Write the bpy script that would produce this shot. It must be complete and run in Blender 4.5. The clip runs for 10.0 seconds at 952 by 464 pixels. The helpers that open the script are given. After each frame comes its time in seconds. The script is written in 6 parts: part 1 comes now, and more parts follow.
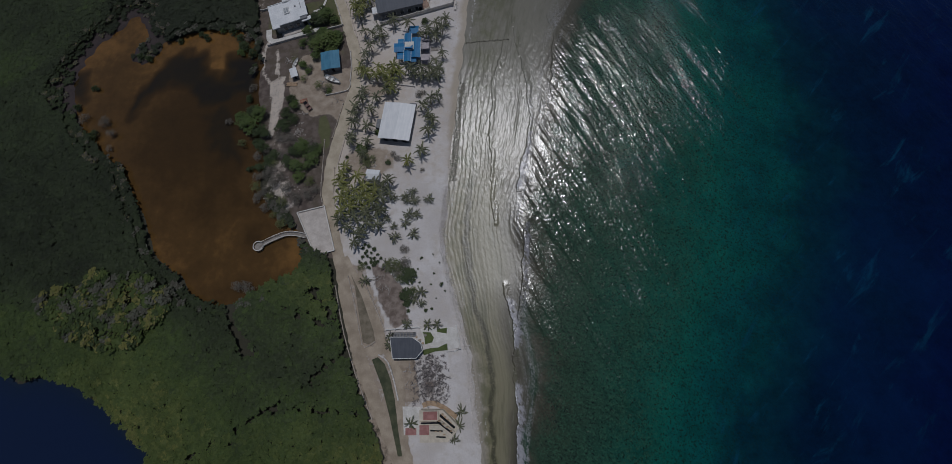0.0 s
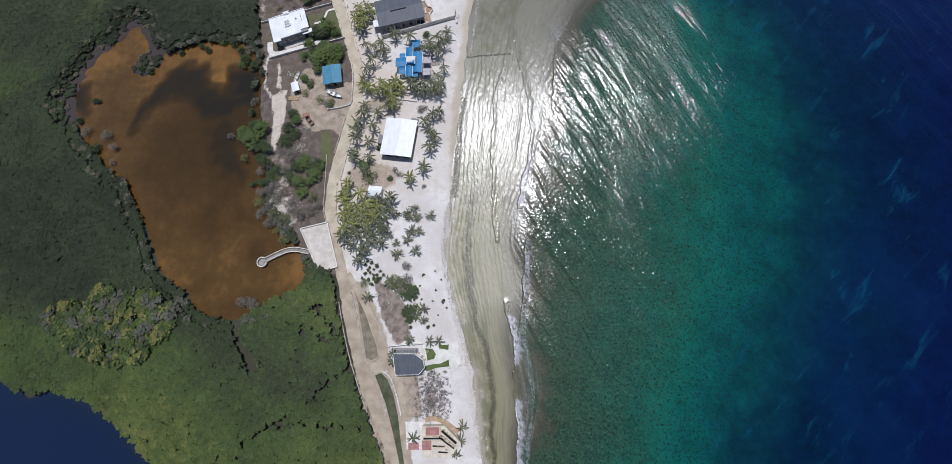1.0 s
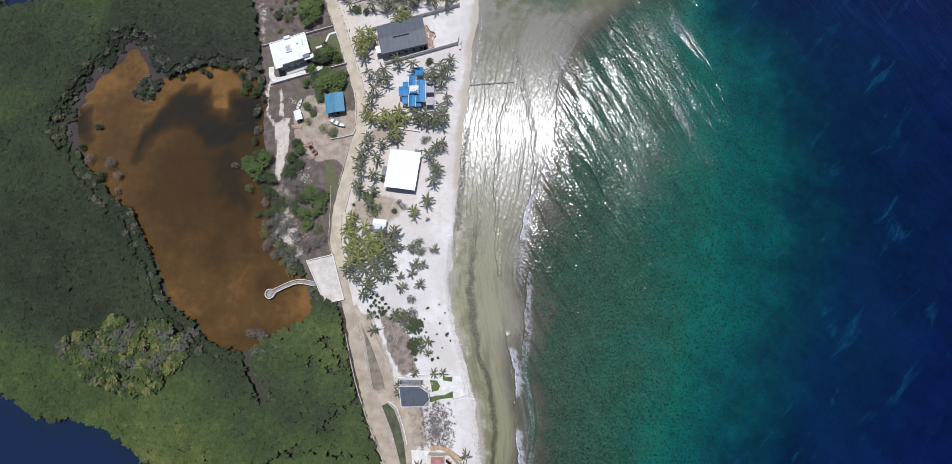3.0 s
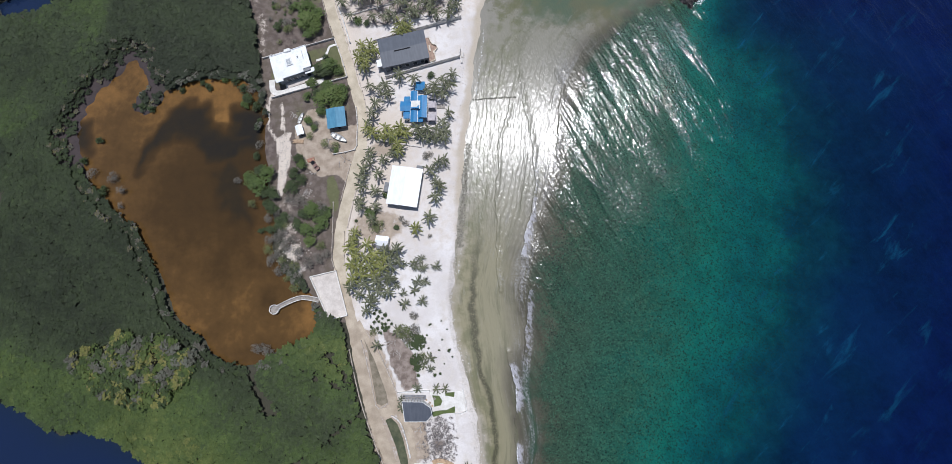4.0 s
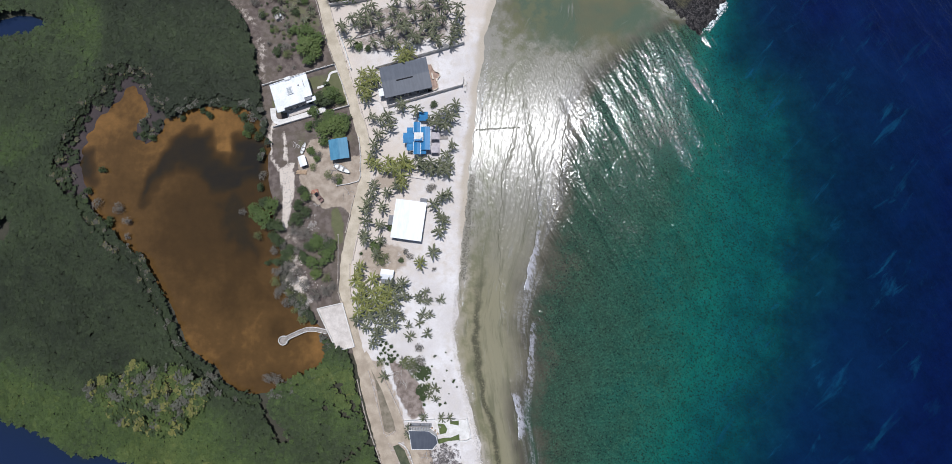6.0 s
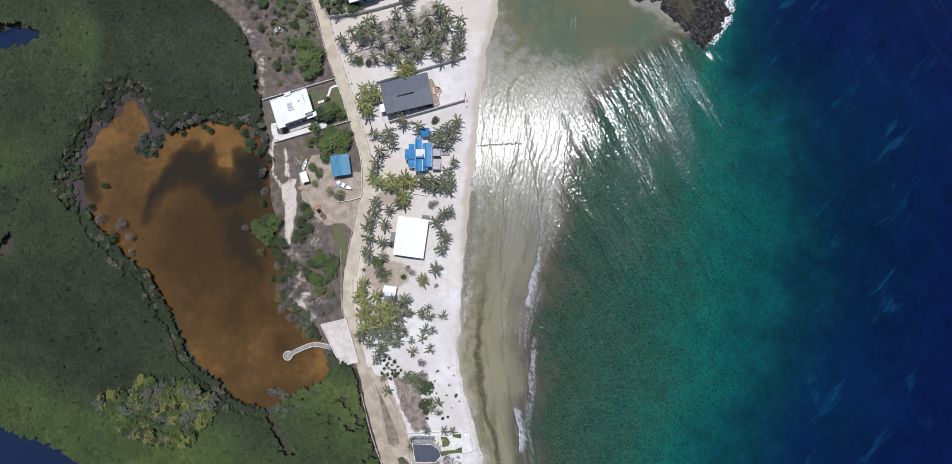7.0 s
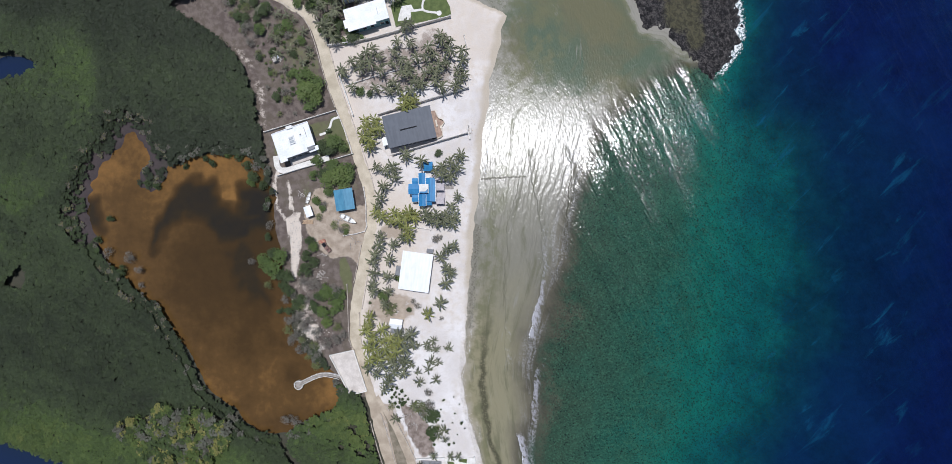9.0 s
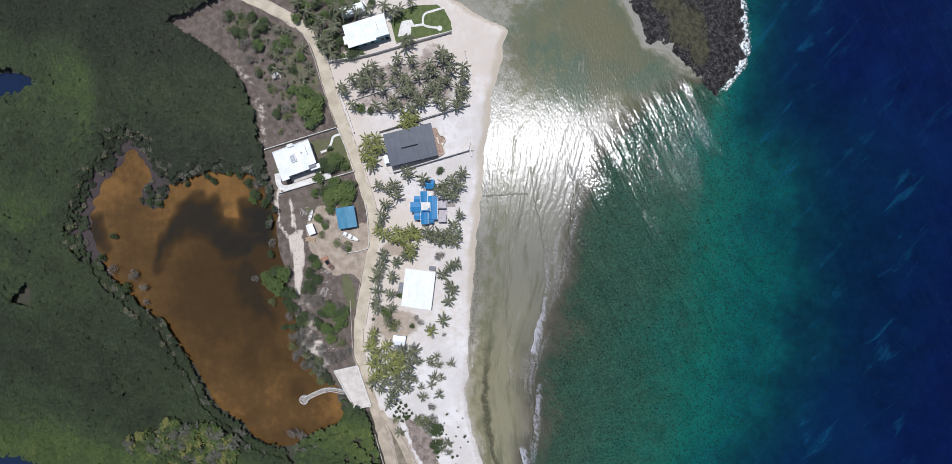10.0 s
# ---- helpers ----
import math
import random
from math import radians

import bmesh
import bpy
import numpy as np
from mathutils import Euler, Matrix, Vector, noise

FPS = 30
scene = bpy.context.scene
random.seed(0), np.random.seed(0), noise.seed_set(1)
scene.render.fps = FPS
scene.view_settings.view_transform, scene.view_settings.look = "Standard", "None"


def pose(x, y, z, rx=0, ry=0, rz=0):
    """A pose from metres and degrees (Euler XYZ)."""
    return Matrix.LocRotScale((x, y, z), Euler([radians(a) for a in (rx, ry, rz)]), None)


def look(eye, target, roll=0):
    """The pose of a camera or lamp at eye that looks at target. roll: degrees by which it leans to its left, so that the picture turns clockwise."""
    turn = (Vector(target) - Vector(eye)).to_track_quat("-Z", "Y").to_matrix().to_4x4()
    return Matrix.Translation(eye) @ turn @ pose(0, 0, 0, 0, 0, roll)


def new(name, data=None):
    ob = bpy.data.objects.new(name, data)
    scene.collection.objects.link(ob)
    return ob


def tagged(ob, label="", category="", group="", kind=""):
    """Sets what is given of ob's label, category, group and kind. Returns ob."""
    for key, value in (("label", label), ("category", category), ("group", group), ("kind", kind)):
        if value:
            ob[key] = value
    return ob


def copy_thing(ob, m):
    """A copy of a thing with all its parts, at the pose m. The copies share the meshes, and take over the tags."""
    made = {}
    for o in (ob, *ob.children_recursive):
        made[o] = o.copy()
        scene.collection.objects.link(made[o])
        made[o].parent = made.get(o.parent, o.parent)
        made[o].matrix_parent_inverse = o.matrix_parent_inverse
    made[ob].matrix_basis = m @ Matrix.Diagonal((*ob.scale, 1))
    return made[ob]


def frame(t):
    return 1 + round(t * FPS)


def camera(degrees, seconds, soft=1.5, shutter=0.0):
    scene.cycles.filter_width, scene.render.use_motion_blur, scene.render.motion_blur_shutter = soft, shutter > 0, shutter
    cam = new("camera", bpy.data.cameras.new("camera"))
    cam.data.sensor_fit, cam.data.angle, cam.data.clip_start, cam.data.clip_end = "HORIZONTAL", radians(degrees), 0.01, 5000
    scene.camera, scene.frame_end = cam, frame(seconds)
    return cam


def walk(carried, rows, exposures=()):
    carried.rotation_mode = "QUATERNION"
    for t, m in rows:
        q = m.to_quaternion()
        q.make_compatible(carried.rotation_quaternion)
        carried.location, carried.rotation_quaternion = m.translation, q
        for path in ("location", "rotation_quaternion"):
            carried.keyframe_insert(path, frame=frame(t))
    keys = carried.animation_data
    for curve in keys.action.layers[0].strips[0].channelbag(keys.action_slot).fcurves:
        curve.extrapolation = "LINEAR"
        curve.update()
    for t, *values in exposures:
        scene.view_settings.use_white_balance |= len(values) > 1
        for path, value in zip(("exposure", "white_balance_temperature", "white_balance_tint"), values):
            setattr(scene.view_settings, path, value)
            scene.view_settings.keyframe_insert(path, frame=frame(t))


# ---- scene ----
# camera: a drone flying north over the shore, looking almost straight down
cam = camera(106.0, 10.0, soft=0.5)
ROWS = [  # seconds, east, north, height, pitch from straight down, roll, yaw
    (0.0, -1.65, -12.45, 136.08, 13.32, 3.19, -1.80),
    (0.5, -1.86, -7.97, 138.11, 12.74, 3.08, -1.74),
    (1.0, -2.06, -3.29, 140.04, 12.11, 3.00, -1.68),
    (1.5, -2.27, 1.58, 141.89, 11.43, 2.92, -1.62),
    (2.0, -2.47, 6.61, 143.63, 10.72, 2.86, -1.56),
    (2.5, -2.66, 11.81, 145.29, 9.97, 2.82, -1.51),
    (3.0, -2.85, 17.14, 146.84, 9.19, 2.78, -1.46),
    (3.5, -3.04, 22.61, 148.29, 8.38, 2.75, -1.42),
    (4.0, -3.23, 28.20, 149.64, 7.55, 2.74, -1.39),
    (4.5, -3.40, 33.88, 150.88, 6.70, 2.73, -1.37),
    (5.0, -3.58, 39.66, 152.02, 5.83, 2.73, -1.35),
    (5.5, -3.75, 45.51, 153.04, 4.96, 2.74, -1.35),
    (6.0, -3.91, 51.43, 153.95, 4.08, 2.76, -1.36),
    (6.5, -4.06, 57.39, 154.75, 3.20, 2.78, -1.38),
    (7.0, -4.22, 63.39, 155.44, 2.32, 2.81, -1.42),
    (7.5, -4.36, 69.40, 156.00, 1.45, 2.85, -1.47),
    (8.0, -4.50, 75.43, 156.45, 0.58, 2.89, -1.54),
    (8.5, -4.63, 81.45, 156.77, -0.26, 2.93, -1.62),
    (9.0, -4.75, 87.45, 156.97, -1.09, 2.98, -1.73),
    (9.5, -4.87, 93.42, 157.04, -1.89, 3.03, -1.85),
    (10.0, -4.98, 99.34, 156.99, -2.66, 3.08, -2.00),
]
walk(cam, [(t, pose(x, y, z, rx, ry, rz)) for t, x, y, z, rx, ry, rz in ROWS],
     exposures=[(0.0, -1.62, 6260, 11), (0.25, -1.2, 6260, 11), (0.5, -0.78, 6260, 11), (0.75, -0.44, 6260, 11), (1.0, -0.2, 6260, 11), (1.5, 0.0, 6260, 11), (10.0, 0.0, 6260, 11)])

# ---- light ----
SUN_ZENITH, SUN_AZIMUTH = 17.0, 11.0  # degrees; azimuth from north towards east
world = bpy.data.worlds.new("world")
scene.world = world
world.use_nodes = True
sky = world.node_tree.nodes.new("ShaderNodeTexSky")
sky.sky_type = "NISHITA"
sky.sun_disc = False
sky.sun_elevation = radians(90 - SUN_ZENITH)
sky.sun_rotation = radians(SUN_AZIMUTH)
backg = world.node_tree.nodes["Background"]
world.node_tree.links.new(sky.outputs[0], backg.inputs[0])
backg.inputs[1].default_value = 0.075
sun_data = bpy.data.lights.new("sun", "SUN")
sun_data.energy, sun_data.angle, sun_data.color = 3.75, radians(0.53), (1.0, 0.988, 0.985)
sun = new("sun", sun_data)
sz, sa = radians(SUN_ZENITH), radians(SUN_AZIMUTH)
sun.matrix_world = look((0, 0, 0), (-math.sin(sz) * math.sin(sa), -math.sin(sz) * math.cos(sa), -math.cos(sz)))
sun.location = (0, 0, 400)


# ---- materials ----
class Net:
    """Short hand for building a node material."""

    def __init__(self, name, rough=0.8, metal=0.0, spec=0.5):
        self.mat = bpy.data.materials.new(name)
        self.mat.use_nodes = True
        self.t = self.mat.node_tree
        self.b = self.t.nodes["Principled BSDF"]
        self.b.inputs["Roughness"].default_value = rough
        self.b.inputs["Metallic"].default_value = metal
        self.b.inputs["Specular IOR Level"].default_value = spec

    def node(self, kind, **vals):
        n = self.t.nodes.new(kind)
        for k, v in vals.items():
            n.inputs[k].default_value = v
        return n

    def link(self, a, b):
        self.t.links.new(a, b)

    def pos(self, scale=(1, 1, 1), rot=0.0, local=False):
        src = self.node("ShaderNodeTexCoord").outputs["Object"] if local else self.node("ShaderNodeNewGeometry").outputs["Position"]
        m = self.node("ShaderNodeMapping")
        if rot:
            m.vector_type = "TEXTURE"
            scale = tuple(1.0 / k for k in scale)
        m.inputs["Scale"].default_value = scale
        m.inputs["Rotation"].default_value = (0, 0, rot)
        self.link(src, m.inputs["Vector"])
        return m.outputs[0]

    def noise(self, vec, scale, detail=4.0, rough=0.55, distortion=0.0):
        n = self.node("ShaderNodeTexNoise", Scale=scale, Detail=detail, Roughness=rough, Distortion=distortion)
        self.link(vec, n.inputs["Vector"])
        return n.outputs["Fac"]

    def math(self, op, a, b=None, c=None):
        n = self.t.nodes.new("ShaderNodeMath")
        n.operation = op
        for i, v in enumerate((a, b, c)):
            if v is None:
                continue
            if isinstance(v, (int, float)):
                n.inputs[i].default_value = v
            else:
                self.link(v, n.inputs[i])
        return n.outputs[0]

    def smooth(self, v, lo, hi):
        n = self.t.nodes.new("ShaderNodeMapRange")
        n.interpolation_type = "SMOOTHSTEP"
        n.inputs["From Min"].default_value, n.inputs["From Max"].default_value = lo, hi
        self.link(v, n.inputs["Value"])
        return n.outputs[0]

    def ramp(self, fac, stops):
        n = self.t.nodes.new("ShaderNodeValToRGB")
        e = n.color_ramp.elements
        while len(e) < len(stops):
            e.new(0.5)
        for el, (p, c) in zip(e, stops):
            el.position = p
            el.color = (*c, 1)
        self.link(fac, n.inputs[0])
        return n.outputs[0]

    def mix(self, fac, a, b, mode="MIX"):
        n = self.t.nodes.new("ShaderNodeMix")
        n.data_type = "RGBA"
        n.blend_type = mode
        for s, v in ((n.inputs[0], fac), (n.inputs[6], a), (n.inputs[7], b)):
            if isinstance(v, (int, float)):
                s.default_value = v
            elif isinstance(v, tuple):
                s.default_value = (*v, 1)
            else:
                self.link(v, s)
        return n.outputs[2]

    def attr(self, name):
        n = self.t.nodes.new("ShaderNodeAttribute")
        n.attribute_name = name
        return n

    def base(self, col):
        self.link(col, self.b.inputs["Base Color"])

    def bump(self, height, strength=0.5, dist=0.1, normal=None):
        n = self.node("ShaderNodeBump", Strength=strength, Distance=dist)
        self.link(height, n.inputs["Height"])
        if normal is not None:
            self.link(normal, n.inputs["Normal"])
        self.link(n.outputs[0], self.b.inputs["Normal"])
        return n.outputs[0]


def grain(name, dark, light, scale=0.4, rough=0.85, metal=0.0, spec=0.4, bump=0.4, fine=8.0, local=False, vary=0.0):
    """A two-scale mottled surface between two colours; vary: spread of brightness from object to object."""
    n = Net(name, rough, metal, spec)
    v = n.pos(local=local)
    big = n.noise(v, scale, 5.0)
    small = n.noise(v, scale * fine, 4.0, 0.65)
    col = n.mix(n.smooth(big, 0.3, 0.7), dark, light)
    k = n.math("MULTIPLY_ADD", small, 0.5, 0.75)
    if vary:
        k = n.math("MULTIPLY", k, n.math("MULTIPLY_ADD", n.node("ShaderNodeObjectInfo").outputs["Random"], vary, 1 - vary / 2))
    g = n.t.nodes.new("ShaderNodeCombineColor")
    for i in range(3):
        n.link(k, g.inputs[i])
    n.base(n.mix(1.0, col, g.outputs[0], "MULTIPLY"))
    if bump:
        n.bump(small, bump, 0.05)
    return n.mat


def corrugated(name, dark, light, pitch=0.9, rough=0.45, metal=0.0):
    """Ribbed sheet roofing, ribs along the thing's own y axis, with streaks and faded sheets."""
    n = Net(name, rough, metal, 0.4)
    v = n.pos(local=True)
    w = n.node("ShaderNodeTexWave", Scale=1.0 / pitch * 0.5)
    w.bands_direction = "X"
    n.link(v, w.inputs["Vector"])
    st = n.noise(n.pos((0.9, 0.12, 0.3), local=True), 1.2, 4.0)
    st2 = n.noise(n.pos(local=True), 0.35, 4.0)
    col = n.mix(n.smooth(n.math("ADD", n.math("MULTIPLY", st, 0.6), n.math("MULTIPLY", st2, 0.4)), 0.35, 0.65), dark, light)
    n.base(col)
    n.bump(w.outputs["Fac"], 0.06, 0.06)
    return n.mat


def leafage(name, stops, trans=0.3):
    """Leaves: colour along the 'tint' attribute, varied leaf by leaf and over metres."""
    n = Net(name, 0.6, 0.0, 0.3)
    geo = n.t.nodes.new("ShaderNodeNewGeometry")
    tint = n.attr("tint").outputs["Fac"]
    jit = n.math("MULTIPLY_ADD", geo.outputs["Random Per Island"], 0.1, -0.05)
    col = n.ramp(n.math("ADD", tint, jit), stops)
    big = n.noise(n.pos(), 0.07, 4.0)
    k = n.math("MULTIPLY", n.math("MULTIPLY_ADD", geo.outputs["Random Per Island"], 0.16, 0.92), n.math("MULTIPLY", n.math("MULTIPLY_ADD", big, 0.7, 0.65), n.math("MULTIPLY_ADD", n.noise(n.pos(), 0.45, 3.0), 0.5, 0.75)))
    g = n.t.nodes.new("ShaderNodeCombineColor")
    for i in range(3):
        n.link(k, g.inputs[i])
    leaf = n.mix(1.0, col, g.outputs[0], "MULTIPLY")
    n.base(leaf)
    tr = n.t.nodes.new("ShaderNodeBsdfTranslucent")
    n.link(n.mix(0.5, leaf, (0.09, 0.12, 0.03)), tr.inputs[0])
    mx = n.t.nodes.new("ShaderNodeMixShader")
    mx.inputs[0].default_value = trans
    n.link(n.b.outputs[0], mx.inputs[1])
    n.link(tr.outputs[0], mx.inputs[2])
    n.link(mx.outputs[0], n.t.nodes["Material Output"].inputs[0])
    return n.mat


FOREST = leafage("mangrove_leaves", [(0.0, (0.0265, 0.0345, 0.0180)), (0.3, (0.0475, 0.0650, 0.0285)), (0.5, (0.0655, 0.0995, 0.0290)),
                                     (0.68, (0.0960, 0.1270, 0.0351)), (0.84, (0.2076, 0.2011, 0.0584)), (0.92, (0.0805, 0.0700, 0.0597)), (1.0, (0.1232, 0.1271, 0.0960))])
BUSH = leafage("bush_leaves", [(0.0, (0.0405, 0.0567, 0.0243)), (0.4, (0.0675, 0.1013, 0.0297)), (0.7, (0.1013, 0.1485, 0.0351)), (0.86, (0.15, 0.158, 0.07)), (0.93, (0.165, 0.15, 0.128))])
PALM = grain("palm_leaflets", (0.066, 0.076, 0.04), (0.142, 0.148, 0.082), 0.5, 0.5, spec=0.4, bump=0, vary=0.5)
PALM_YELLOW = grain("yellow_green_palm_leaflets", (0.108, 0.122, 0.032), (0.225, 0.228, 0.062), 0.5, 0.5, spec=0.4, bump=0, vary=0.5)
BARK = grain("bark", (0.12, 0.1, 0.08), (0.24, 0.21, 0.17), 1.5, 0.9)
TWIG = grain("grey_twigs", (0.12, 0.108, 0.105), (0.22, 0.2, 0.195), 1.5, 0.9, vary=0.6)
DEADWOOD = grain("bleached_wood", (0.25, 0.22, 0.2), (0.48, 0.45, 0.42), 1.5, 0.9)
WHITE_ROOF = grain("white_roof_paint", (0.66, 0.68, 0.7), (0.78, 0.79, 0.8), 0.25, 0.6, bump=0.1)
WHITE_SHEET = corrugated("white_roof_sheet", (0.68, 0.7, 0.72), (0.78, 0.79, 0.8), 1.0)
GREY_SHEET = corrugated("grey_roof_sheet", (0.072, 0.082, 0.102), (0.092, 0.103, 0.126), 1.1, 0.55)
NAVY_SHEET = corrugated("slate_blue_roof_sheet", (0.055, 0.064, 0.084), (0.08, 0.09, 0.112), 0.8, 0.5)
BLUE_SHEET = corrugated("blue_roof_sheet", (0.018, 0.145, 0.33), (0.03, 0.205, 0.42), 0.9, 0.5)
FADED_BLUE = corrugated("faded_blue_roof_sheet", (0.045, 0.175, 0.28), (0.072, 0.235, 0.355), 0.9, 0.55)
CREAM = grain("cream_render", (0.5, 0.45, 0.37), (0.63, 0.57, 0.48), 0.6)
WHITE_WALL = grain("white_render", (0.6, 0.6, 0.58), (0.76, 0.75, 0.73), 0.5)
GREY_WALL = grain("grey_render", (0.16, 0.165, 0.18), (0.24, 0.245, 0.255), 0.6)
TEAL_WALL = grain("teal_render", (0.12, 0.24, 0.27), (0.18, 0.33, 0.36), 0.6)
CONCRETE = grain("concrete", (0.46, 0.415, 0.375), (0.6, 0.55, 0.505), 0.35)
PALE_PAVING = grain("pale_paving", (0.56, 0.54, 0.5), (0.7, 0.68, 0.65), 0.4)
PALE_GLASS = grain("frosted_skylight", (0.3, 0.33, 0.35), (0.4, 0.43, 0.45), 0.8, 0.3, bump=0)
STONE_WALL = grain("garden_wall_stone", (0.48, 0.46, 0.43), (0.66, 0.63, 0.6), 0.7, bump=0.8)
RED_TILE = grain("red_terrace_tile", (0.29, 0.13, 0.12), (0.4, 0.2, 0.185), 0.8, 0.7)
BRICK = grain("terracotta_paving", (0.24, 0.165, 0.13), (0.38, 0.27, 0.21), 0.9, 0.8)
TIMBER = grain("weathered_timber", (0.2, 0.18, 0.16), (0.34, 0.31, 0.28), 1.0, 0.85)
TAN_TIMBER = grain("tan_timber", (0.32, 0.22, 0.14), (0.45, 0.33, 0.22), 1.0, 0.85)
DARK = grain("near_black_and_shade", (0.01, 0.011, 0.014), (0.022, 0.024, 0.028), 0.8, 0.85, spec=0.1)
GLASS = grain("window_glass", (0.02, 0.03, 0.04), (0.04, 0.05, 0.06), 0.5, 0.08, spec=0.8, bump=0)
LAWN = grain("lawn_grass", (0.066, 0.092, 0.029), (0.108, 0.138, 0.046), 0.5, 0.9, bump=0.8, fine=10)
DRY_GRASS = grain("dry_verge_grass", (0.14, 0.12, 0.085), (0.24, 0.205, 0.155), 0.4, 0.95, bump=0.8, fine=10)
VERGE = grain("green_verge_grass", (0.05, 0.06, 0.034), (0.1, 0.105, 0.062), 0.4, 0.95, bump=0.8, fine=10)
SPOIL = grain("weathered_spoil", (0.3, 0.275, 0.25), (0.5, 0.465, 0.43), 1.2, 0.95, vary=0.4)
KERB = grain("worn_kerb", (0.35, 0.305, 0.26), (0.5, 0.445, 0.39), 0.5, 0.9)
RUBBLE = grain("coral_rubble", (0.42, 0.395, 0.37), (0.68, 0.65, 0.62), 1.2, 0.95, vary=0.4)
SEAWEED = grain("dark_beach_stones", (0.13, 0.125, 0.095), (0.27, 0.255, 0.21), 1.2, 0.9)
RED_PAINT = grain("faded_red_paint", (0.3, 0.08, 0.06), (0.4, 0.13, 0.1), 1.0, 0.4)
BROWN_PAINT = grain("dull_brown_paint", (0.16, 0.09, 0.075), (0.25, 0.16, 0.135), 1.0, 0.45)
LILAC_SLAB = grain("weathered_terrace_slab", (0.36, 0.33, 0.35), (0.47, 0.43, 0.44), 0.7, 0.8)
WHITE_PAINT = grain("white_paint", (0.62, 0.62, 0.6), (0.75, 0.75, 0.74), 1.0, 0.4)
RUBBER = grain("tyre_rubber", (0.02, 0.02, 0.02), (0.04, 0.04, 0.04), 3.0, 0.8)


def road_material():
    """Unpaved road: tan earth in the south turning into pale sand in the north, with worn patches."""
    n = Net("sand_road", 0.95, 0.0, 0.2)
    v = n.pos()
    sep = n.t.nodes.new("ShaderNodeSeparateXYZ")
    n.link(v, sep.inputs[0])
    big, small = n.noise(v, 0.22, 5.0), n.noise(v, 2.6, 4.0, 0.65)
    far = n.smooth(n.math("ADD", sep.outputs[1], n.math("MULTIPLY", big, 24.0)), 14.0, 62.0)
    worn = n.smooth(big, 0.3, 0.7)
    col = n.mix(far, n.mix(worn, (0.31, 0.255, 0.195), (0.44, 0.37, 0.29)), n.mix(worn, (0.405, 0.348, 0.264), (0.53, 0.465, 0.364)))
    g = n.t.nodes.new("ShaderNodeCombineColor")
    for i in range(3):
        n.link(n.math("MULTIPLY_ADD", small, 0.5, 0.75), g.inputs[i])
    n.base(n.mix(1.0, col, g.outputs[0], "MULTIPLY"))
    n.bump(small, 0.6, 0.05)
    return n.mat


def ground_material():
    n = Net("ground_soil", 0.95, 0.0, 0.2)
    v = n.pos()
    big, mid, fine = n.noise(v, 0.06, 6.0), n.noise(v, 0.35, 5.0), n.noise(v, 2.2, 4.0, 0.65)
    z = n.attr("zone")
    sp = n.t.nodes.new("ShaderNodeSeparateColor")
    n.link(z.outputs["Color"], sp.inputs[0])
    wet = n.attr("wet").outputs["Fac"]
    tan, scrub = n.attr("tan").outputs["Fac"], n.attr("scrub").outputs["Fac"]
    wob = n.math("ADD", n.math("MULTIPLY_ADD", mid, 0.7, -0.35), n.math("MULTIPLY_ADD", fine, 0.3, -0.15))

    def zone(a):
        return n.smooth(n.math("ADD", a, wob), 0.38, 0.62)

    col = n.mix(mid, (0.036, 0.04, 0.026), (0.066, 0.06, 0.046))
    col = n.mix(n.attr("mud").outputs["Fac"], col, n.mix(mid, (0.036, 0.029, 0.031), (0.072, 0.057, 0.055)))
    dirt = n.mix(n.smooth(mid, 0.4, 0.62), n.mix(n.smooth(big, 0.35, 0.65), (0.094, 0.073, 0.065), (0.114, 0.094, 0.073)), (0.15, 0.122, 0.107))
    col = n.mix(zone(sp.outputs[1]), col, dirt)
    col = n.mix(zone(sp.outputs[2]), col, n.mix(mid, (0.08, 0.092, 0.042), (0.15, 0.145, 0.08)))
    sand = n.mix(n.smooth(big, 0.35, 0.65), (0.53, 0.493, 0.472), (0.65, 0.625, 0.615))
    sand = n.mix(n.smooth(mid, 0.45, 0.75), sand, (0.54, 0.5, 0.46))
    warm = n.attr("warm").outputs["Fac"]
    sand = n.mix(n.math("MULTIPLY", n.smooth(n.math("ADD", warm, wob), 0.1, 0.9), 0.8), sand, (0.55, 0.475, 0.4))
    col = n.mix(zone(sp.outputs[0]), col, sand)
    col = n.mix(zone(tan), col, n.mix(n.smooth(mid, 0.3, 0.7), (0.27, 0.215, 0.165), (0.4, 0.335, 0.27)))
    col = n.mix(zone(scrub), col, n.mix(n.smooth(mid, 0.35, 0.65), (0.15, 0.118, 0.1), (0.28, 0.232, 0.202)))
    col = n.mix(n.math("MULTIPLY", n.smooth(n.math("ADD", wet, n.math("MULTIPLY", wob, 0.6)), 0.2, 0.9), 0.85), col, (0.42, 0.362, 0.285))
    g = n.t.nodes.new("ShaderNodeCombineColor")
    k = n.math("MULTIPLY_ADD", fine, 0.4, 0.8)
    for i in range(3):
        n.link(k, g.inputs[i])
    n.base(n.mix(1.0, col, g.outputs[0], "MULTIPLY"))
    n.bump(fine, 0.5, 0.15)
    return n.mat


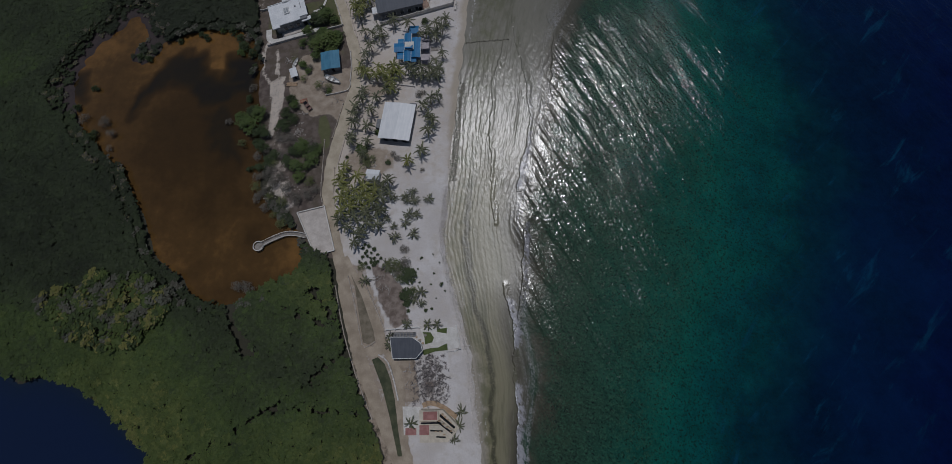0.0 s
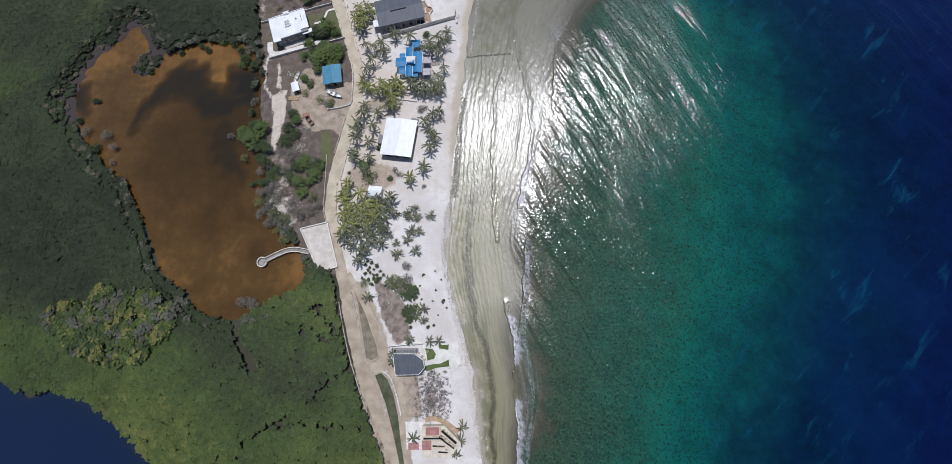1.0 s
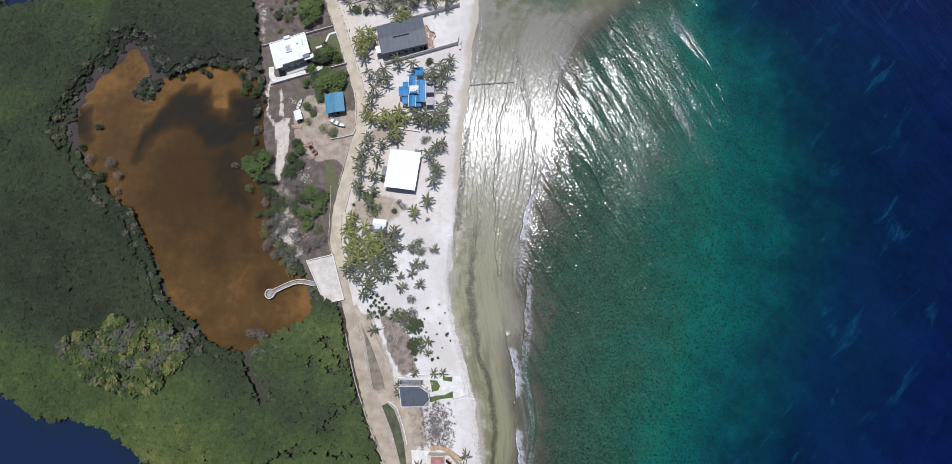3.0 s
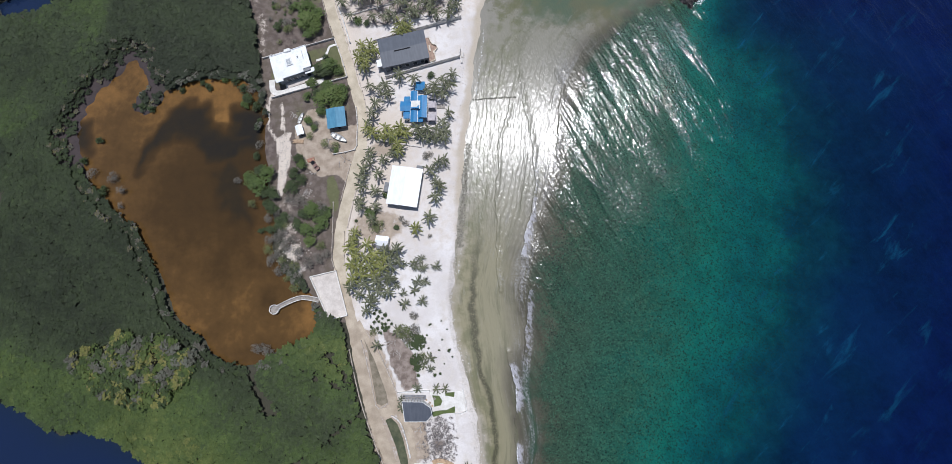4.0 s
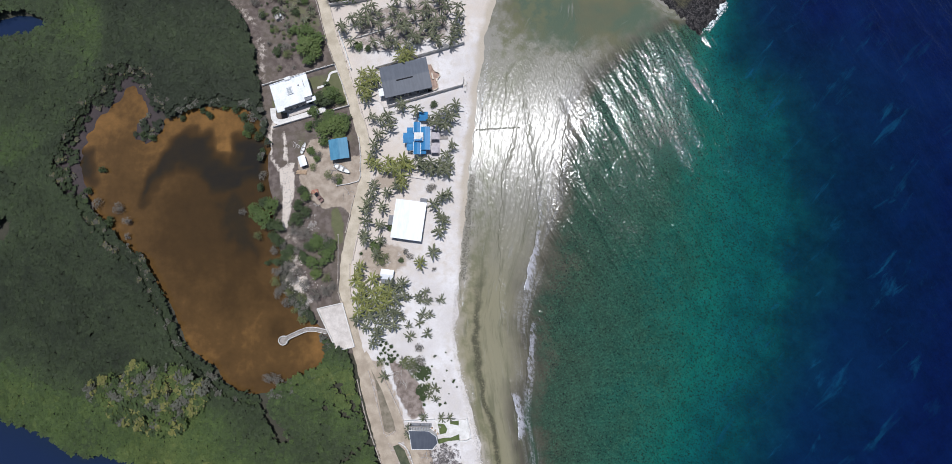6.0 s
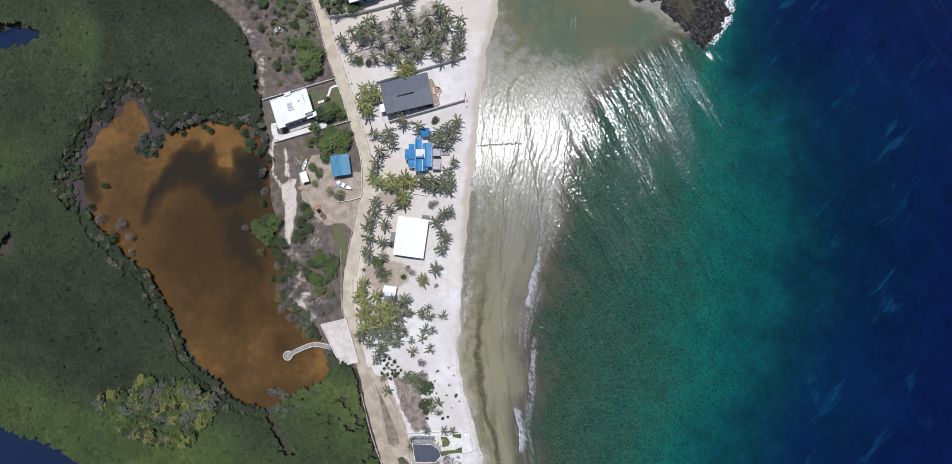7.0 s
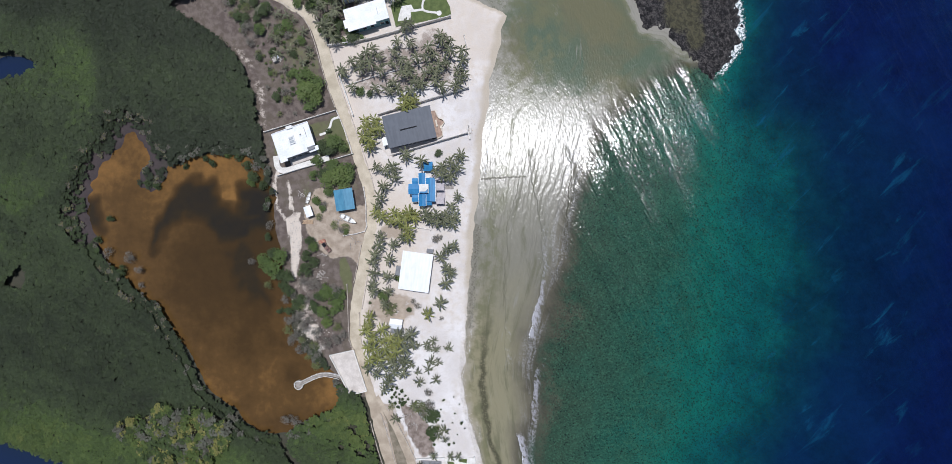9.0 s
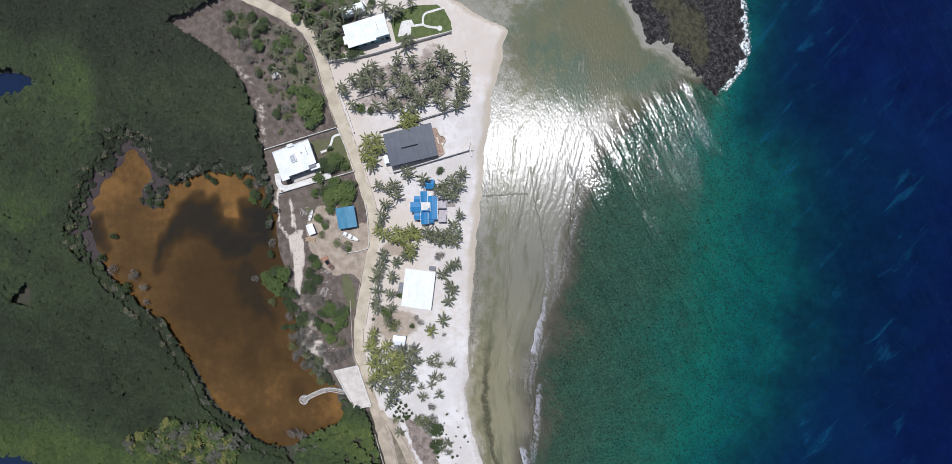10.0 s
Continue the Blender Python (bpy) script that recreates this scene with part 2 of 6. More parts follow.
def sea_material():
    n = Net("sea_water", 0.1, 0.0, 1.0)
    n.b.inputs["IOR"].default_value = 1.42
    v = n.pos()
    c = n.attr("depth").outputs["Fac"]
    big = n.noise(v, 0.035, 4.0)
    mid = n.noise(v, 0.22, 5.0, 0.6)
    fine = n.noise(v, 1.3, 5.0, 0.75)
    sep = n.t.nodes.new("ShaderNodeSeparateXYZ")
    n.link(v, sep.inputs[0])
    surf = n.math("MULTIPLY", n.math("SUBTRACT", 1.0, n.smooth(sep.outputs[1], -32.0, 14.0)), 0.2)
    bar = n.math("MULTIPLY", n.smooth(c, 0.35, 0.62), n.math("SUBTRACT", 1.0, n.smooth(c, 0.9, 1.02)))
    cc = n.math("ADD", n.math("ADD", c, n.math("MULTIPLY", surf, bar)), n.math("ADD", n.math("MULTIPLY_ADD", big, 0.5, -0.25), n.math("MULTIPLY_ADD", mid, 0.2, -0.1)))
    col = n.ramp(n.math("DIVIDE", cc, 4.0), [
        (0.0, (0.34, 0.305, 0.25)), (0.03, (0.238, 0.214, 0.13)), (0.14, (0.214, 0.197, 0.124)), (0.185, (0.148, 0.134, 0.09)), (0.22, (0.08, 0.071, 0.048)), (0.25, (0.058, 0.057, 0.036)),
        (0.272, (0.028, 0.054, 0.03)), (0.36, (0.013, 0.064, 0.04)), (0.42, (0.004, 0.087, 0.066)), (0.47, (0.003, 0.068, 0.066)), (0.53, (0.002, 0.028, 0.045)),
        (0.6, (0.0012, 0.0125, 0.037)), (0.75, (0.001, 0.0058, 0.04)), (1.0, (0.001, 0.005, 0.045))])
    # shallows: bed greyed northwards to cool the sun glint, then weed and sand streaks
    grey = n.math("MULTIPLY", n.smooth(n.math("ADD", sep.outputs[1], n.math("MULTIPLY", big, 30.0)), 45.0, 95.0), n.math("SUBTRACT", 1.0, n.smooth(c, 0.72, 0.95)))
    col = n.mix(n.math("MULTIPLY", grey, 0.75), col, (0.176, 0.17, 0.142))
    bay = n.attr("bay").outputs["Fac"]
    bed = n.smooth(n.math("ADD", bay, n.math("MULTIPLY_ADD", mid, 0.9, -0.45)), 0.25, 0.75)
    col = n.mix(n.math("MULTIPLY", bed, n.math("SUBTRACT", 1.0, n.smooth(c, 1.15, 1.7))), col, n.mix(n.smooth(big, 0.4, 0.6), (0.115, 0.11, 0.056), (0.072, 0.1, 0.06)))
    cmb = n.t.nodes.new("ShaderNodeCombineXYZ")
    n.link(n.math("MULTIPLY", c, 9.0), cmb.inputs[0])
    n.link(n.math("MULTIPLY", sep.outputs[1], 0.035), cmb.inputs[1])
    streak = n.noise(cmb.outputs[0], 1.0, 6.0, 0.65, 0.3)
    flat = n.math("SUBTRACT", 1.0, n.smooth(c, 0.75, 1.0))
    col = n.mix(n.math("MULTIPLY", n.math("MULTIPLY", n.smooth(streak, 0.5, 0.66), flat), 0.65), col, (0.1, 0.1, 0.055))
    weed = n.math("MULTIPLY", n.smooth(c, 0.02, 0.1), n.math("SUBTRACT", 1.0, n.smooth(c, 0.2, 0.42)))
    col = n.mix(n.math("MULTIPLY", n.math("MULTIPLY", weed, n.smooth(mid, 0.4, 0.62)), 0.7), col, (0.12, 0.122, 0.06))
    col = n.mix(n.math("MULTIPLY", n.math("MULTIPLY", n.smooth(n.noise(cmb.outputs[0], 1.7, 5.0, 0.65), 0.58, 0.72), flat), 0.5), col, (0.26, 0.25, 0.22))
    bank = n.math("ABSOLUTE", n.math("SUBTRACT", n.math("MULTIPLY_ADD", n.noise(n.pos((0.6, 1, 1)), 0.07, 4.0, 0.6), 0.35, c), 0.42))
    bank = n.math("MULTIPLY", n.math("SUBTRACT", 1.0, n.smooth(bank, 0.015, 0.07)), n.math("SUBTRACT", 1.0, n.smooth(sep.outputs[1], 20.0, 60.0)))
    col = n.mix(n.math("MULTIPLY", n.math("MULTIPLY", bank, n.smooth(fine, 0.28, 0.52)), 0.95), col, (0.062, 0.058, 0.03))
    patchy = n.math("MULTIPLY_ADD", n.math("ADD", n.noise(v, 0.45, 5.0, 0.7), n.noise(v, 0.1, 4.0, 0.6)), 0.9, 0.1)
    g = n.t.nodes.new("ShaderNodeCombineColor")
    for i in range(3):
        n.link(n.math("ADD", n.math("MULTIPLY", n.math("SUBTRACT", patchy, 1.0), n.smooth(c, 0.85, 1.1)), 1.0), g.inputs[i])
    col = n.mix(1.0, col, g.outputs[0], "MULTIPLY")
    # coral heads on the reef
    reef = n.math("MULTIPLY", n.smooth(c, 0.95, 1.1), n.math("SUBTRACT", 1.0, n.smooth(c, 1.75, 2.4)))
    spots = n.math("MULTIPLY", n.smooth(fine, 0.48, 0.66), reef)
    col = n.mix(n.math("MULTIPLY", spots, 0.92), col, (0.006, 0.017, 0.011))
    lights = n.math("MULTIPLY", n.smooth(n.noise(v, 1.5, 5.0, 0.75), 0.5, 0.62), n.math("MULTIPLY", reef, n.math("SUBTRACT", 1.0, n.smooth(c, 1.3, 1.9))))
    col = n.mix(n.math("MULTIPLY", lights, 0.6), col, (0.045, 0.125, 0.07))
    # pale streaks drifting over deep water
    st = n.noise(n.pos((0.17, 0.04, 1), -0.75), 1.0, 5.0, 0.65, 0.5)
    deep = n.math("MULTIPLY", n.smooth(c, 1.75, 2.1), n.math("SUBTRACT", 1.0, n.smooth(c, 2.5, 3.3)))
    col = n.mix(n.math("MULTIPLY", n.math("MULTIPLY", n.smooth(st, 0.56, 0.74), deep), 0.6), col, (0.005, 0.065, 0.13))
    col = n.mix(n.math("MULTIPLY", n.math("MULTIPLY", n.smooth(n.noise(v, 0.013, 4.0, 0.6, 0.8), 0.45, 0.75), n.smooth(c, 2.0, 2.6)), 0.4), col, (0.003, 0.02, 0.085))
    # foam: torn breaker lines, and wherever the attribute is high
    fm = n.attr("foam").outputs["Fac"]
    fn = n.noise(v, 1.1, 6.0, 0.8)
    # three wave fronts: a ridge, a thin torn crest of foam, and a thin lilac film trailing behind
    gap, lip = n.t.nodes.new("ShaderNodeSeparateColor"), n.t.nodes.new("ShaderNodeSeparateColor")
    n.link(n.attr("front").outputs["Color"], gap.inputs[0])
    n.link(n.attr("breaking").outputs["Color"], lip.inputs[0])
    warp = n.math("ADD", n.math("MULTIPLY_ADD", n.noise(v, 0.11, 4.0, 0.6), 4.4, -2.2), n.math("MULTIPLY_ADD", n.noise(v, 0.7, 3.0, 0.6), 0.7, -0.35))
    ridge, both, film = 0.0, fm, 0.0
    for k in range(3):
        d = n.math("ADD", gap.outputs[k], warp)
        rise = n.smooth(d, -0.35, 0.25)
        on = n.smooth(lip.outputs[k], 0.02, 0.12)
        ridge = n.math("ADD", n.math("MULTIPLY", n.math("MULTIPLY", rise, n.math("SUBTRACT", 1.0, n.smooth(d, 0.2, 2.6))), on), ridge)
        crest_k = n.math("MULTIPLY", n.math("MULTIPLY", rise, n.math("SUBTRACT", 1.0, n.smooth(d, 0.2, 1.1))), lip.outputs[k])
        both = n.math("MAXIMUM", both, n.math("MULTIPLY", crest_k, 0.75))
        tail = n.math("MULTIPLY", n.math("MULTIPLY", n.smooth(d, -0.2, 0.3), n.math("SUBTRACT", 1.0, n.smooth(d, 1.0, 5.0))), n.smooth(lip.outputs[k], 0.1, 0.7))
        film = n.math("MAXIMUM", tail, film)
    torn = n.noise(n.pos((1, 0.45, 1), 0.5), 0.85, 6.0, 0.75)
    col = n.mix(n.math("MULTIPLY", n.smooth(n.math("ADD", torn, n.math("MULTIPLY", film, 0.26)), 0.6, 0.78), n.math("MULTIPLY", film, 0.75)), col, (0.43, 0.425, 0.47))
    veil = n.math("MULTIPLY", n.math("MULTIPLY", n.smooth(c, 0.68, 0.86), n.math("SUBTRACT", 1.0, n.smooth(c, 0.94, 1.02))), n.smooth(n.noise(cmb.outputs[0], 1.3, 6.0, 0.7), 0.45, 0.62))
    veil = n.math("MULTIPLY", veil, n.math("SUBTRACT", 1.0, n.smooth(sep.outputs[1], 118.0, 138.0)))
    col = n.mix(n.math("MULTIPLY", n.math("MULTIPLY", veil, n.smooth(fn, 0.4, 0.62)), 0.55), col, (0.38, 0.38, 0.39))
    foam = n.smooth(n.math("ADD", both, n.math("MULTIPLY_ADD", fn, 1.6, -0.8)), 0.5, 0.68)
    col = n.mix(foam, col, (0.7, 0.71, 0.72))
    n.base(col)
    n.link(n.math("MULTIPLY_ADD", foam, 0.5, n.math("MULTIPLY_ADD", n.math("MULTIPLY", n.math("SUBTRACT", 1.0, n.smooth(c, 0.8, 1.25)), n.math("MULTIPLY_ADD", bed, -0.6, 1.0)), 0.2, 0.1)), n.b.inputs["Roughness"])
    n.link(n.math("SUBTRACT", 1.0, n.math("MULTIPLY", n.smooth(c, 1.25, 2.1), 0.85)), n.b.inputs["Specular IOR Level"])
    # waves: shore ripples along the depth lines, swell, chop
    shallow = n.math("SUBTRACT", 1.0, n.smooth(c, 0.75, 1.05))
    ring = n.math("SINE", n.math("ADD", n.math("MULTIPLY", c, 34.0), n.math("MULTIPLY", n.noise(n.pos((1.0, 0.45, 1)), 0.05, 4.0, 0.6), 11.0)))
    crest = n.math("POWER", n.math("MULTIPLY_ADD", ring, 0.5, 0.5), 18.0)
    crest = n.math("MULTIPLY", crest, n.math("MULTIPLY_ADD", n.smooth(n.noise(cmb.outputs[0], 0.7, 2.0, 0.5), 0.42, 0.6), 0.9, 0.2))
    swell = n.noise(n.pos((0.19, 0.028, 1), 0.44), 1.0, 2.0, 0.45)
    chop = n.noise(n.pos((1, 0.65, 1), 0.5), 1.2, 1.5, 0.5)
    calm = n.math("SUBTRACT", 1.0, n.math("MULTIPLY", n.smooth(c, 1.4, 2.1), 0.8))
    gust = n.math("MULTIPLY_ADD", n.smooth(n.noise(n.pos((0.11, 0.022, 1), 0.44), 1.0, 3.0, 0.55), 0.36, 0.64), 0.75, 0.5)
    calm = n.math("MULTIPLY", calm, gust)
    amp = n.math("MULTIPLY", n.math("MULTIPLY_ADD", shallow, -0.96, 1.0), calm)
    rough_sea = n.math("MULTIPLY", n.math("ADD", n.math("MULTIPLY", swell, 1.65), n.math("MULTIPLY", chop, n.math("MULTIPLY_ADD", n.smooth(c, 1.02, 1.4), 0.22, 0.27))), amp)
    ripple = n.noise(n.pos((1, 0.42, 1), 0.1), 1.35, 2.5, 0.6)
    comb = n.math("SINE", n.math("ADD", n.math("MULTIPLY", c, 120.0), n.math("MULTIPLY", n.noise(n.pos((1.0, 0.35, 1)), 0.09, 4.0, 0.6), 26.0)))
    comb = n.math("MULTIPLY", comb, n.math("SUBTRACT", 1.0, n.smooth(sep.outputs[1], 118.0, 140.0)))
    ripple = n.math("ADD", n.math("MULTIPLY", ripple, 0.78), n.math("MULTIPLY", comb, 0.17))
    breeze = n.math("MULTIPLY_ADD", n.math("MULTIPLY", n.smooth(sep.outputs[1], 5.0, 66.0), n.math("SUBTRACT", 1.0, n.math("MULTIPLY", n.math("MULTIPLY", n.smooth(sep.outputs[1], 135.0, 175.0), 0.35), shallow))), 0.8, 0.2)
    roll = n.math("MULTIPLY", n.math("COSINE", n.math("MULTIPLY", n.math("SUBTRACT", n.math("MINIMUM", n.math("MAXIMUM", sep.outputs[1], 0.0), 220.0), 110.0), 2 * math.pi / 220.0)), 4.0)
    rough_sea = n.math("ADD", n.math("MULTIPLY", rough_sea, n.math("MULTIPLY_ADD", breeze, 0.55, 0.45)), roll)
    crest = n.math("MULTIPLY", crest, n.math("MULTIPLY_ADD", n.smooth(sep.outputs[1], 125.0, 155.0), -0.95, 1.0))
    h = n.math("ADD", n.math("MULTIPLY", n.math("MULTIPLY", n.math("ADD", n.math("MULTIPLY", crest, 0.09), n.math("MULTIPLY", ripple, 0.185)), breeze), shallow), rough_sea)
    n.bump(n.math("MULTIPLY_ADD", ridge, 0.22, h), 1.0, 1.0)
    return n.mat


def lagoon_material(name, stops):
    n = Net(name, 0.12, 0.0, 0.5)
    n.b.inputs["IOR"].default_value = 1.33
    v = n.pos()
    d = n.attr("depth").outputs["Fac"]
    big, mid = n.noise(v, 0.05, 5.0, 0.6, 0.5), n.noise(v, 0.3, 5.0, 0.6)
    f = n.math("ADD", d, n.math("ADD", n.math("MULTIPLY_ADD", big, 0.5, -0.25), n.math("MULTIPLY_ADD", mid, 0.26, -0.13)))
    n.base(n.ramp(f, stops))
    n.bump(n.noise(v, 0.9, 3.0), 0.15, 0.3)
    return n.mat


ROAD = road_material()
GROUND = ground_material()
SEA = sea_material()
LAGOON = lagoon_material("brown_lagoon_water", [(0.0, (0.2, 0.104, 0.032)), (0.2, (0.092, 0.051, 0.0175)), (0.4, (0.056, 0.032, 0.0118)), (0.55, (0.044, 0.0262, 0.0102)), (0.75, (0.029, 0.021, 0.011)), (1.0, (0.019, 0.0165, 0.0125))])
LAKE = lagoon_material("dark_blue_lake_water", [(0.0, (0.02, 0.03, 0.03)), (0.4, (0.009, 0.018, 0.043)), (1.0, (0.008, 0.017, 0.05))])


# ---- building helpers ----
def mesh_of(name, bm_or, mat):
    me = bpy.data.meshes.new(name)
    bm_or.to_mesh(me)
    bm_or.free()
    me.materials.append(mat)
    return me


def part(name, bm, mat, parent=None, label=""):
    """Links a bmesh (or a ready mesh) as one object under its thing."""
    me = bm if isinstance(bm, bpy.types.Mesh) else mesh_of(name, bm, mat)
    ob = new(name, me)
    if parent is not None:
        ob.parent = parent
    if label:
        ob["label"] = label
    return ob


def box(x0, x1, y0, y1, z0, z1, bm=None, bevel=0.0):
    bm = bm or bmesh.new()
    made = bmesh.ops.create_cube(bm, size=1.0)["verts"]
    for v in made:
        v.co = Vector(((x0 + x1) / 2 + v.co.x * (x1 - x0), (y0 + y1) / 2 + v.co.y * (y1 - y0), (z0 + z1) / 2 + v.co.z * (z1 - z0)))
    if bevel:
        edges = {e for v in made for e in v.link_edges}
        bmesh.ops.bevel(bm, geom=list(edges), offset=bevel, segments=1, affect="EDGES")
    return bm


def slab(pts, z0, z1, bm=None):
    """A prism over an outline."""
    bm = bm or bmesh.new()
    lo = [bm.verts.new((x, y, z0)) for x, y in pts]
    hi = [bm.verts.new((x, y, z1)) for x, y in pts]
    bm.faces.new(hi)
    bm.faces.new(lo[::-1])
    n = len(pts)
    for i in range(n):
        bm.faces.new((lo[i], lo[(i + 1) % n], hi[(i + 1) % n], hi[i]))
    bmesh.ops.recalc_face_normals(bm, faces=bm.faces)
    return bm


def gable(x0, x1, y0, y1, z, rise, thick=0.12, along="x"):
    """A gable roof as a bent slab; along: the ridge's axis."""
    bm = bmesh.new()
    if along == "x":
        ym = (y0 + y1) / 2
        prof = [(y0, z), (ym, z + rise), (y1, z)]
        rows = [[(x, a, b) for a, b in prof] for x in (x0, x1)]
    else:
        xm = (x0 + x1) / 2
        prof = [(x0, z), (xm, z + rise), (x1, z)]
        rows = [[(a, y, b) for a, b in prof] for y in (y0, y1)]
    top = [[bm.verts.new(p) for p in r] for r in rows]
    bot = [[bm.verts.new((p[0], p[1], p[2] - thick)) for p in r] for r in rows]
    for i in range(2):
        bm.faces.new((top[0][i], top[1][i], top[1][i + 1], top[0][i + 1]))
        bm.faces.new((bot[0][i], bot[0][i + 1], bot[1][i + 1], bot[1][i]))
        for k in (0, 1):
            bm.faces.new((top[k][i], top[k][i + 1], bot[k][i + 1], bot[k][i]))
    for j in (0, 2):
        bm.faces.new((top[0][j], bot[0][j], bot[1][j], top[1][j]))
    bmesh.ops.recalc_face_normals(bm, faces=bm.faces)
    return bm


def thing(name, x, y, turn, label, category, z=0.0, group=""):
    ob = new(name)
    ob.matrix_basis = pose(x, y, z, 0, 0, turn)
    ob.empty_display_size = 0.5
    return tagged(ob, label, category, group)


def curve_points(pts, step):
    """Points along a smooth line through pts, about step apart."""
    p = [np.array(q, float) for q in pts]
    p = [2 * p[0] - p[1]] + p + [2 * p[-1] - p[-2]]
    out = []
    for i in range(1, len(p) - 2):
        a, b, c, d = p[i - 1:i + 3]
        n = max(2, int(np.linalg.norm(c - b) / step))
        for k in range(n):
            t = k / n
            out.append(0.5 * (2 * b + (c - a) * t + (2 * a - 5 * b + 4 * c - d) * t * t + (3 * b - a - 3 * c + d) * t ** 3))
    out.append(p[-2])
    return np.array(out)


def ribbon(pts, width, z, step=2.0, ragged=0.0, thick=0.0):
    """A strip of ground along a line, with slightly uneven edges."""
    c = curve_points(pts, step)
    d = np.gradient(c, axis=0)
    d /= np.linalg.norm(d, axis=1)[:, None]
    nrm = np.stack([-d[:, 1], d[:, 0]], 1)
    bm = bmesh.new()
    rows = []
    for i, (p, q) in enumerate(zip(c, nrm)):
        row = []
        for s in (-1, -0.5, 0, 0.5, 1):
            w = width / 2 * s
            if abs(s) == 1 and ragged:
                w += s * ragged * noise.noise((p[0] * 0.4, p[1] * 0.4, s * 7.0)) 
            row.append(bm.verts.new((p[0] + q[0] * w, p[1] + q[1] * w, z)))
        rows.append(row)
    for a, b in zip(rows, rows[1:]):
        for k in range(4):
            bm.faces.new((a[k], a[k + 1], b[k + 1], b[k]))
    bmesh.ops.recalc_face_normals(bm, faces=bm.faces)
    if bm.faces[:][0].normal.z < 0:
        bmesh.ops.reverse_faces(bm, faces=bm.faces)
    if thick:
        r = bmesh.ops.extrude_face_region(bm, geom=bm.faces[:])
        for e in r["geom"]:
            if isinstance(e, bmesh.types.BMVert):
                e.co.z += thick
        bmesh.ops.recalc_face_normals(bm, faces=bm.faces)
    return bm


def smoothstep(v, lo, hi):
    t = np.clip((v - lo) / (hi - lo), 0, 1)
    return t * t * (3 - 2 * t)


def sdf(x, y, poly):
    """Signed distance to an outline, negative inside."""
    best = np.full(np.shape(x), 1e9)
    inside = np.zeros(np.shape(x), bool)
    n = len(poly)
    for i in range(n):
        (ax, ay), (bx, by) = poly[i], poly[(i + 1) % n]
        ex, ey = bx - ax, by - ay
        t = np.clip(((x - ax) * ex + (y - ay) * ey) / (ex * ex + ey * ey + 1e-9), 0, 1)
        best = np.minimum(best, np.hypot(x - ax - t * ex, y - ay - t * ey))
        if ay != by:
            cross = ((ay > y) != (by > y)) & (x < (bx - ax) * (y - ay) / (by - ay) + ax)
            inside ^= cross
    return np.where(inside, -best, best)


def wave_noise(x, y, seed, scale):
    """Cheap smooth noise in -1..1 out of a few sines."""
    r = np.random.RandomState(seed)
    s = 0
    for k in range(7):
        a, ph = r.uniform(0, 2 * np.pi, 2)
        f = scale * r.uniform(0.5, 2.0)
        s = s + np.sin((x * np.cos(a) + y * np.sin(a)) * f + ph)
    return s / 4.0


# ---- the plan, in metres: x east, y north ----
SEA_Z, LAGOON_Z = -1.0, -0.5
SHORE = [(-120, -2), (-80, -6), (-53, -9), (-38, -10), (-24, -11.8), (-12, -14.7), (0, -17.6), (10, -19.8), (20, -20.7), (32, -19.4), (50, -17.7), (69, -15.5),
         (85, -13.5), (107, -10.7), (127, -8), (145, -5.5), (155, -3), (171, 1.4), (178.7, 3.4), (183.3, -5.7), (190, -15.8), (205, -40), (260, -60)]
REEF = [(-120, 0), (-55, 8), (-33, 11.3), (0, 12.5), (24, 13.5), (39, 16), (54, 20), (70, 26), (89, 29.5), (102, 33.5), (121, 41), (134, 48), (142, 58), (149, 70),
        (154, 86), (159, 104), (180, 106), (260, 108)]
BLUE = [(-120, 64), (-60, 71), (-38, 79), (-21, 91), (0, 102), (35, 113), (72, 117), (99, 115), (127, 113), (153, 114), (180, 112), (260, 118)]
ROCK = [(50, 215), (52, 190), (55.5, 183.3), (61.4, 169.6), (71.0, 167.4), (77.6, 157.4), (84.8, 149.4), (88.4, 146.4), (93.2, 149.8), (99.6, 157.8), (101.6, 165), (100.3, 180), (99, 195), (96, 220)]
ROAD_LINE = [(-140, 214), (-118, 203), (-102.2, 194.7), (-92.4, 188.7), (-84.1, 182.3), (-79.6, 172.5), (-77.2, 162.5), (-74.5, 152), (-70.8, 141), (-67.5, 130.1), (-63.9, 118.2), (-60.4, 106.5),
             (-59.3, 95.1), (-60, 86), (-62.5, 75.8), (-65.1, 65), (-67.9, 51.7), (-68.5, 38.6), (-66.7, 28.3), (-64, 18), (-61.3, 8), (-58.6, -4.3), (-56, -14),
             (-53, -23.5), (-49.5, -32.5), (-45.5, -41.6), (-41, -51), (-35, -66), (-29, -84)]
LAND_EDGE = [(12, -66), (20, -79), (31, -83), (42, -91), (66, -94.5), (80, -96.4), (97, -101.2), (117, -105), (135, -108.5), (150, -110.5), (164, -115.5), (174, -124), (187, -143), (200, -165), (260, -185)]
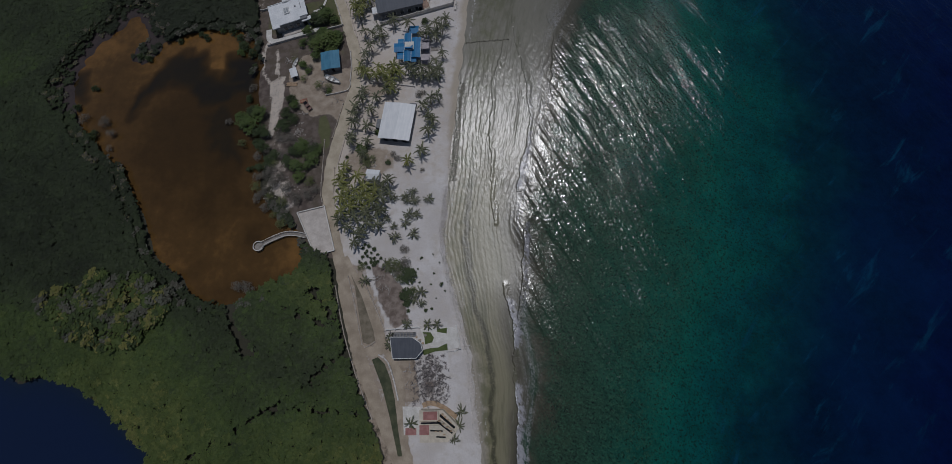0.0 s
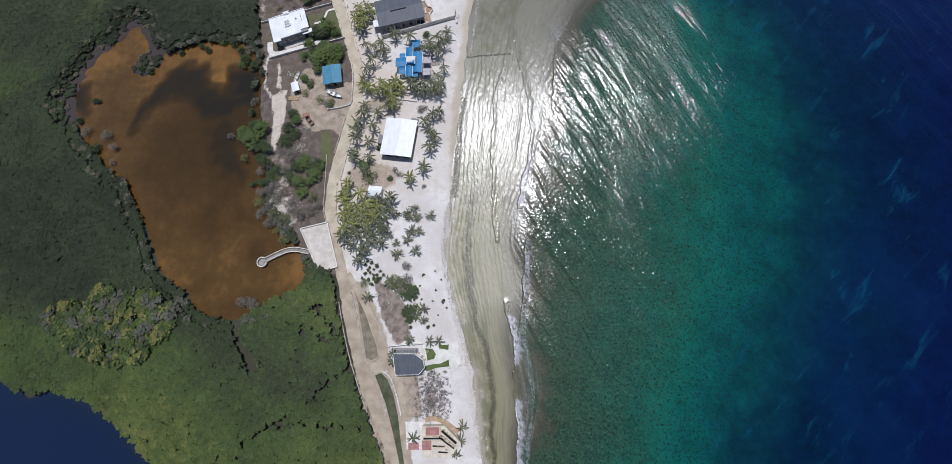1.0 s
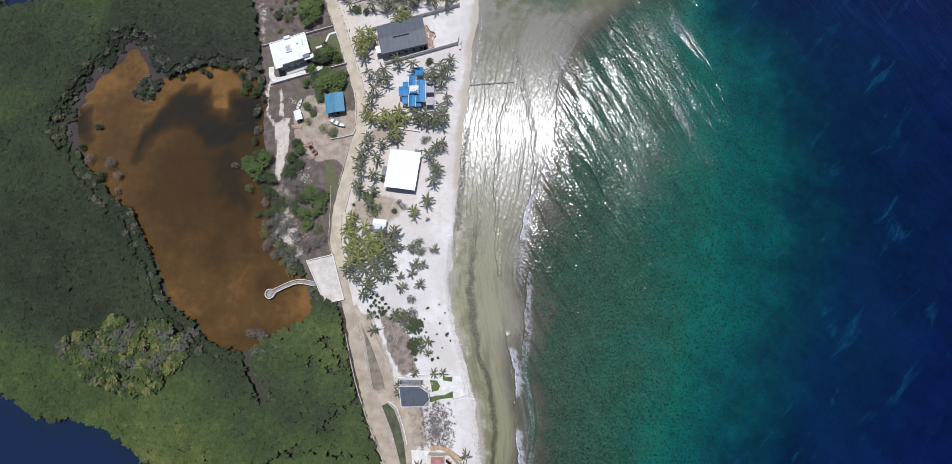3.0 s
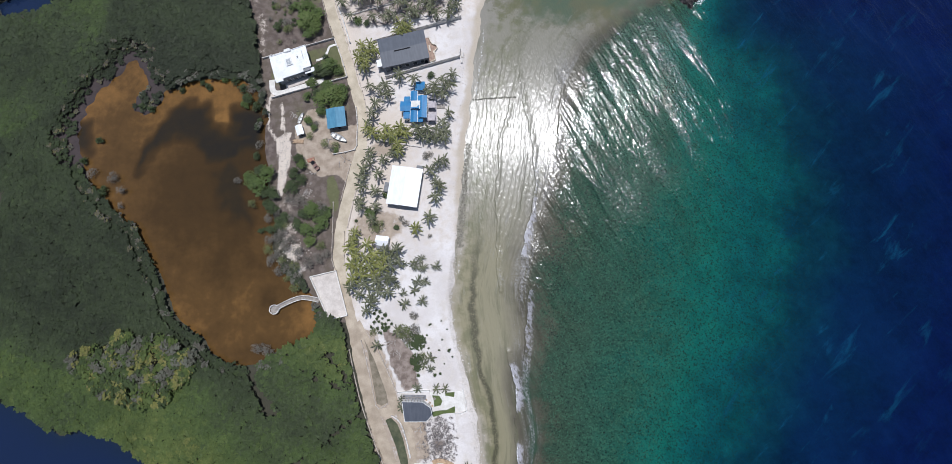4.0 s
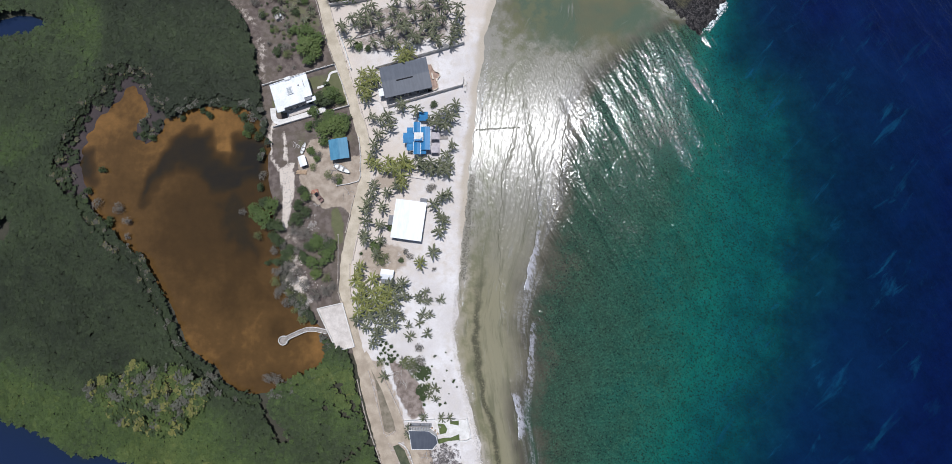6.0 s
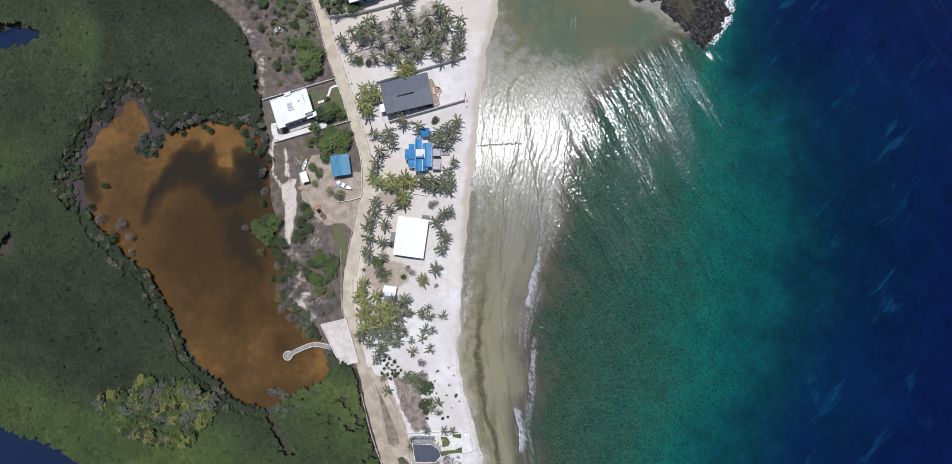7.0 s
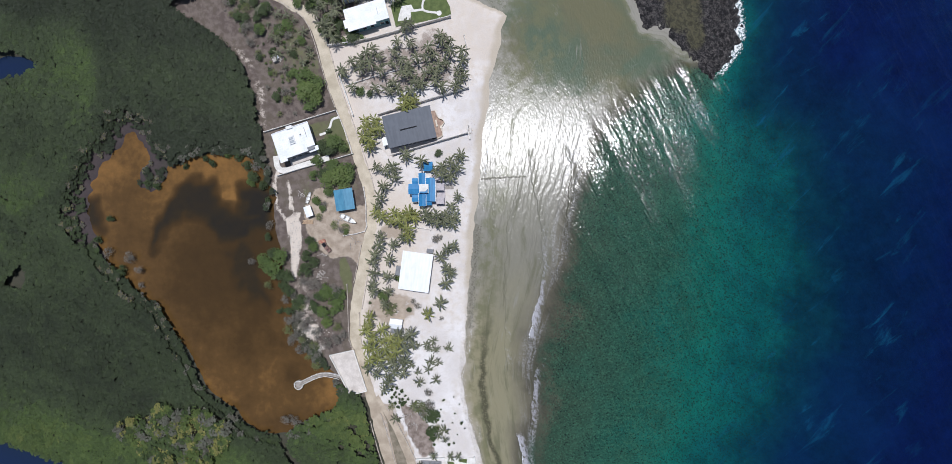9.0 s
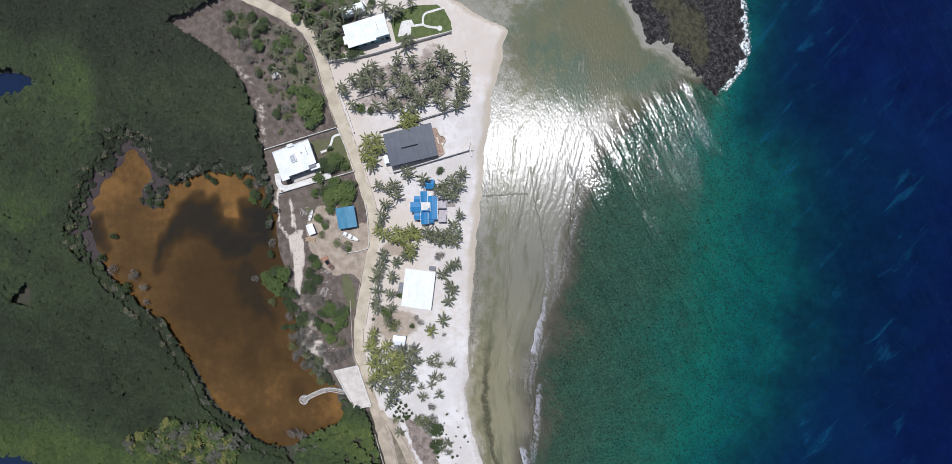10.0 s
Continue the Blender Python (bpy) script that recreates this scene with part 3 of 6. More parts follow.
LAGOON_LINE = [(-169.3, 136.8), (-164.4, 131.3), (-161.7, 123.6), (-164.4, 116.3), (-166.8, 110.5), (-162.5, 108.2), (-156.6, 114.4), (-152.2, 118.6), (-146.8, 121.3), (-139.7, 124.5), (-124.3, 125.1), (-117.0, 124.2),
               (-109.6, 120.8), (-104.8, 114), (-103.2, 97.2), (-101.8, 84), (-100, 72.0), (-99.0, 62.4), (-96.5, 54.1), (-97, 44.2), (-95, 38.4), (-86, 29.4), (-78.0, 23), (-75.6, 13.2), (-76.5, 6.9), (-82.2, 4.3),
               (-90.0, 0.9), (-97.7, -1.9), (-102.3, -5.3), (-108.1, -6.2), (-116.1, -4.1), (-123.0, 0.2), (-127.3, 6.6), (-135.8, 11.8), (-141.5, 17.1), (-146.6, 30.2), (-154.3, 41.1), (-161.6, 54.9), (-168.4, 57.8), (-179.4, 69.4),
               (-185.8, 75.3), (-188.5, 82.5), (-192.7, 91.3), (-195.5, 98.8), (-195.2, 105.2), (-187.1, 119.0), (-175.1, 134.1)]
POND_LINE = [(-246, 170), (-232.5, 174.6), (-219.8, 173.1), (-211.3, 167.3), (-221.7, 162.6), (-240, 160)]
LAKE_LINE = [(-420, -2), (-240, -8), (-217, -15), (-200, -21), (-185, -30), (-174, -28.5), (-161, -32), (-147, -40), (-137, -48), (-127, -55), (-116, -150), (-420, -150)]


def along(line, y):
    return np.interp(y, [p[0] for p in line], [p[1] for p in line])


def road_x(y):
    pts = sorted((q, p) for p, q in ROAD_LINE)
    return np.interp(y, [p[0] for p in pts], [p[1] for p in pts])


def axis(lo, hi, step, far):
    fine = np.arange(lo, hi + step / 2, step)
    left = [-far, -far * 0.5, -far * 0.22, lo - 120, lo - 60, lo - 30, lo - 12]
    right = [hi + 12, hi + 30, hi + 60, hi + 120, far * 0.22, far * 0.5, far]
    return np.concatenate([left, fine, right])


def sheet(name, xs, ys, zf, mat, attrs):
    """A grid over xs and ys at heights zf, with float attributes."""
    X, Y = np.meshgrid(xs, ys)
    nx, ny = len(xs), len(ys)
    co = np.stack([X, Y, zf], -1).reshape(-1, 3)
    i = np.arange(nx * ny).reshape(ny, nx)
    faces = np.stack([i[:-1, :-1], i[:-1, 1:], i[1:, 1:], i[1:, :-1]], -1).reshape(-1, 4)
    me = bpy.data.meshes.new(name)
    me.from_pydata(co.tolist(), [], faces.tolist())
    me.materials.append(mat)
    me.polygons.foreach_set("use_smooth", np.ones(len(me.polygons), bool))
    for key, val in attrs.items():
        if val.ndim == 3:
            a = me.attributes.new(key, "FLOAT_COLOR", "POINT")
            a.data.foreach_set("color", np.concatenate([val, np.ones((*val.shape[:2], 1))], -1).astype(np.float32).ravel())
        else:
            me.attributes.new(key, "FLOAT", "POINT").data.foreach_set("value", val.astype(np.float32).ravel())
    return new(name, me)


def lagoon_gap(x, y):
    """Distance to the lagoon's edge, ragged with inlets and mangrove spits along its northern bays."""
    wild = smoothstep(y - 0.12 * x, 92, 118)
    return sdf(x, y, LAGOON_LINE) + wild * (2.0 * wave_noise(x, y, 65, 0.3) + 1.1 * wave_noise(x, y, 66, 0.8))


# ---- ground ----
gx, gy = axis(-275, 26, 1.5, 2500), axis(-95, 232, 1.5, 2500)
X, Y = np.meshgrid(gx, gy)
wob = 1.2 * wave_noise(X, Y, 3, 0.5)
off = X - along(SHORE, Y) + 0.9 * wave_noise(X, Y, 71, 0.35) + 0.4 * wave_noise(X, Y, 72, 1.0)
lag, pond, lake = lagoon_gap(X, Y) + wob * 0.6, sdf(X, Y, POND_LINE) + wob * 0.6, sdf(X, Y, LAKE_LINE) + wob
Z = 0.04 * wave_noise(X, Y, 5, 0.25)
Z = np.where(off > -9, Z * 0.5 - smoothstep(off, -9, 2.5) * 1.2 - np.clip(off - 2.5, 0, 40) * 0.06 - np.clip(off - 42, 0, 130) * 0.1, Z)
for s in (lag, pond, lake):
    Z = Z - 1.6 * smoothstep(-s, -0.6, 4.0)
rx_ = road_x(Y)
land_e = along(LAND_EDGE, Y)
sand = smoothstep(X - rx_, -3, 1.0) * (1 - 0.75 * smoothstep(Y - 0.35 * X, 190, 200) * (1 - smoothstep(X, -64, -58)))
dirt = smoothstep(X - land_e + 5 * smoothstep(Y, 58, 66) * (1 - smoothstep(Y, 108, 114)), -3, 2) * smoothstep(Y, 9, 15)
grass = np.maximum.reduce([0.85 * (1 - smoothstep(sdf(X, Y, [(-75.3, 74.8), (-71.5, 76), (-68.3, 67.8), (-69.2, 59), (-72.6, 58), (-75.3, 68)]), -2.2, 1.6)),
                           0.66 * (1 - smoothstep(sdf(X, Y, [(-78.3, 85.8), (-74.7, 87), (-63.3, 88.1), (-62.7, 85.3), (-68, 84), (-76, 83)]), -1.2, 1.2)),
                           0.9 * (1 - smoothstep(sdf(X, Y, [(-81, 124), (-76, 138), (-71, 138), (-67, 122)]), -1, 1)),
                           (0.5 + 0.2 * wave_noise(X, Y, 77, 0.4)) * (1 - smoothstep(sdf(X, Y, [(-103, 117), (-104, 131), (-76, 138), (-68, 121)]), -1, 1)),
                           (0.3 + 0.3 * wave_noise(X, Y, 78, 0.3)) * (1 - smoothstep(sdf(X, Y, [(-98, 96), (-97, 113), (-66, 119), (-63, 106), (-74, 94)]), -2, 2)),
                           0.9 * (1 - smoothstep(sdf(X, Y, [(-63, 151), (-60, 159), (-53, 160), (-51, 156)]), -1, 0.5)),
                           0.55 * (1 - smoothstep(sdf(X, Y, [(-22, 160), (-26, 172), (-18, 172), (-15, 160)]), -1, 1.5)),
                           0.5 * (1 - smoothstep(sdf(X, Y, [(-125, 200), (-114, 180), (-100, 170), (-92, 146), (-78, 142), (-78, 160), (-84, 178)]), -4, 4)) * smoothstep(wave_noise(X, Y, 9, 0.25), -0.7, 0.3)])
tan = np.maximum.reduce([1 - smoothstep(sdf(X, Y, [(-90, 97), (-84, 106), (-76, 107), (-75, 96), (-62, 98), (-60, 88), (-64, 70), (-70, 76), (-78, 75), (-85, 80), (-89, 88)]), -1.5, 2),
                         0.95 * (1 - smoothstep(sdf(X, Y, [(-43, -24), (-32, -25.5), (-30, -41), (-38, -41.5)]), -2, 2)),
                         0.62 * (1 - smoothstep(np.hypot((X + 52) / 14, (Y - 52) / 9), 0.6, 1.2)),
                         0.6 * (1 - smoothstep(np.hypot((X + 50) / 9, (Y - 86) / 5), 0.5, 1.2))])
path = np.concatenate([curve_points([(-101, 116), (-103, 108), (-102, 98), (-98, 92)], 1.0), curve_points([(-97, 110), (-96, 103), (-95.5, 97), (-92, 95)], 1.0)])
dpath = np.array(
    [np.min(np.hypot(a[:, None] - path[:, 0], b[:, None] - path[:, 1]), -1) for a, b in zip(X, Y)])
sand = np.maximum(sand, 0.6 * (1 - smoothstep(dpath, 0.5, 2.2)))
spoil = sdf(X, Y, [(-99.7, 94), (-98.6, 88), (-97, 80), (-97.6, 73), (-96.8, 66), (-94, 65.6), (-93, 72.8), (-91.5, 79.7), (-91, 90), (-93, 94.5)])
sand = np.maximum(sand, 0.64 * (1 - smoothstep(spoil, -0.8, 0.8)))
sand = np.maximum(sand, (0.4 + 0.16 * wave_noise(X, Y, 75, 0.25)) * (1 - smoothstep(np.abs(X - land_e - 2.5), 1, 5)) * smoothstep(Y, 118, 130) * (1 - smoothstep(Y, 170, 190)))
sand = np.maximum(sand, 0.62 * (1 - smoothstep(np.hypot((X + 88) / 6, (Y - 42) / 5), 0.4, 1.2)))
sand = np.maximum(sand, (0.4 + 0.14 * wave_noise(X, Y, 76, 0.35)) * (1 - smoothstep(sdf(X, Y, [(-99, 36), (-98, 60), (-95, 66), (-90, 66), (-86, 50), (-80, 36), (-86, 29)]), -2, 3)))
tan = np.maximum(tan, 0.6 * (1 - smoothstep(sdf(X, Y, [(-64, 12), (-52, 9), (-45, -6), (-41, -21), (-36, -30), (-34, -44), (-32, -62), (-44, -62), (-54, -34), (-60, -8)]), -1.5, 1.5)))
mud = (1 - smoothstep(lag, 4, 14)) * smoothstep(Y - 0.2 * X, 105, 118) * (1 - smoothstep(X, -160, -146))
scrub = np.maximum.reduce([0.8 * (1 - smoothstep(sdf(X, Y, [(-50, 10), (-44, 8), (-36, -1), (-34, -13), (-40, -16), (-46, -6)]), -1.5, 1.5)),
                           0.5 * (1 - smoothstep(sdf(X, Y, [(-33, -26), (-22, -25), (-19.5, -38), (-24, -43), (-31, -40)]), -6, 2.5)) * (0.9 + 0.4 * wave_noise(X, Y, 79, 0.5)),
                           0.5 * (1 - smoothstep(np.hypot((X + 53) / 12, (Y - 152) / 9), 0.5, 1.2)), 0.54 * (1 - smoothstep(sdf(X, Y, [(-66, 150), (-62, 166), (-22, 174), (-16, 150), (-50, 144)]), -3, 2)),
                           0.5 * (1 - smoothstep(np.hypot((X + 30) / 7, (Y - 172) / 4), 0.5, 1.2))])
warm = (1 - 0.6 * smoothstep(X - rx_, 8, 30)) * smoothstep(Y, 34, 48) * (1 - 0.45 * smoothstep(Y, 96, 112)) + 0.5 * (1 - smoothstep(X - rx_, 2, 12)) + 0.45 * smoothstep(Y, 138, 166)
ground = sheet("ground", gx, gy, Z, GROUND, {"zone": np.stack([sand, dirt, grass], -1), "tan": tan, "scrub": scrub, "warm": warm, "mud": mud, "wet": np.where(Y < 60, 0.6, 1.0) * smoothstep(off, -1.5 - 4.5 * smoothstep(Y, 20, 90), -0.2 - 0.8 * smoothstep(Y, 20, 90))})
tagged(ground, "pale coral sand, dry soil and dark mangrove mud", "ground", kind="structure")

# ---- water ----
sx, sy = axis(-26, 205, 1.2, 2500), axis(-90, 228, 1.2, 2500)
X, Y = np.meshgrid(sx, sy)
xs_, xr_, xb_ = along(SHORE, Y), along(REEF, Y), along(BLUE, Y)
xr_ = xr_ + 1.6 * wave_noise(X * 0 + 3, Y, 11, 0.12)
xb_ = np.maximum(xb_, xr_ + 8)
depth = np.where(X < xr_, (X - xs_) / (xr_ - xs_), np.where(X < xb_, 1 + (X - xr_) / (xb_ - xr_), 2 + (X - xb_) / 70))
depth = np.clip(depth, -0.2, 4)
rock_d = sdf(X, Y, ROCK)
soft_bay = smoothstep(Y, 104, 124) * (1 - smoothstep(X, 108, 124)) * (np.abs(Y) < 215)
for k in range(60):
    mean = (np.roll(depth, 1, 0) + np.roll(depth, -1, 0) + np.roll(depth, 1, 1) + np.roll(depth, -1, 1)) / 4
    depth = depth + (mean - depth) * soft_bay
fronts = [[(-60, 3.2), (-42, 4.0), (-36.3, 4.1), (-28.4, 3.4), (-21.2, 4.4), (-9.4, 6.6), (-0.4, 8.6), (15, 9.6), (22.8, 11.4), (28, 15.8), (36, 8.5), (42.2, 9.7), (57, 13.6), (70.5, 15.9), (82.7, 15.6), (100.7, 13.5), (113.6, 11.3), (125, 10.5)],
          [(-19.7, 4.8), (-12.3, 3.6), (-3.3, 2.0), (12, 0), (26.3, -1.4), (47.5, -1.6), (62.6, -1.1), (88.6, 1.4), (108.3, 7.3), (130, 9)],
          [(80.6, 25.5), (96.4, 27.5), (112.7, 29.4), (122.2, 25.1)]]
surge = [[(-60, 0.7), (-38, 0.85), (-33, 0.1), (-26, 0.1), (-22, 0.95), (-16, 0.4), (-2, 0.45), (14, 0.55), (24, 0.45), (29, 0), (36, 0), (38, 0.9), (47, 0.75), (60, 0.5), (84, 0.4), (94, 0.16), (112, 0.16), (126, 0)],
         [(-22, 0), (-19, 0.85), (-8, 0.7), (-1, 0.1), (2, 0), (22, 0), (27, 0.4), (45, 0.35), (60, 0.12), (105, 0.1), (118, 0)],
         [(78, 0), (84, 0.2), (116, 0.25), (122, 0)]]
front = np.stack([X - along(f, Y) for f in fronts], -1)
breaking = np.stack([along(f, Y) for f in surge], -1)
foam = np.maximum(0, 0.36 * np.exp(-((depth - 0.72 - 0.06 * wave_noise(X * 0, Y, 25, 0.05)) / 0.06) ** 2) * smoothstep(Y, 50, 75) * (1 - smoothstep(Y, 105, 125)))
east = smoothstep(X, 84, 94)
foam = np.maximum(foam, 0.62 * np.exp(-(np.clip(rock_d, 0, 99) / 2.6) ** 2) * east)
foam = np.maximum(foam, 0.55 * np.exp(-(X - xs_ - 2.0) ** 2 / 1.2) * smoothstep(wave_noise(X * 0, Y, 27, 0.1), -0.3, 0.4))
sand_skirt = (1 - smoothstep(rock_d, 0, 7)) * (1 - east) * smoothstep(Y, 154, 164)
depth = depth * (1 - 0.9 * sand_skirt * (X < 90)) - 0.25 * (1 - smoothstep(rock_d, 0.5, 3.5)) * (1 - east) * smoothstep(Y, 150, 156)
steep = smoothstep(X + 0.25 * (Y - 150), 84, 98) * smoothstep(Y, 116, 160)
depth = depth + (np.maximum(depth, 1.9 + 0.028 * np.clip(rock_d, 0, 40)) - depth) * steep
channel = np.exp(-(((X - 40) / 7) ** 2 + ((Y - 178) / 24) ** 2))
depth = np.where(depth < 1.0, depth + 0.55 * channel * (1 - depth), depth)
sea = sheet("sea_water", sx, sy, np.full(X.shape, SEA_Z), SEA, {"depth": depth, "foam": foam, "front": front, "breaking": breaking, "bay": 1.25 * np.exp(-(((X - 40) / 42) ** 2 + ((Y - 170) / 30) ** 2)) * (1 - 0.9 * sand_skirt)})
tagged(sea, "clear turquoise reef water deepening to dark blue", "water", kind="structure")

lx, ly = np.arange(-204, -60, 1.0), np.arange(-14, 146, 1.0)
X, Y = np.meshgrid(lx, ly)
X0, Y0 = X, Y
X, Y = X + 2.5 * wave_noise(X0, Y0, 61, 0.16) + 1.5 * wave_noise(X0, Y0, 62, 0.5), Y + 2.5 * wave_noise(X0, Y0, 63, 0.18) + 1.5 * wave_noise(X0, Y0, 64, 0.5)
BED_NORTH = [(-160.7, 85.5), (-159.9, 93.5), (-154.7, 101.1), (-148.1, 110.4), (-139.5, 112.6), (-131.3, 110.1), (-128.7, 100.7), (-124.1, 95.3), (-119.7, 98.0), (-120.1, 106.1), (-115.6, 108), (-105, 106), (-104, 91.1),
             (-114.7, 89.2), (-117.3, 85.1), (-123.5, 83.9), (-130.7, 86.5), (-138.3, 94.0), (-145.7, 96.3), (-154.9, 92.7), (-162.5, 79.4)]
BED_EAST = [(-124.5, 76.9), (-117.7, 80.9), (-114.0, 73.7), (-112.0, 62.7), (-110, 54.5), (-117.9, 57.4), (-123.1, 67.2)]
BED_WEST = [(-194.5, 103.1), (-188.0, 103.6), (-185.4, 95.3), (-187.3, 90.2), (-191.9, 92.7)]
BED_MIDDLE = [(-160.7, 85.5), (-144.0, 94), (-108.0, 92), (-103.0, 53.0), (-102, 36), (-118.1, 30.7), (-140.6, 38), (-158.7, 56)]


def blob(cx, cy, a, b):
    return np.exp(-(((X - cx) / a) ** 2 + ((Y - cy) / b) ** 2))


d = 0.2 + 0.26 * (1 - smoothstep(sdf(X, Y, BED_MIDDLE), -14, 12)) - 0.06 * blob(-130, 50, 16, 12)
for bed, k in ((BED_NORTH, 0.74), (BED_EAST, 0.5), (BED_WEST, 0.62)):
    d = np.maximum(d, d + (0.86 - d) * k * 1.4 * (1 - smoothstep(sdf(X, Y, bed), -3.0, 3.5)))
d = d + 0.26 * blob(-107, 90, 9, 26) + 0.2 * blob(-96, 22, 6, 5) + 0.14 * blob(-105, -2, 14, 5) - 0.16 * blob(-82, 13, 8, 7) - 0.1 * smoothstep(Y, 100, 120)
d = d - 0.4 * blob(-125.9, 100.6, 4.2, 5.0) - 0.3 * blob(-113.7, 93.8, 8.0, 1.4)
lagoon = sheet("lagoon_water", lx, ly, np.full(X0.shape, LAGOON_Z), LAGOON, {"depth": np.clip(d, 0, 1)})
tagged(lagoon, "still tea-brown lagoon water with darker patches", "water", kind="structure")
lx, ly = np.arange(-252, -204, 3.0), np.arange(154, 182, 3.0)
X, Y = np.meshgrid(lx, ly)
tagged(sheet("pond_water", lx, ly, np.full(X.shape, LAGOON_Z), LAKE, {"depth": np.clip(0.2 - sdf(X, Y, POND_LINE) / 8, 0, 1)}), "small dark pond among mangroves", "water", kind="structure")
lx, ly = np.arange(-420, -112, 4.0), np.arange(-150, 4, 4.0)
X, Y = np.meshgrid(lx, ly)
tagged(sheet("lake_water", lx, ly, np.full(X.shape, LAGOON_Z - 0.06), LAKE, {"depth": np.clip(0.1 - sdf(X, Y, LAKE_LINE) / 12, 0, 1)}), "dark blue lake behind the mangroves", "water", kind="structure")

# ---- roads and paving ----
cut_ = ROAD_LINE.index((-61.3, 8))
tagged(part("road", ribbon(ROAD_LINE[:cut_ + 1], 4.8, 0.09, 2.0, 0.6), ROAD), "pale unpaved sand road with soft edges", "road", kind="structure")
tagged(part("south_road", ribbon(ROAD_LINE[cut_:], 4.6, 0.088, 2.0, 0.6), ROAD), "tan unpaved earth road beside mangroves", "road", kind="structure")
tagged(part("branch_road", ribbon([(-60.5, 12), (-57.8, 7.5), (-55.3, 3.5), (-50.4, -5.6), (-45.9, -15.2), (-44.2, -21.2), (-46, -23.5), (-52, -22.5)], 3.4, 0.096, 1.5, 0.5), ROAD),
       "narrow sand lane leaving the road", "road", kind="structure")
tagged(part("sandy_track", ribbon([(-47, -22.5), (-42.5, -22.3), (-39.5, -28), (-37.5, -34), (-36.8, -44), (-35, -56), (-30, -75)], 3.2, 0.102, 1.5, 1.0), ROAD), "rutted sand track beside a yard", "road", kind="structure")
tagged(part("road_verge", slab([(-57.2, 5.5), (-55.4, 0.5), (-53.6, -9), (-51.4, -20), (-49.5, -20.8), (-46.9, -19.6), (-47.6, -16), (-52.6, -3)], 0.0, 0.12), DRY_GRASS),
       "dry grass wedge between two lanes", "verge", kind="structure")
tagged(part("road_verge", slab([(-47.8, -26.2), (-45.6, -25.4), (-43, -27.8), (-40.8, -33), (-39, -40), (-37.6, -50), (-36, -58), (-37.6, -58), (-40.6, -46), (-43.6, -36)], 0.0, 0.12), VERGE),
       "overgrown green verge strip between lanes", "verge", kind="structure")

# ---- mangrove forest ----
rng = np.random.RandomState(7)


def leaf_cloud(name, cx, cy, cz, rad, hgt, tint, per, size, mat, lean=0.42):
    """Many small tilted leaf sprays over domes at the given centres; one joined mesh."""
    n = len(cx)
    th = rng.uniform(0, 2 * np.pi, (n, per))
    rr = np.sqrt(rng.uniform(0, 1, (n, per)))
    lump = 1 + 0.25 * np.sin(th * 3 + rng.uniform(0, 6, (n, 1)))
    px = cx[:, None] + rad[:, None] * rr * lump * np.cos(th)
    py = cy[:, None] + rad[:, None] * rr * lump * np.sin(th)
    pz = cz[:, None] + hgt[:, None] * np.sqrt(np.clip(1 - rr ** 2, 0, 1)) * rng.uniform(0.7, 1.0, (n, per))
    s = size * rng.uniform(0.55, 1.25, (n, per)) * np.clip(rad[:, None], 0.5, 2) ** 0.5
    a = rng.uniform(0, 2 * np.pi, (n, per))
    tilt = rng.uniform(0.04, lean, (n, per)) * (0.35 + 0.65 * rr)
    u = np.stack([np.cos(a), np.sin(a), np.zeros_like(a)], -1)
    w = np.stack([-np.sin(a) * np.cos(tilt), np.cos(a) * np.cos(tilt), -np.sin(tilt) * np.sign(np.sin(a - th + np.pi / 2) + 1e-6)], -1)
    c = np.stack([px, py, pz], -1)
    half = s[..., None]
    quad = np.stack([c - u * half * 0.9, c - w * half * 0.55, c + u * half, c + w * half * 0.6], -2)
    quad[..., 1, 2] -= 0.1 * s
    co = quad.reshape(-1, 3)
    faces = np.arange(len(co)).reshape(-1, 4)
    me = bpy.data.meshes.new(name)
    me.from_pydata(co.tolist(), [], faces.tolist())
    me.materials.append(mat)
    t = np.repeat(tint, per * 4)
    me.attributes.new("tint", "FLOAT", "POINT").data.foreach_set("value", t.astype(np.float32))
    return me


step = 1.45
fx, fy = np.meshgrid(np.arange(-292, -44, step), np.arange(-92, 230, step))
fx = (fx + rng.uniform(-0.9, 0.9, fx.shape)).ravel()
fy = (fy + rng.uniform(-0.9, 0.9, fy.shape)).ravel()
lag = lagoon_gap(fx, fy)
edge = np.where(fy < 11, road_x(fy) - 4.6, along(LAND_EDGE, fy) - 0.5)
keep = ((lag > np.where(fx < -150, -1.8, -0.9)) | ((lag > -5) & (wave_noise(fx, fy, 47, 0.35) > 0.75) & (fy > 60))) & (sdf(fx, fy, POND_LINE) > 0.5) & (sdf(fx, fy, LAKE_LINE) > 0.5) & ((fx < edge) | ((fy > 193.5 + 0.37 * (fx + 141)) & (fx < road_x(fy) - 7) & (fx < -108)))
cut = np.concatenate([curve_points([(-57, -23.3), (-63.2, -27.6), (-70.1, -32.8), (-77, -37.5), (-90.6, -45), (-105, -53), (-120, -64)], 1.0), curve_points([(-52, -43.5), (-65, -42.9), (-74.4, -41.8), (-85, -42)], 1.0)])
dcut = np.min(np.hypot(fx[:, None] - cut[:, 0], fy[:, None] - cut[:, 1]), -1)
creek = curve_points([(-104, -3), (-102, -10), (-99, -15), (-95, -22)], 1.0)
dcreek = np.min(np.hypot(fx[:, None] - creek[:, 0], fy[:, None] - creek[:, 1]), -1)
keep &= ~((fx > -112) & (fy > 36) & (fy < 122) & (fx > -106 + 0.5 * (fy - 100) * (fy > 100)))
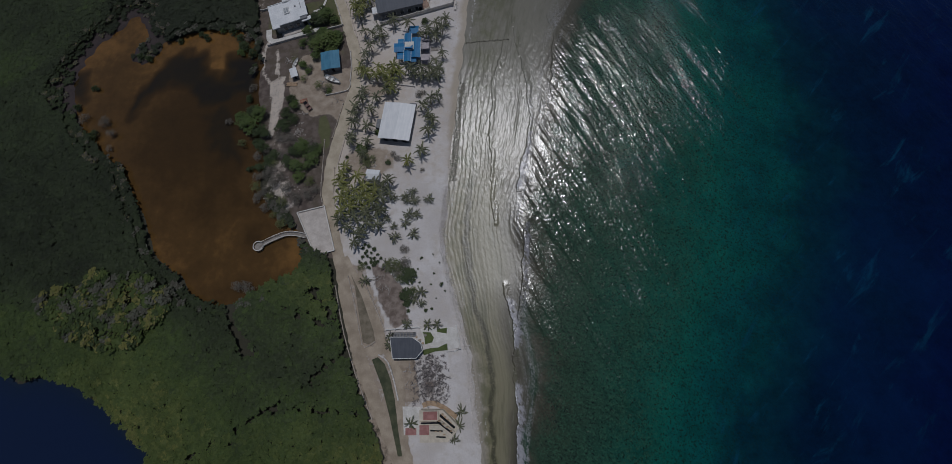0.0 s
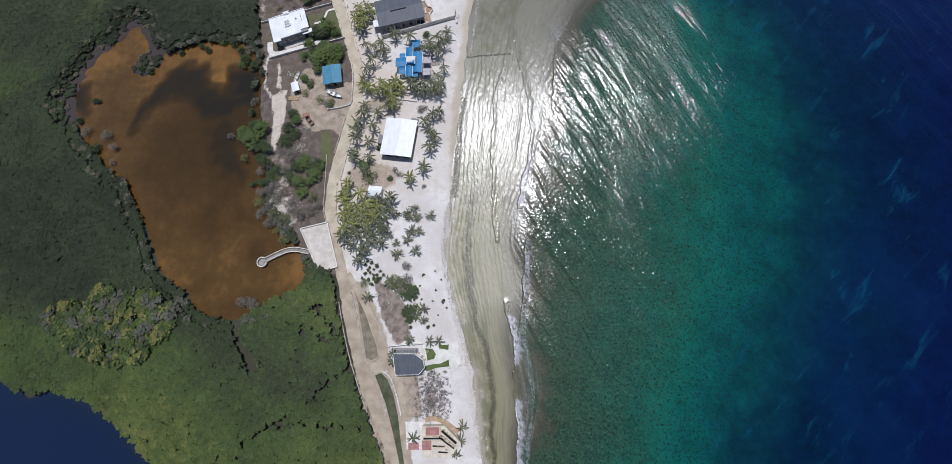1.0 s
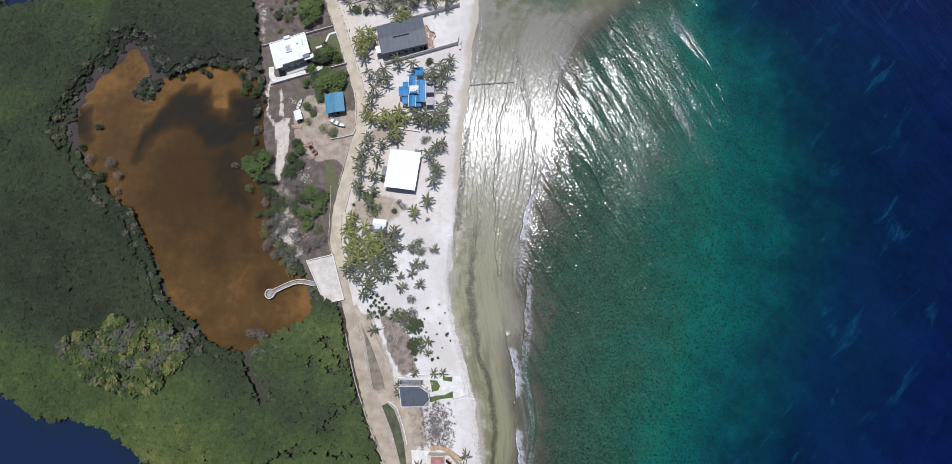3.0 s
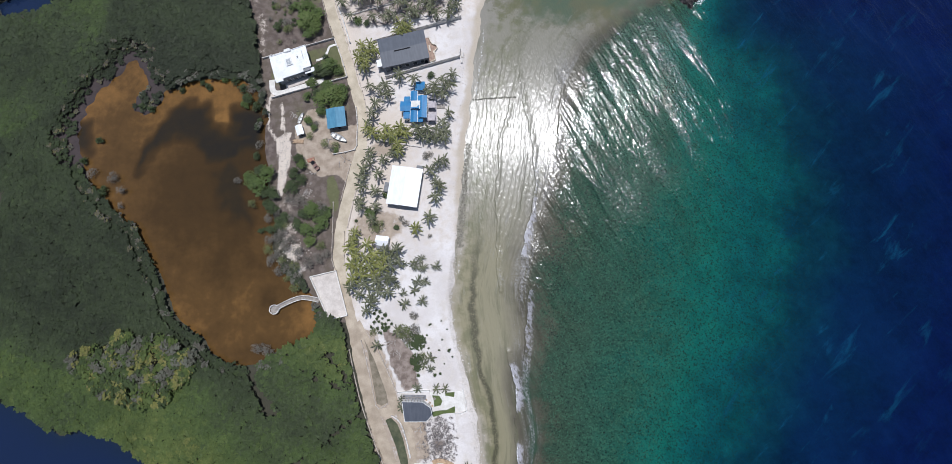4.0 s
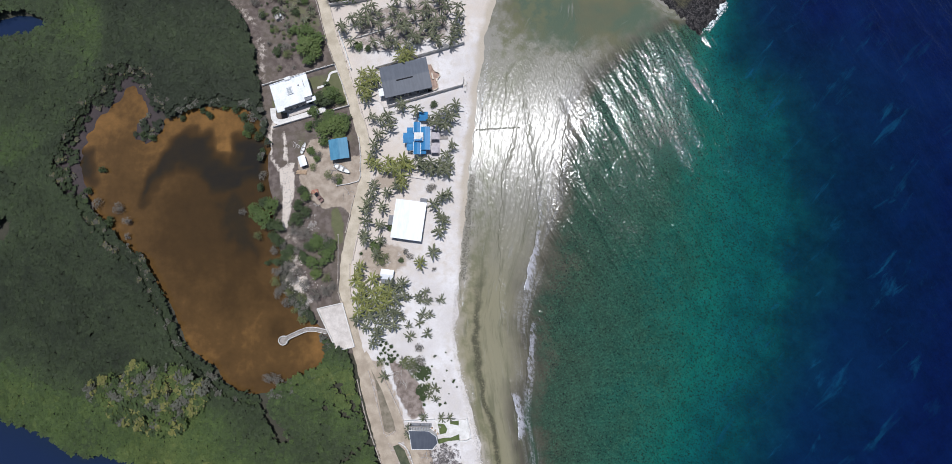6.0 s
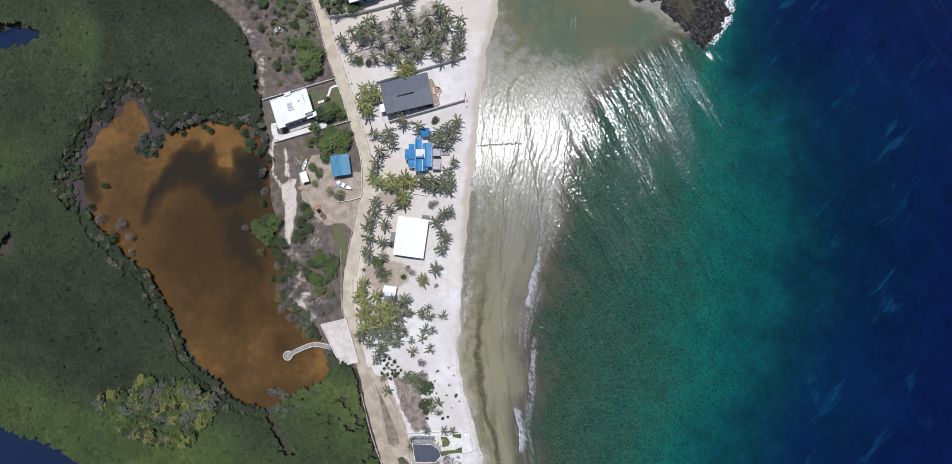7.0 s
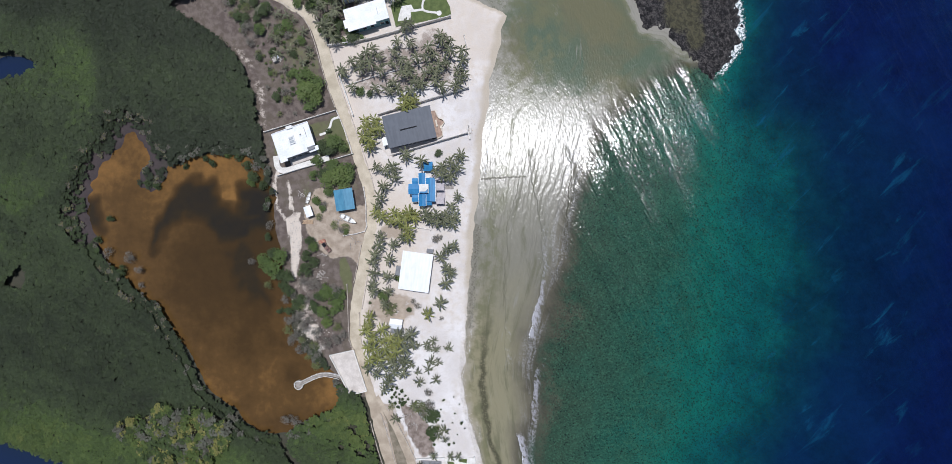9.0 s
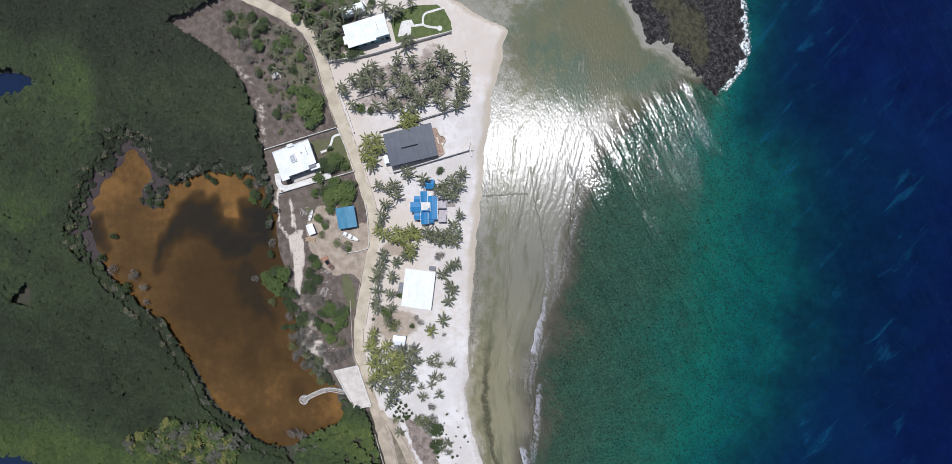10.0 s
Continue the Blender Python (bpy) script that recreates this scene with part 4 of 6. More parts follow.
keep &= (dcut > 1.0 + 0.4 * wave_noise(fx, fy, 49, 0.5)) & (dcreek > 2.2 + 1.0 * wave_noise(fx, fy, 31, 0.3))
for ax, ay, bx, by in ((-81, -6, -66, -13), (-72, 0, -62, -12)):
    t = np.clip(((fx - ax) * (bx - ax) + (fy - ay) * (by - ay)) / ((bx - ax) ** 2 + (by - ay) ** 2), 0, 1)
    keep &= np.hypot(fx - ax - t * (bx - ax), fy - ay - t * (by - ay)) > 1.1 + 1.0 * wave_noise(fx, fy, 33, 0.4)
clear = np.hypot((fx + 226) / 5, (fy - 71) / 5) > 0.9 + 0.5 * wave_noise(fx, fy, 35, 0.4)
keep &= clear & (rng.uniform(0, 1, fx.shape) > 0.03) & (wave_noise(fx, fy, 45, 1.1) + 0.5 * wave_noise(fx, fy, 46, 0.4) < 1.5)
keep &= ~((lag < 9) & (fx < -152) & (fy > 84) & (rng.uniform(0, 1, fx.shape) < 0.95 - 0.1 * lag))
fx, fy, lag = fx[keep], fy[keep], lag[keep]
patch = np.hypot((fx + 152) / 25, (fy + 5) / 14) + 0.22 * wave_noise(fx, fy, 37, 0.22)
south = smoothstep(-fy - 0.08 * fx, 2, 26) * 1.0
grove = smoothstep(-fy, -14, -2) * smoothstep(fx, -106, -100)
north_w = (1 - smoothstep(np.hypot((fx + 232) / 62, (fy - 150) / 50) + 0.15 * wave_noise(fx, fy, 39, 0.08), 0.8, 1.05))
tint = 0.12 - 0.1 * smoothstep(fy, 100, 140) + 0.16 * wave_noise(fx, fy, 41, 0.06) + 0.06 * wave_noise(fx, fy, 42, 0.3) + 0.4 * np.maximum.reduce([south, grove, 0.7 * north_w])
tint = np.clip(tint + rng.normal(0, 0.05, fx.shape), 0.0, 0.74)
inp = patch < 1.0
pick = rng.uniform(0, 1, fx.shape)
mixed = pick + 0.45 * wave_noise(fx, fy, 48, 0.5)
tint = np.where(inp, np.where(mixed < 0.24, 0.99, np.where(mixed < 0.55, 0.38, np.where(mixed < 0.82, 0.6, 0.83))), tint)
grey_edge = ((lag < 4) & (pick < 0.15)) | ((lag < 9) & (pick < 0.18) & (fx < -150) & (fy > 88))
tint = np.clip(np.where(grey_edge, np.where(fx < -150, 0.92, 0.97), tint), 0, 1)
rad = rng.uniform(1.1, 1.7, fx.shape) + 1.0 * inp * rng.uniform(0.2, 1, fx.shape)
thin = inp & (rng.uniform(0, 1, fx.shape) < 0.4)
fx, fy, lag, tint, rad, inp = (q[~thin] for q in (fx, fy, lag, tint, rad, inp))
low = smoothstep(-fy, -8, 6)
marsh = (1 - smoothstep(lag, 3, 10)) * (1 - smoothstep(fx, -158, -146)) * smoothstep(fy, 78, 92)
hgt = rad * rng.uniform(0.08, 0.18, fx.shape) * (1 - 0.35 * low) + 0.8 * inp
cz = rng.uniform(1.95, 2.2, fx.shape) + 0.4 * wave_noise(fx, fy, 43, 0.15) + inp * rng.uniform(0.2, 1.5, fx.shape) - 0.8 * (lag < 3) - 1.45 * marsh
forest = new("mangrove_forest", leaf_cloud("mangrove_forest", fx, fy, np.clip(cz, 0.4, 6), rad, hgt, tint, 25, 0.6, FOREST, 0.26))
tagged(forest, "dense low mangrove canopy with fine mottled green leaves", "mangroves", kind="stuff")


# ---- broadleaf trees and bushes ----
def bush_parts(seed, lobes, per, leaf=0.17):
    r = np.random.RandomState(seed)
    a = r.uniform(0, 2 * np.pi, lobes)
    q = np.sqrt(r.uniform(0, 1, lobes)) * 0.68
    q[0] = 0
    crown = leaf_cloud("crown", q * np.cos(a), q * np.sin(a), 0.35 + 0.3 * (1 - q) + r.uniform(-0.05, 0.15, lobes), r.uniform(0.28, 0.45, lobes),
                       r.uniform(0.22, 0.4, lobes), np.full(lobes, 0.5), per, leaf, BUSH)
    trunk = bmesh.new()
    for k in range(4):
        m = pose(0, 0, 0.0, 0, 8 + 26 * (k > 0), 90 * k + 20 * seed)
        bmesh.ops.create_cone(trunk, segments=6, radius1=0.05 if k else 0.07, radius2=0.02, depth=0.7, matrix=m @ Matrix.Translation((0, 0, 0.33)))
    return crown, mesh_of("trunk", trunk, BARK)


BUSHES = [bush_parts(s, 13, 30) for s in range(4)]
BARE = [bush_parts(s + 9, 16, 22, 0.1) for s in range(4)]


def tinted(me, value, mat=None):
    c = me.copy()
    n = len(c.vertices)
    c.attributes["tint"].data.foreach_set("value", np.full(n, value, np.float32))
    if mat:
        c.materials[0] = mat
    return c


TINTS = {key: [tinted(b[0], v) for b in (BARE if key in ("grey", "olive") else BUSHES)] for key, v in (("dark", 0.12), ("green", 0.5), ("bright", 0.72), ("grey", 0.97), ("olive", 0.82))}


def bush(x, y, r, key, h=None, name="bush", label="", category="bush", group="", z=0.0):
    k = random.randrange(4)
    ob = thing(name, x, y, random.uniform(0, 360), label, category, z, group)
    s = h or r * 0.8
    ob.scale = (r, r * random.uniform(0.85, 1.1), s)
    part("trunk", BUSHES[k][1], None, ob)
    part("crown", TINTS[key][k], None, ob)
    return ob


GREEN_LABEL = "leafy green broadleaf tree with a rounded uneven crown"
for x, y, r, key in [(-79.5, 124.4, 4.0, "dark"), (-73.6, 125.6, 4.6, "green"), (-75.5, 122.6, 3.8, "dark"), (-70.8, 124.2, 2.8, "green"), (-77, 131.2, 1.6, "dark"), (-84, 118.5, 1.4, "green"), (-72.5, 112, 5.6, "bright"), (-77, 109.5, 4.6, "bright"), (-69.5, 113, 4.2, "green"),
                     (-74.5, 115.5, 4.0, "green"), (-83.5, 150.6, 5.4, "bright"), (-86, 155.2, 4.4, "green"), (-81, 146.6, 4.4, "bright"), (-84.5, 143.2, 3.6, "green"), (-82.6, 118, 3.2, "green"),
                     (-104.4, 71.5, 5.0, "green"), (-100.5, 76.8, 4.4, "green"), (-98.8, 67.2, 4.2, "dark"), (-108.2, 74.4, 3.8, "green"), (-104, 78.5, 3.6, "dark"), (-97.6, 61, 3.4, "dark"),
                     (-88, 76.4, 3.4, "dark"), (-87.4, 83.4, 3.0, "dark"), (-89.7, 69.6, 3.6, "dark"), (-86.4, 63.5, 3.6, "grey"), (-85.4, 80.4, 2.8, "green"), (-86, 73, 2.8, "dark"), (-90.6, 65.4, 2.8, "grey"), (-67.6, 110.5, 3.4, "green"), (-77.4, 104.6, 3.0, "green"),
                     (-70.5, 107.6, 3.2, "bright"), (-79.8, 112.4, 3.2, "dark"), (-67.4, 115.2, 2.6, "dark"), (-84.2, 112, 2.4, "green"), (-80.5, 151.5, 4.0, "green"), (-87, 147.6, 3.6, "bright"), (-88.4, 152, 3.0, "green")]:
    bush(x, y, r, key, r * 0.9, "tree", GREEN_LABEL if key != "grey" else "grey half-bare shrub by the lagoon", "tree", "trees along the lagoon")
for x, y, r, key in [(-80.8, 52, 4.8, "green"), (-76.5, 54, 4.0, "green"), (-84.9, 53.4, 4.0, "dark"), (-79.8, 60, 4.2, "green"), (-76, 59, 3.4, "dark"), (-83.7, 58.7, 3.6, "dark"), (-80.7, 46.5, 3.4, "bright"),
                     (-85.5, 41.7, 3.6, "grey"), (-76.5, 39.2, 3.4, "grey"), (-91, 45, 3.4, "grey"), (-81.5, 37.2, 3.4, "grey"), (-87, 36, 3.0, "olive"), (-90.5, 35, 2.6, "grey"), (-86.4, 27, 2.6, "olive"),
                     (-93, 50, 3.0, "grey"), (-76, 44.5, 3.0, "olive"), (-73, 41, 2.4, "grey"), (-88.6, 57.5, 3.0, "grey"), (-92, 57, 3.0, "dark"), (-86, 31.6, 2.4, "grey"), (-75.6, 89.6, 2.6, "olive"), (-73, 87.6, 2.2, "grey"), (-71.2, 86.6, 1.8, "green"), (-82.6, 93.4, 2.2, "olive"), (-81, 97.4, 2.0, "green"), (-76.6, 61.2, 3.4, "grey"), (-73.9, 58.8, 3.0, "green"), (-82, 61.3, 3.0, "grey"),
                     (-71, 88.6, 2.2, "olive"), (-83.5, 100.2, 2.8, "green"), (-80.4, 99, 2.0, "grey"), (-102, 2.2, 2.6, "grey"), (-91, 0.8, 2.2, "grey"), (-168, 72, 2.8, "grey"), (-180, 72.5, 2.4, "dark")]:
    bush(x, y, r, key, r * 0.75, "bush", "sparse bush with grey and green twigs" if key in ("grey", "olive") else "dense green bush on dry soil", "bush", "bushes on the dry ground")
for x, y, r, key in [(-103.8, 186.4, 3.8, "dark"), (-94, 178, 3.4, "green"), (-97.5, 176.6, 2.6, "dark"), (-91.7, 157.6, 2.8, "green"), (-94.4, 155, 1.8, "olive"), (-108, 190, 3, "dark"), (-105.2, 177, 2.6, "green"),
                     (-80.4, 188, 3.4, "green"), (-84, 186.6, 2.6, "dark"), (-71, 172.7, 3.2, "dark"), (-64.2, 171.5, 3.6, "dark"), (-66.9, 176, 2.2, "green"), (-88.6, 188.4, 2.8, "green"), (-101, 168, 1.8, "dark"),
                     (-113, 182, 2.2, "olive"), (-118, 186, 2, "grey"), (-108, 166, 2.0, "grey"), (-111, 172, 2.2, "grey"), (-103, 160, 1.2, "dark"), (-96, 146, 1.5, "olive"), (-93, 151, 1.2, "dark"), (-62, 148, 2.6, "green"),
                     (-57.5, 147, 2.2, "dark"), (-104, 152, 1.6, "grey"), (-75.5, 180, 3, "green"), (-70, 177.5, 2.6, "dark"), (-78, 176, 2.4, "green"), (-99, 140, 1.8, "olive"), (-92, 140, 1.4, "grey")]:
    bush(x, y, r, key, r * 0.75, "bush", "sparse bush with grey and green twigs" if key in ("grey", "olive") else "dense green bush on dry soil", "bush", "bushes on the northern plot")
for x, y, r, key, text in [(-52.1, 52.5, 4.2, "olive", "wide grey-green bush among palms"), (-48.2, 65.6, 1.9, "green", "clipped green bush beside a white roof"), (-28.8, 119.6, 2.3, "dark", "dark round clipped bush by a wall"),
                           (-54.5, 58, 3.4, "green", "wide green bush among palms"), (-40.6, 7.8, 4.0, "olive", "grey-green spreading shrub on white sand"), (-36.2, 8.4, 3.6, "grey", "half-bare shrub on white sand"),
                           (-35.4, 4.4, 4.0, "dark", "dark spreading shrub on white sand"), (-38.6, 5.6, 3.2, "grey", "half-bare shrub on white sand"), (-38, 3.6, 2.6, "olive", "half-bare shrub on white sand"), (-34.6, -3.6, 3.3, "dark", "dark shrub on white sand"),
                           (-32.8, -1.6, 1.8, "olive", "small shrub on white sand"), (-35, -6.4, 1.8, "dark", "small shrub on white sand"), (-43.7, 50.9, 1.5, "dark", "small round shrub on sand"),
                           (-41.6, 54.8, 1.6, "grey", "pale half-bare shrub on sand"), (-39.6, 53, 1.8, "grey", "pale half-bare shrub on sand"), (-30.8, 82, 2.5, "grey", "low grey-brown shrub on sand"), (-29, 83, 1.8, "grey", "low grey-brown shrub on sand"),
                           (-36.1, 14.4, 2.3, "grey", "round grey-brown shrub on white sand"), (-29.5, 47, 1.4, "grey", "bare grey shrub on sand"), (-52.7, 8, 2.2, "olive", "olive shrub beside the road")]:
    bush(x, y, r, key, r * 0.55, "bush", text, "bush", "shrubs on the sand")
for x, y, r in [(-27.7, -9.3, 0.9), (-25.6, -8.8, 0.7), (-34.5, -9.2, 0.9), (-26, 0.3, 0.5), (-21.8, 0.2, 0.9), (-24.7, 4.6, 0.5), (-20.6, -2.2, 0.5), (-61.2, 54.6, 0.9), (-29.6, 10.5, 0.8), (-25, 12, 0.4), (-27.5, -14.2, 0.5), (-24, -5, 0.4),
                (-31, 6.4, 0.5), (-22.6, 8.6, 0.4), (-30.2, 1.2, 0.6)]:
    bush(x, y, r, "dark", r * 0.8, "seedling", "small round dark seedling on white sand", "shrub", "seedlings on the sand")
for x, y in [(-52.7, 15.5), (-51.2, 14.2), (-49.4, 13.4), (-52.7, 11.8), (-50.7, 12.2), (-48.1, 11.2), (-46.8, 12.6), (-49.4, 9.7), (-51.4, 9.3), (-48.1, 8.5), (-50.2, 7.5), (-46.6, 9.9), (-53.7, 10.1), (-52, 16.7), (-50.2, 16.2),
             (-48.2, 14.8), (-45.5, 11.2), (-49.6, 11.2), (-47.5, 9.6), (-51.8, 13.2)]:
    bush(x, y, random.uniform(0.7, 1.1), "dark", 0.8, "sapling", "small dark green sapling planted in sand", "shrub", "planted saplings")
plot = [(-128, 190), (-118, 178), (-106, 160), (-104, 146), (-98, 142), (-84, 142), (-80, 160), (-86, 176), (-97, 188), (-112, 198)]
px, py = np.random.RandomState(12).uniform((-128, 142), (-78, 198), (300, 2)).T
for x, y, q in zip(px, py, sdf(px, py, plot)):
    if q < -2:
        r = random.choice((0.6, 0.8, 1.0, 1.4, 2.2, 2.8))
        key = random.choice(("dark", "green", "olive", "grey", "dark"))
        bush(x, y, r, key, r * 0.7, "bush", "sparse bush with grey and green twigs" if key in ("grey", "olive") else "dense green bush on dry soil", "bush", "bushes on the northern plot")
for x, y, r, key in [(-84, 192, 3.4, "green"), (-79, 193, 3, "dark"), (-88, 196, 3.2, "green"), (-74, 194, 3, "green"), (-72.5, 188.5, 2.6, "dark"), (-76, 189, 2.4, "green"), (-92, 199, 3, "dark"), (-69, 193, 2.6, "green"), (-71, 178.6, 2.2, "green"),
                     (-67, 184, 2.0, "dark"), (-62, 193.5, 2.4, "green"), (-55, 192.5, 2.2, "dark"), (-60, 171.6, 1.8, "green"), (-68, 170.5, 2.0, "green")]:
    bush(x, y, r, key, r * 0.8, "bush", "dense green bush among palms", "bush", "bushes round the north house")
for x, y, r, key in [(-112, 113, 3.4, "dark"), (-108.2, 108.6, 3.0, "dark"), (-114, 109.6, 2.4, "green"), (-115.6, 117.6, 2.6, "dark"), (-110.6, 117.4, 3.0, "grey"), (-119, 121.5, 2.4, "dark"), (-131.5, 119.8, 2.4, "dark"), (-134.6, 121.6, 2.0, "dark"),
                     (-181.7, 95.5, 2.2, "dark"), (-183, 80, 3.0, "grey"), (-172.8, 77.8, 3.2, "grey"), (-177.4, 71.6, 3.0, "dark"), (-107.5, 63.6, 2.8, "olive"), (-115, 74.3, 2.2, "grey"), (-103, 52, 1.8, "dark"), (-97, 1.6, 3.0, "grey"),
                     (-100, 2.8, 2.0, "grey"), (-106.4, 102, 1.8, "dark"), (-105.6, 90.4, 2.6, "grey"), (-106.6, 85.6, 2.4, "dark"), (-158.2, 109.6, 2.2, "dark"), (-162.6, 111.4, 2.4, "dark"), (-124, 122.6, 2.0, "green"), (-144.6, 118.6, 1.8, "dark"),
                     (-188, 86, 2.4, "dark"), (-168, 65, 2.0, "grey"), (-94, 34, 2.6, "grey"), (-97.4, 39.4, 2.6, "grey"), (-88, 26.6, 1.8, "olive")]:
    bush(x, y, r, key, r * 0.7 + 2.0, "bush", "mangrove bush standing in shallow brown water", "bush", "mangroves in the lagoon", -1.9)
for x, y, r, key in [(-97.5, 38, 2.6, "grey"), (-98.6, 43, 3.0, "olive"), (-98.4, 47.6, 2.8, "grey"), (-98, 52.6, 2.8, "dark"), (-99.4, 57, 2.8, "grey"), (-100.4, 63, 2.6, "dark"), (-95, 41, 2.4, "grey"), (-95.4, 48, 2.8, "grey"),
                     (-95, 54.4, 3.0, "dark"), (-96, 59.6, 2.6, "grey"), (-92.6, 38.6, 2.4, "olive"), (-101, 68.6, 2.4, "dark"), (-90, 31, 2.4, "olive"), (-84, 28.6, 2.2, "grey"), (-88.4, 47.6, 2.4, "grey"), (-92, 53.4, 2.4, "olive")]:
    bush(x, y, r, key, r * 0.75 + 0.6, "bush", "sparse bush with grey and green twigs" if key in ("grey", "olive") else "dense green bush on dry soil", "bush", "bushes on the dry ground", -0.6)
# bare brush south of the slate-roofed house
def twig_mesh(seed):
    """A leafless shrub: thin crooked twigs spreading from one root."""
    r = random.Random(seed)
    bm = bmesh.new()
    for k in range(15):
        a, p = r.uniform(0, 6.283), Vector((0, 0, 0))
        d = Vector((math.cos(a), math.sin(a), r.uniform(0.25, 1.1))).normalized()
        for step_ in range(3):
            q = p + d * r.uniform(0.25, 0.5)
            w = Vector((-d.y, d.x, 0)).normalized() * (0.05 - 0.012 * step_)
            bm.faces.new([bm.verts.new(c) for c in (p - w, p + w, q + w * 0.7, q - w * 0.7)])
            p, d = q, (d + Vector((r.uniform(-0.7, 0.7), r.uniform(-0.7, 0.7), r.uniform(-0.5, 0.2)))).normalized()
    return mesh_of("dry_shrub", bm, TWIG)


TWIGS = [twig_mesh(k) for k in range(5)]
for k in range(430):
    x, y = random.gauss(-26.2, 3.6), random.gauss(-33.5, 5.2)
    if -42.5 < y < -25.0 and -33 < x < -19.5:
        ob = new("dry_shrub", TWIGS[k % 5])
        size = random.uniform(0.45, 1.0)
        ob.matrix_basis = pose(x, y, -0.02, 0, 0, random.uniform(0, 360)) @ Matrix.Scale(size, 4)
        tagged(ob, "leafless grey brush on pale sand", "shrub", "dry brush")


# ---- coconut palms ----
def frond_mesh(length, rise, droop, mat, seed):
    """One feather leaf along +x: an arched rib with two ranks of drooping leaflets."""
    r = random.Random(seed)
    bm = bmesh.new()
    n = 9

    def rib(t):
        return Vector((length * t * (1 - 0.12 * t * t), 0.25 * math.sin(t * 2.2 + seed), rise * t - droop * t * t))

    for i in range(n):
        a, b = rib(i / n), rib((i + 1) / n)
        w = 0.06 * (1 - i / n) + 0.015
        bm.faces.new([bm.verts.new(p) for p in (a + Vector((0, -w, 0)), b + Vector((0, -w, 0)), b + Vector((0, w, 0)), a + Vector((0, w, 0)))])
    for i in range(1, 14):
        t = i / 13.5 + r.uniform(-0.01, 0.01)
        p = rib(t)
        span = (0.54 * math.sin(min(1, 0.22 + t * 0.85) * math.pi) ** 0.6 + 0.1) * length / 3.9
        for s in (-1, 1):
            tip = p + Vector((0.75 * span + r.uniform(-0.1, 0.1), s * span * 0.6, -0.42 * span + r.uniform(-0.1, 0.1)))
            side = Vector((0.16, -s * 0.035, 0.0)) * (length / 3.9)
            bm.faces.new([bm.verts.new(q) for q in (p - side, p + side, tip + side * 0.25, tip - side * 0.2)])
    return mesh_of("frond", bm, mat)


def trunk_mesh(h, lean, seed):
    bm = bmesh.new()
    rings = []
    for k in range(7):
        t = k / 6
        c = Vector((lean * t * t, 0.1 * math.sin(3 * t + seed), h * t - 0.3))
        rad = 0.2 - 0.07 * t + 0.08 * (k == 0)
        rings.append([bm.verts.new(c + Vector((rad * math.cos(a), rad * math.sin(a), 0))) for a in [i * math.pi / 3.5 for i in range(7)]])
    for a, b in zip(rings, rings[1:]):
        for i in range(7):
            bm.faces.new((a[i], a[(i + 1) % 7], b[(i + 1) % 7], b[i]))
    bm.faces.new(rings[-1])
    return mesh_of("trunk", bm, BARK)


def palm_model(name, h, length, count, mat, label, seed):
    r = random.Random(seed)
    ob = thing(name, 0, 0, 0, label, "palm tree")
    lean = r.uniform(0.2, 0.9)
    part("trunk", trunk_mesh(h, lean, seed), None, ob)
    kinds = [frond_mesh(length, length * a, length * b, mat, seed + i) for i, (a, b) in enumerate(((0.7, 0.62), (0.34, 0.66), (0.02, 0.6)))]
    for k in range(count):
        f = part("frond", kinds[0 if k % 5 == 0 else 1 + k % 2], None, ob)
        f.matrix_basis = pose(lean, 0, h - 0.3, 0, r.uniform(-8, 10), k * 360 / count * 1.0 + r.uniform(-15, 15)) @ Matrix.Scale(r.uniform(0.7, 1.12), 4)
    return ob


TALL = "tall coconut palm with a feathery grey-green crown"
GOLD = "coconut palm with yellow-green fronds"
YOUNG = "young short coconut palm on white sand"
MODELS = {}
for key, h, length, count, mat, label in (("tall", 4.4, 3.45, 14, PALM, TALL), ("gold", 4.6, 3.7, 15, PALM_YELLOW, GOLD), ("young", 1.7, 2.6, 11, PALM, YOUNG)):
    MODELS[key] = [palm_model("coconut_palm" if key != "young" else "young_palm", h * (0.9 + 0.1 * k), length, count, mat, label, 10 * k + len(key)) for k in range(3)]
USED = set()


def palms(points, key, group, spread=0.14):
    for x, y in points:
        k = random.randrange(3)
        s = 1.03 * random.uniform(1 - spread, 1 + spread)
        m = pose(x, y, 0, 0, 0, random.uniform(0, 360))
        ob = MODELS[key][k]
        if (key, k) in USED:
            ob = copy_thing(ob, m)
        else:
            USED.add((key, k))
            ob.matrix_basis = m
        ob.scale = (s, s, s * random.uniform(0.9, 1.1))
        ob["group"] = group


palms([(-54.6, 84.6), (-55.7, 79.9), (-57.9, 73.1), (-58.4, 68.4), (-59.0, 63.4), (-58.5, 60.0), (-50.8, 73.5), (-48.7, 80.2), (-52.0, 66.7), (-52.3, 59.9), (-53.9, 55.0), (-57, 76.6), (-44.6, 83.4)], "tall", "palms along the road")
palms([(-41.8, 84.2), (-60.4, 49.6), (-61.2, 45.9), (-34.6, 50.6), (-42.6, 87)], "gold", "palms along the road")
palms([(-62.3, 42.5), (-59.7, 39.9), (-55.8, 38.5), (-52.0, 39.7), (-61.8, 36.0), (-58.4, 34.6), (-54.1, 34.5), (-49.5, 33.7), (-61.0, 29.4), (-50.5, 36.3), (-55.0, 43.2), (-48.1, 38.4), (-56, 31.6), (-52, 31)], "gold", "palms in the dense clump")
palms([(-44.3, 39.6), (-41.7, 42), (-45.6, 35.7), (-42.3, 37.0), (-47.6, 41.8), (-46.4, 30.2)], "tall", "palms in the dense clump")
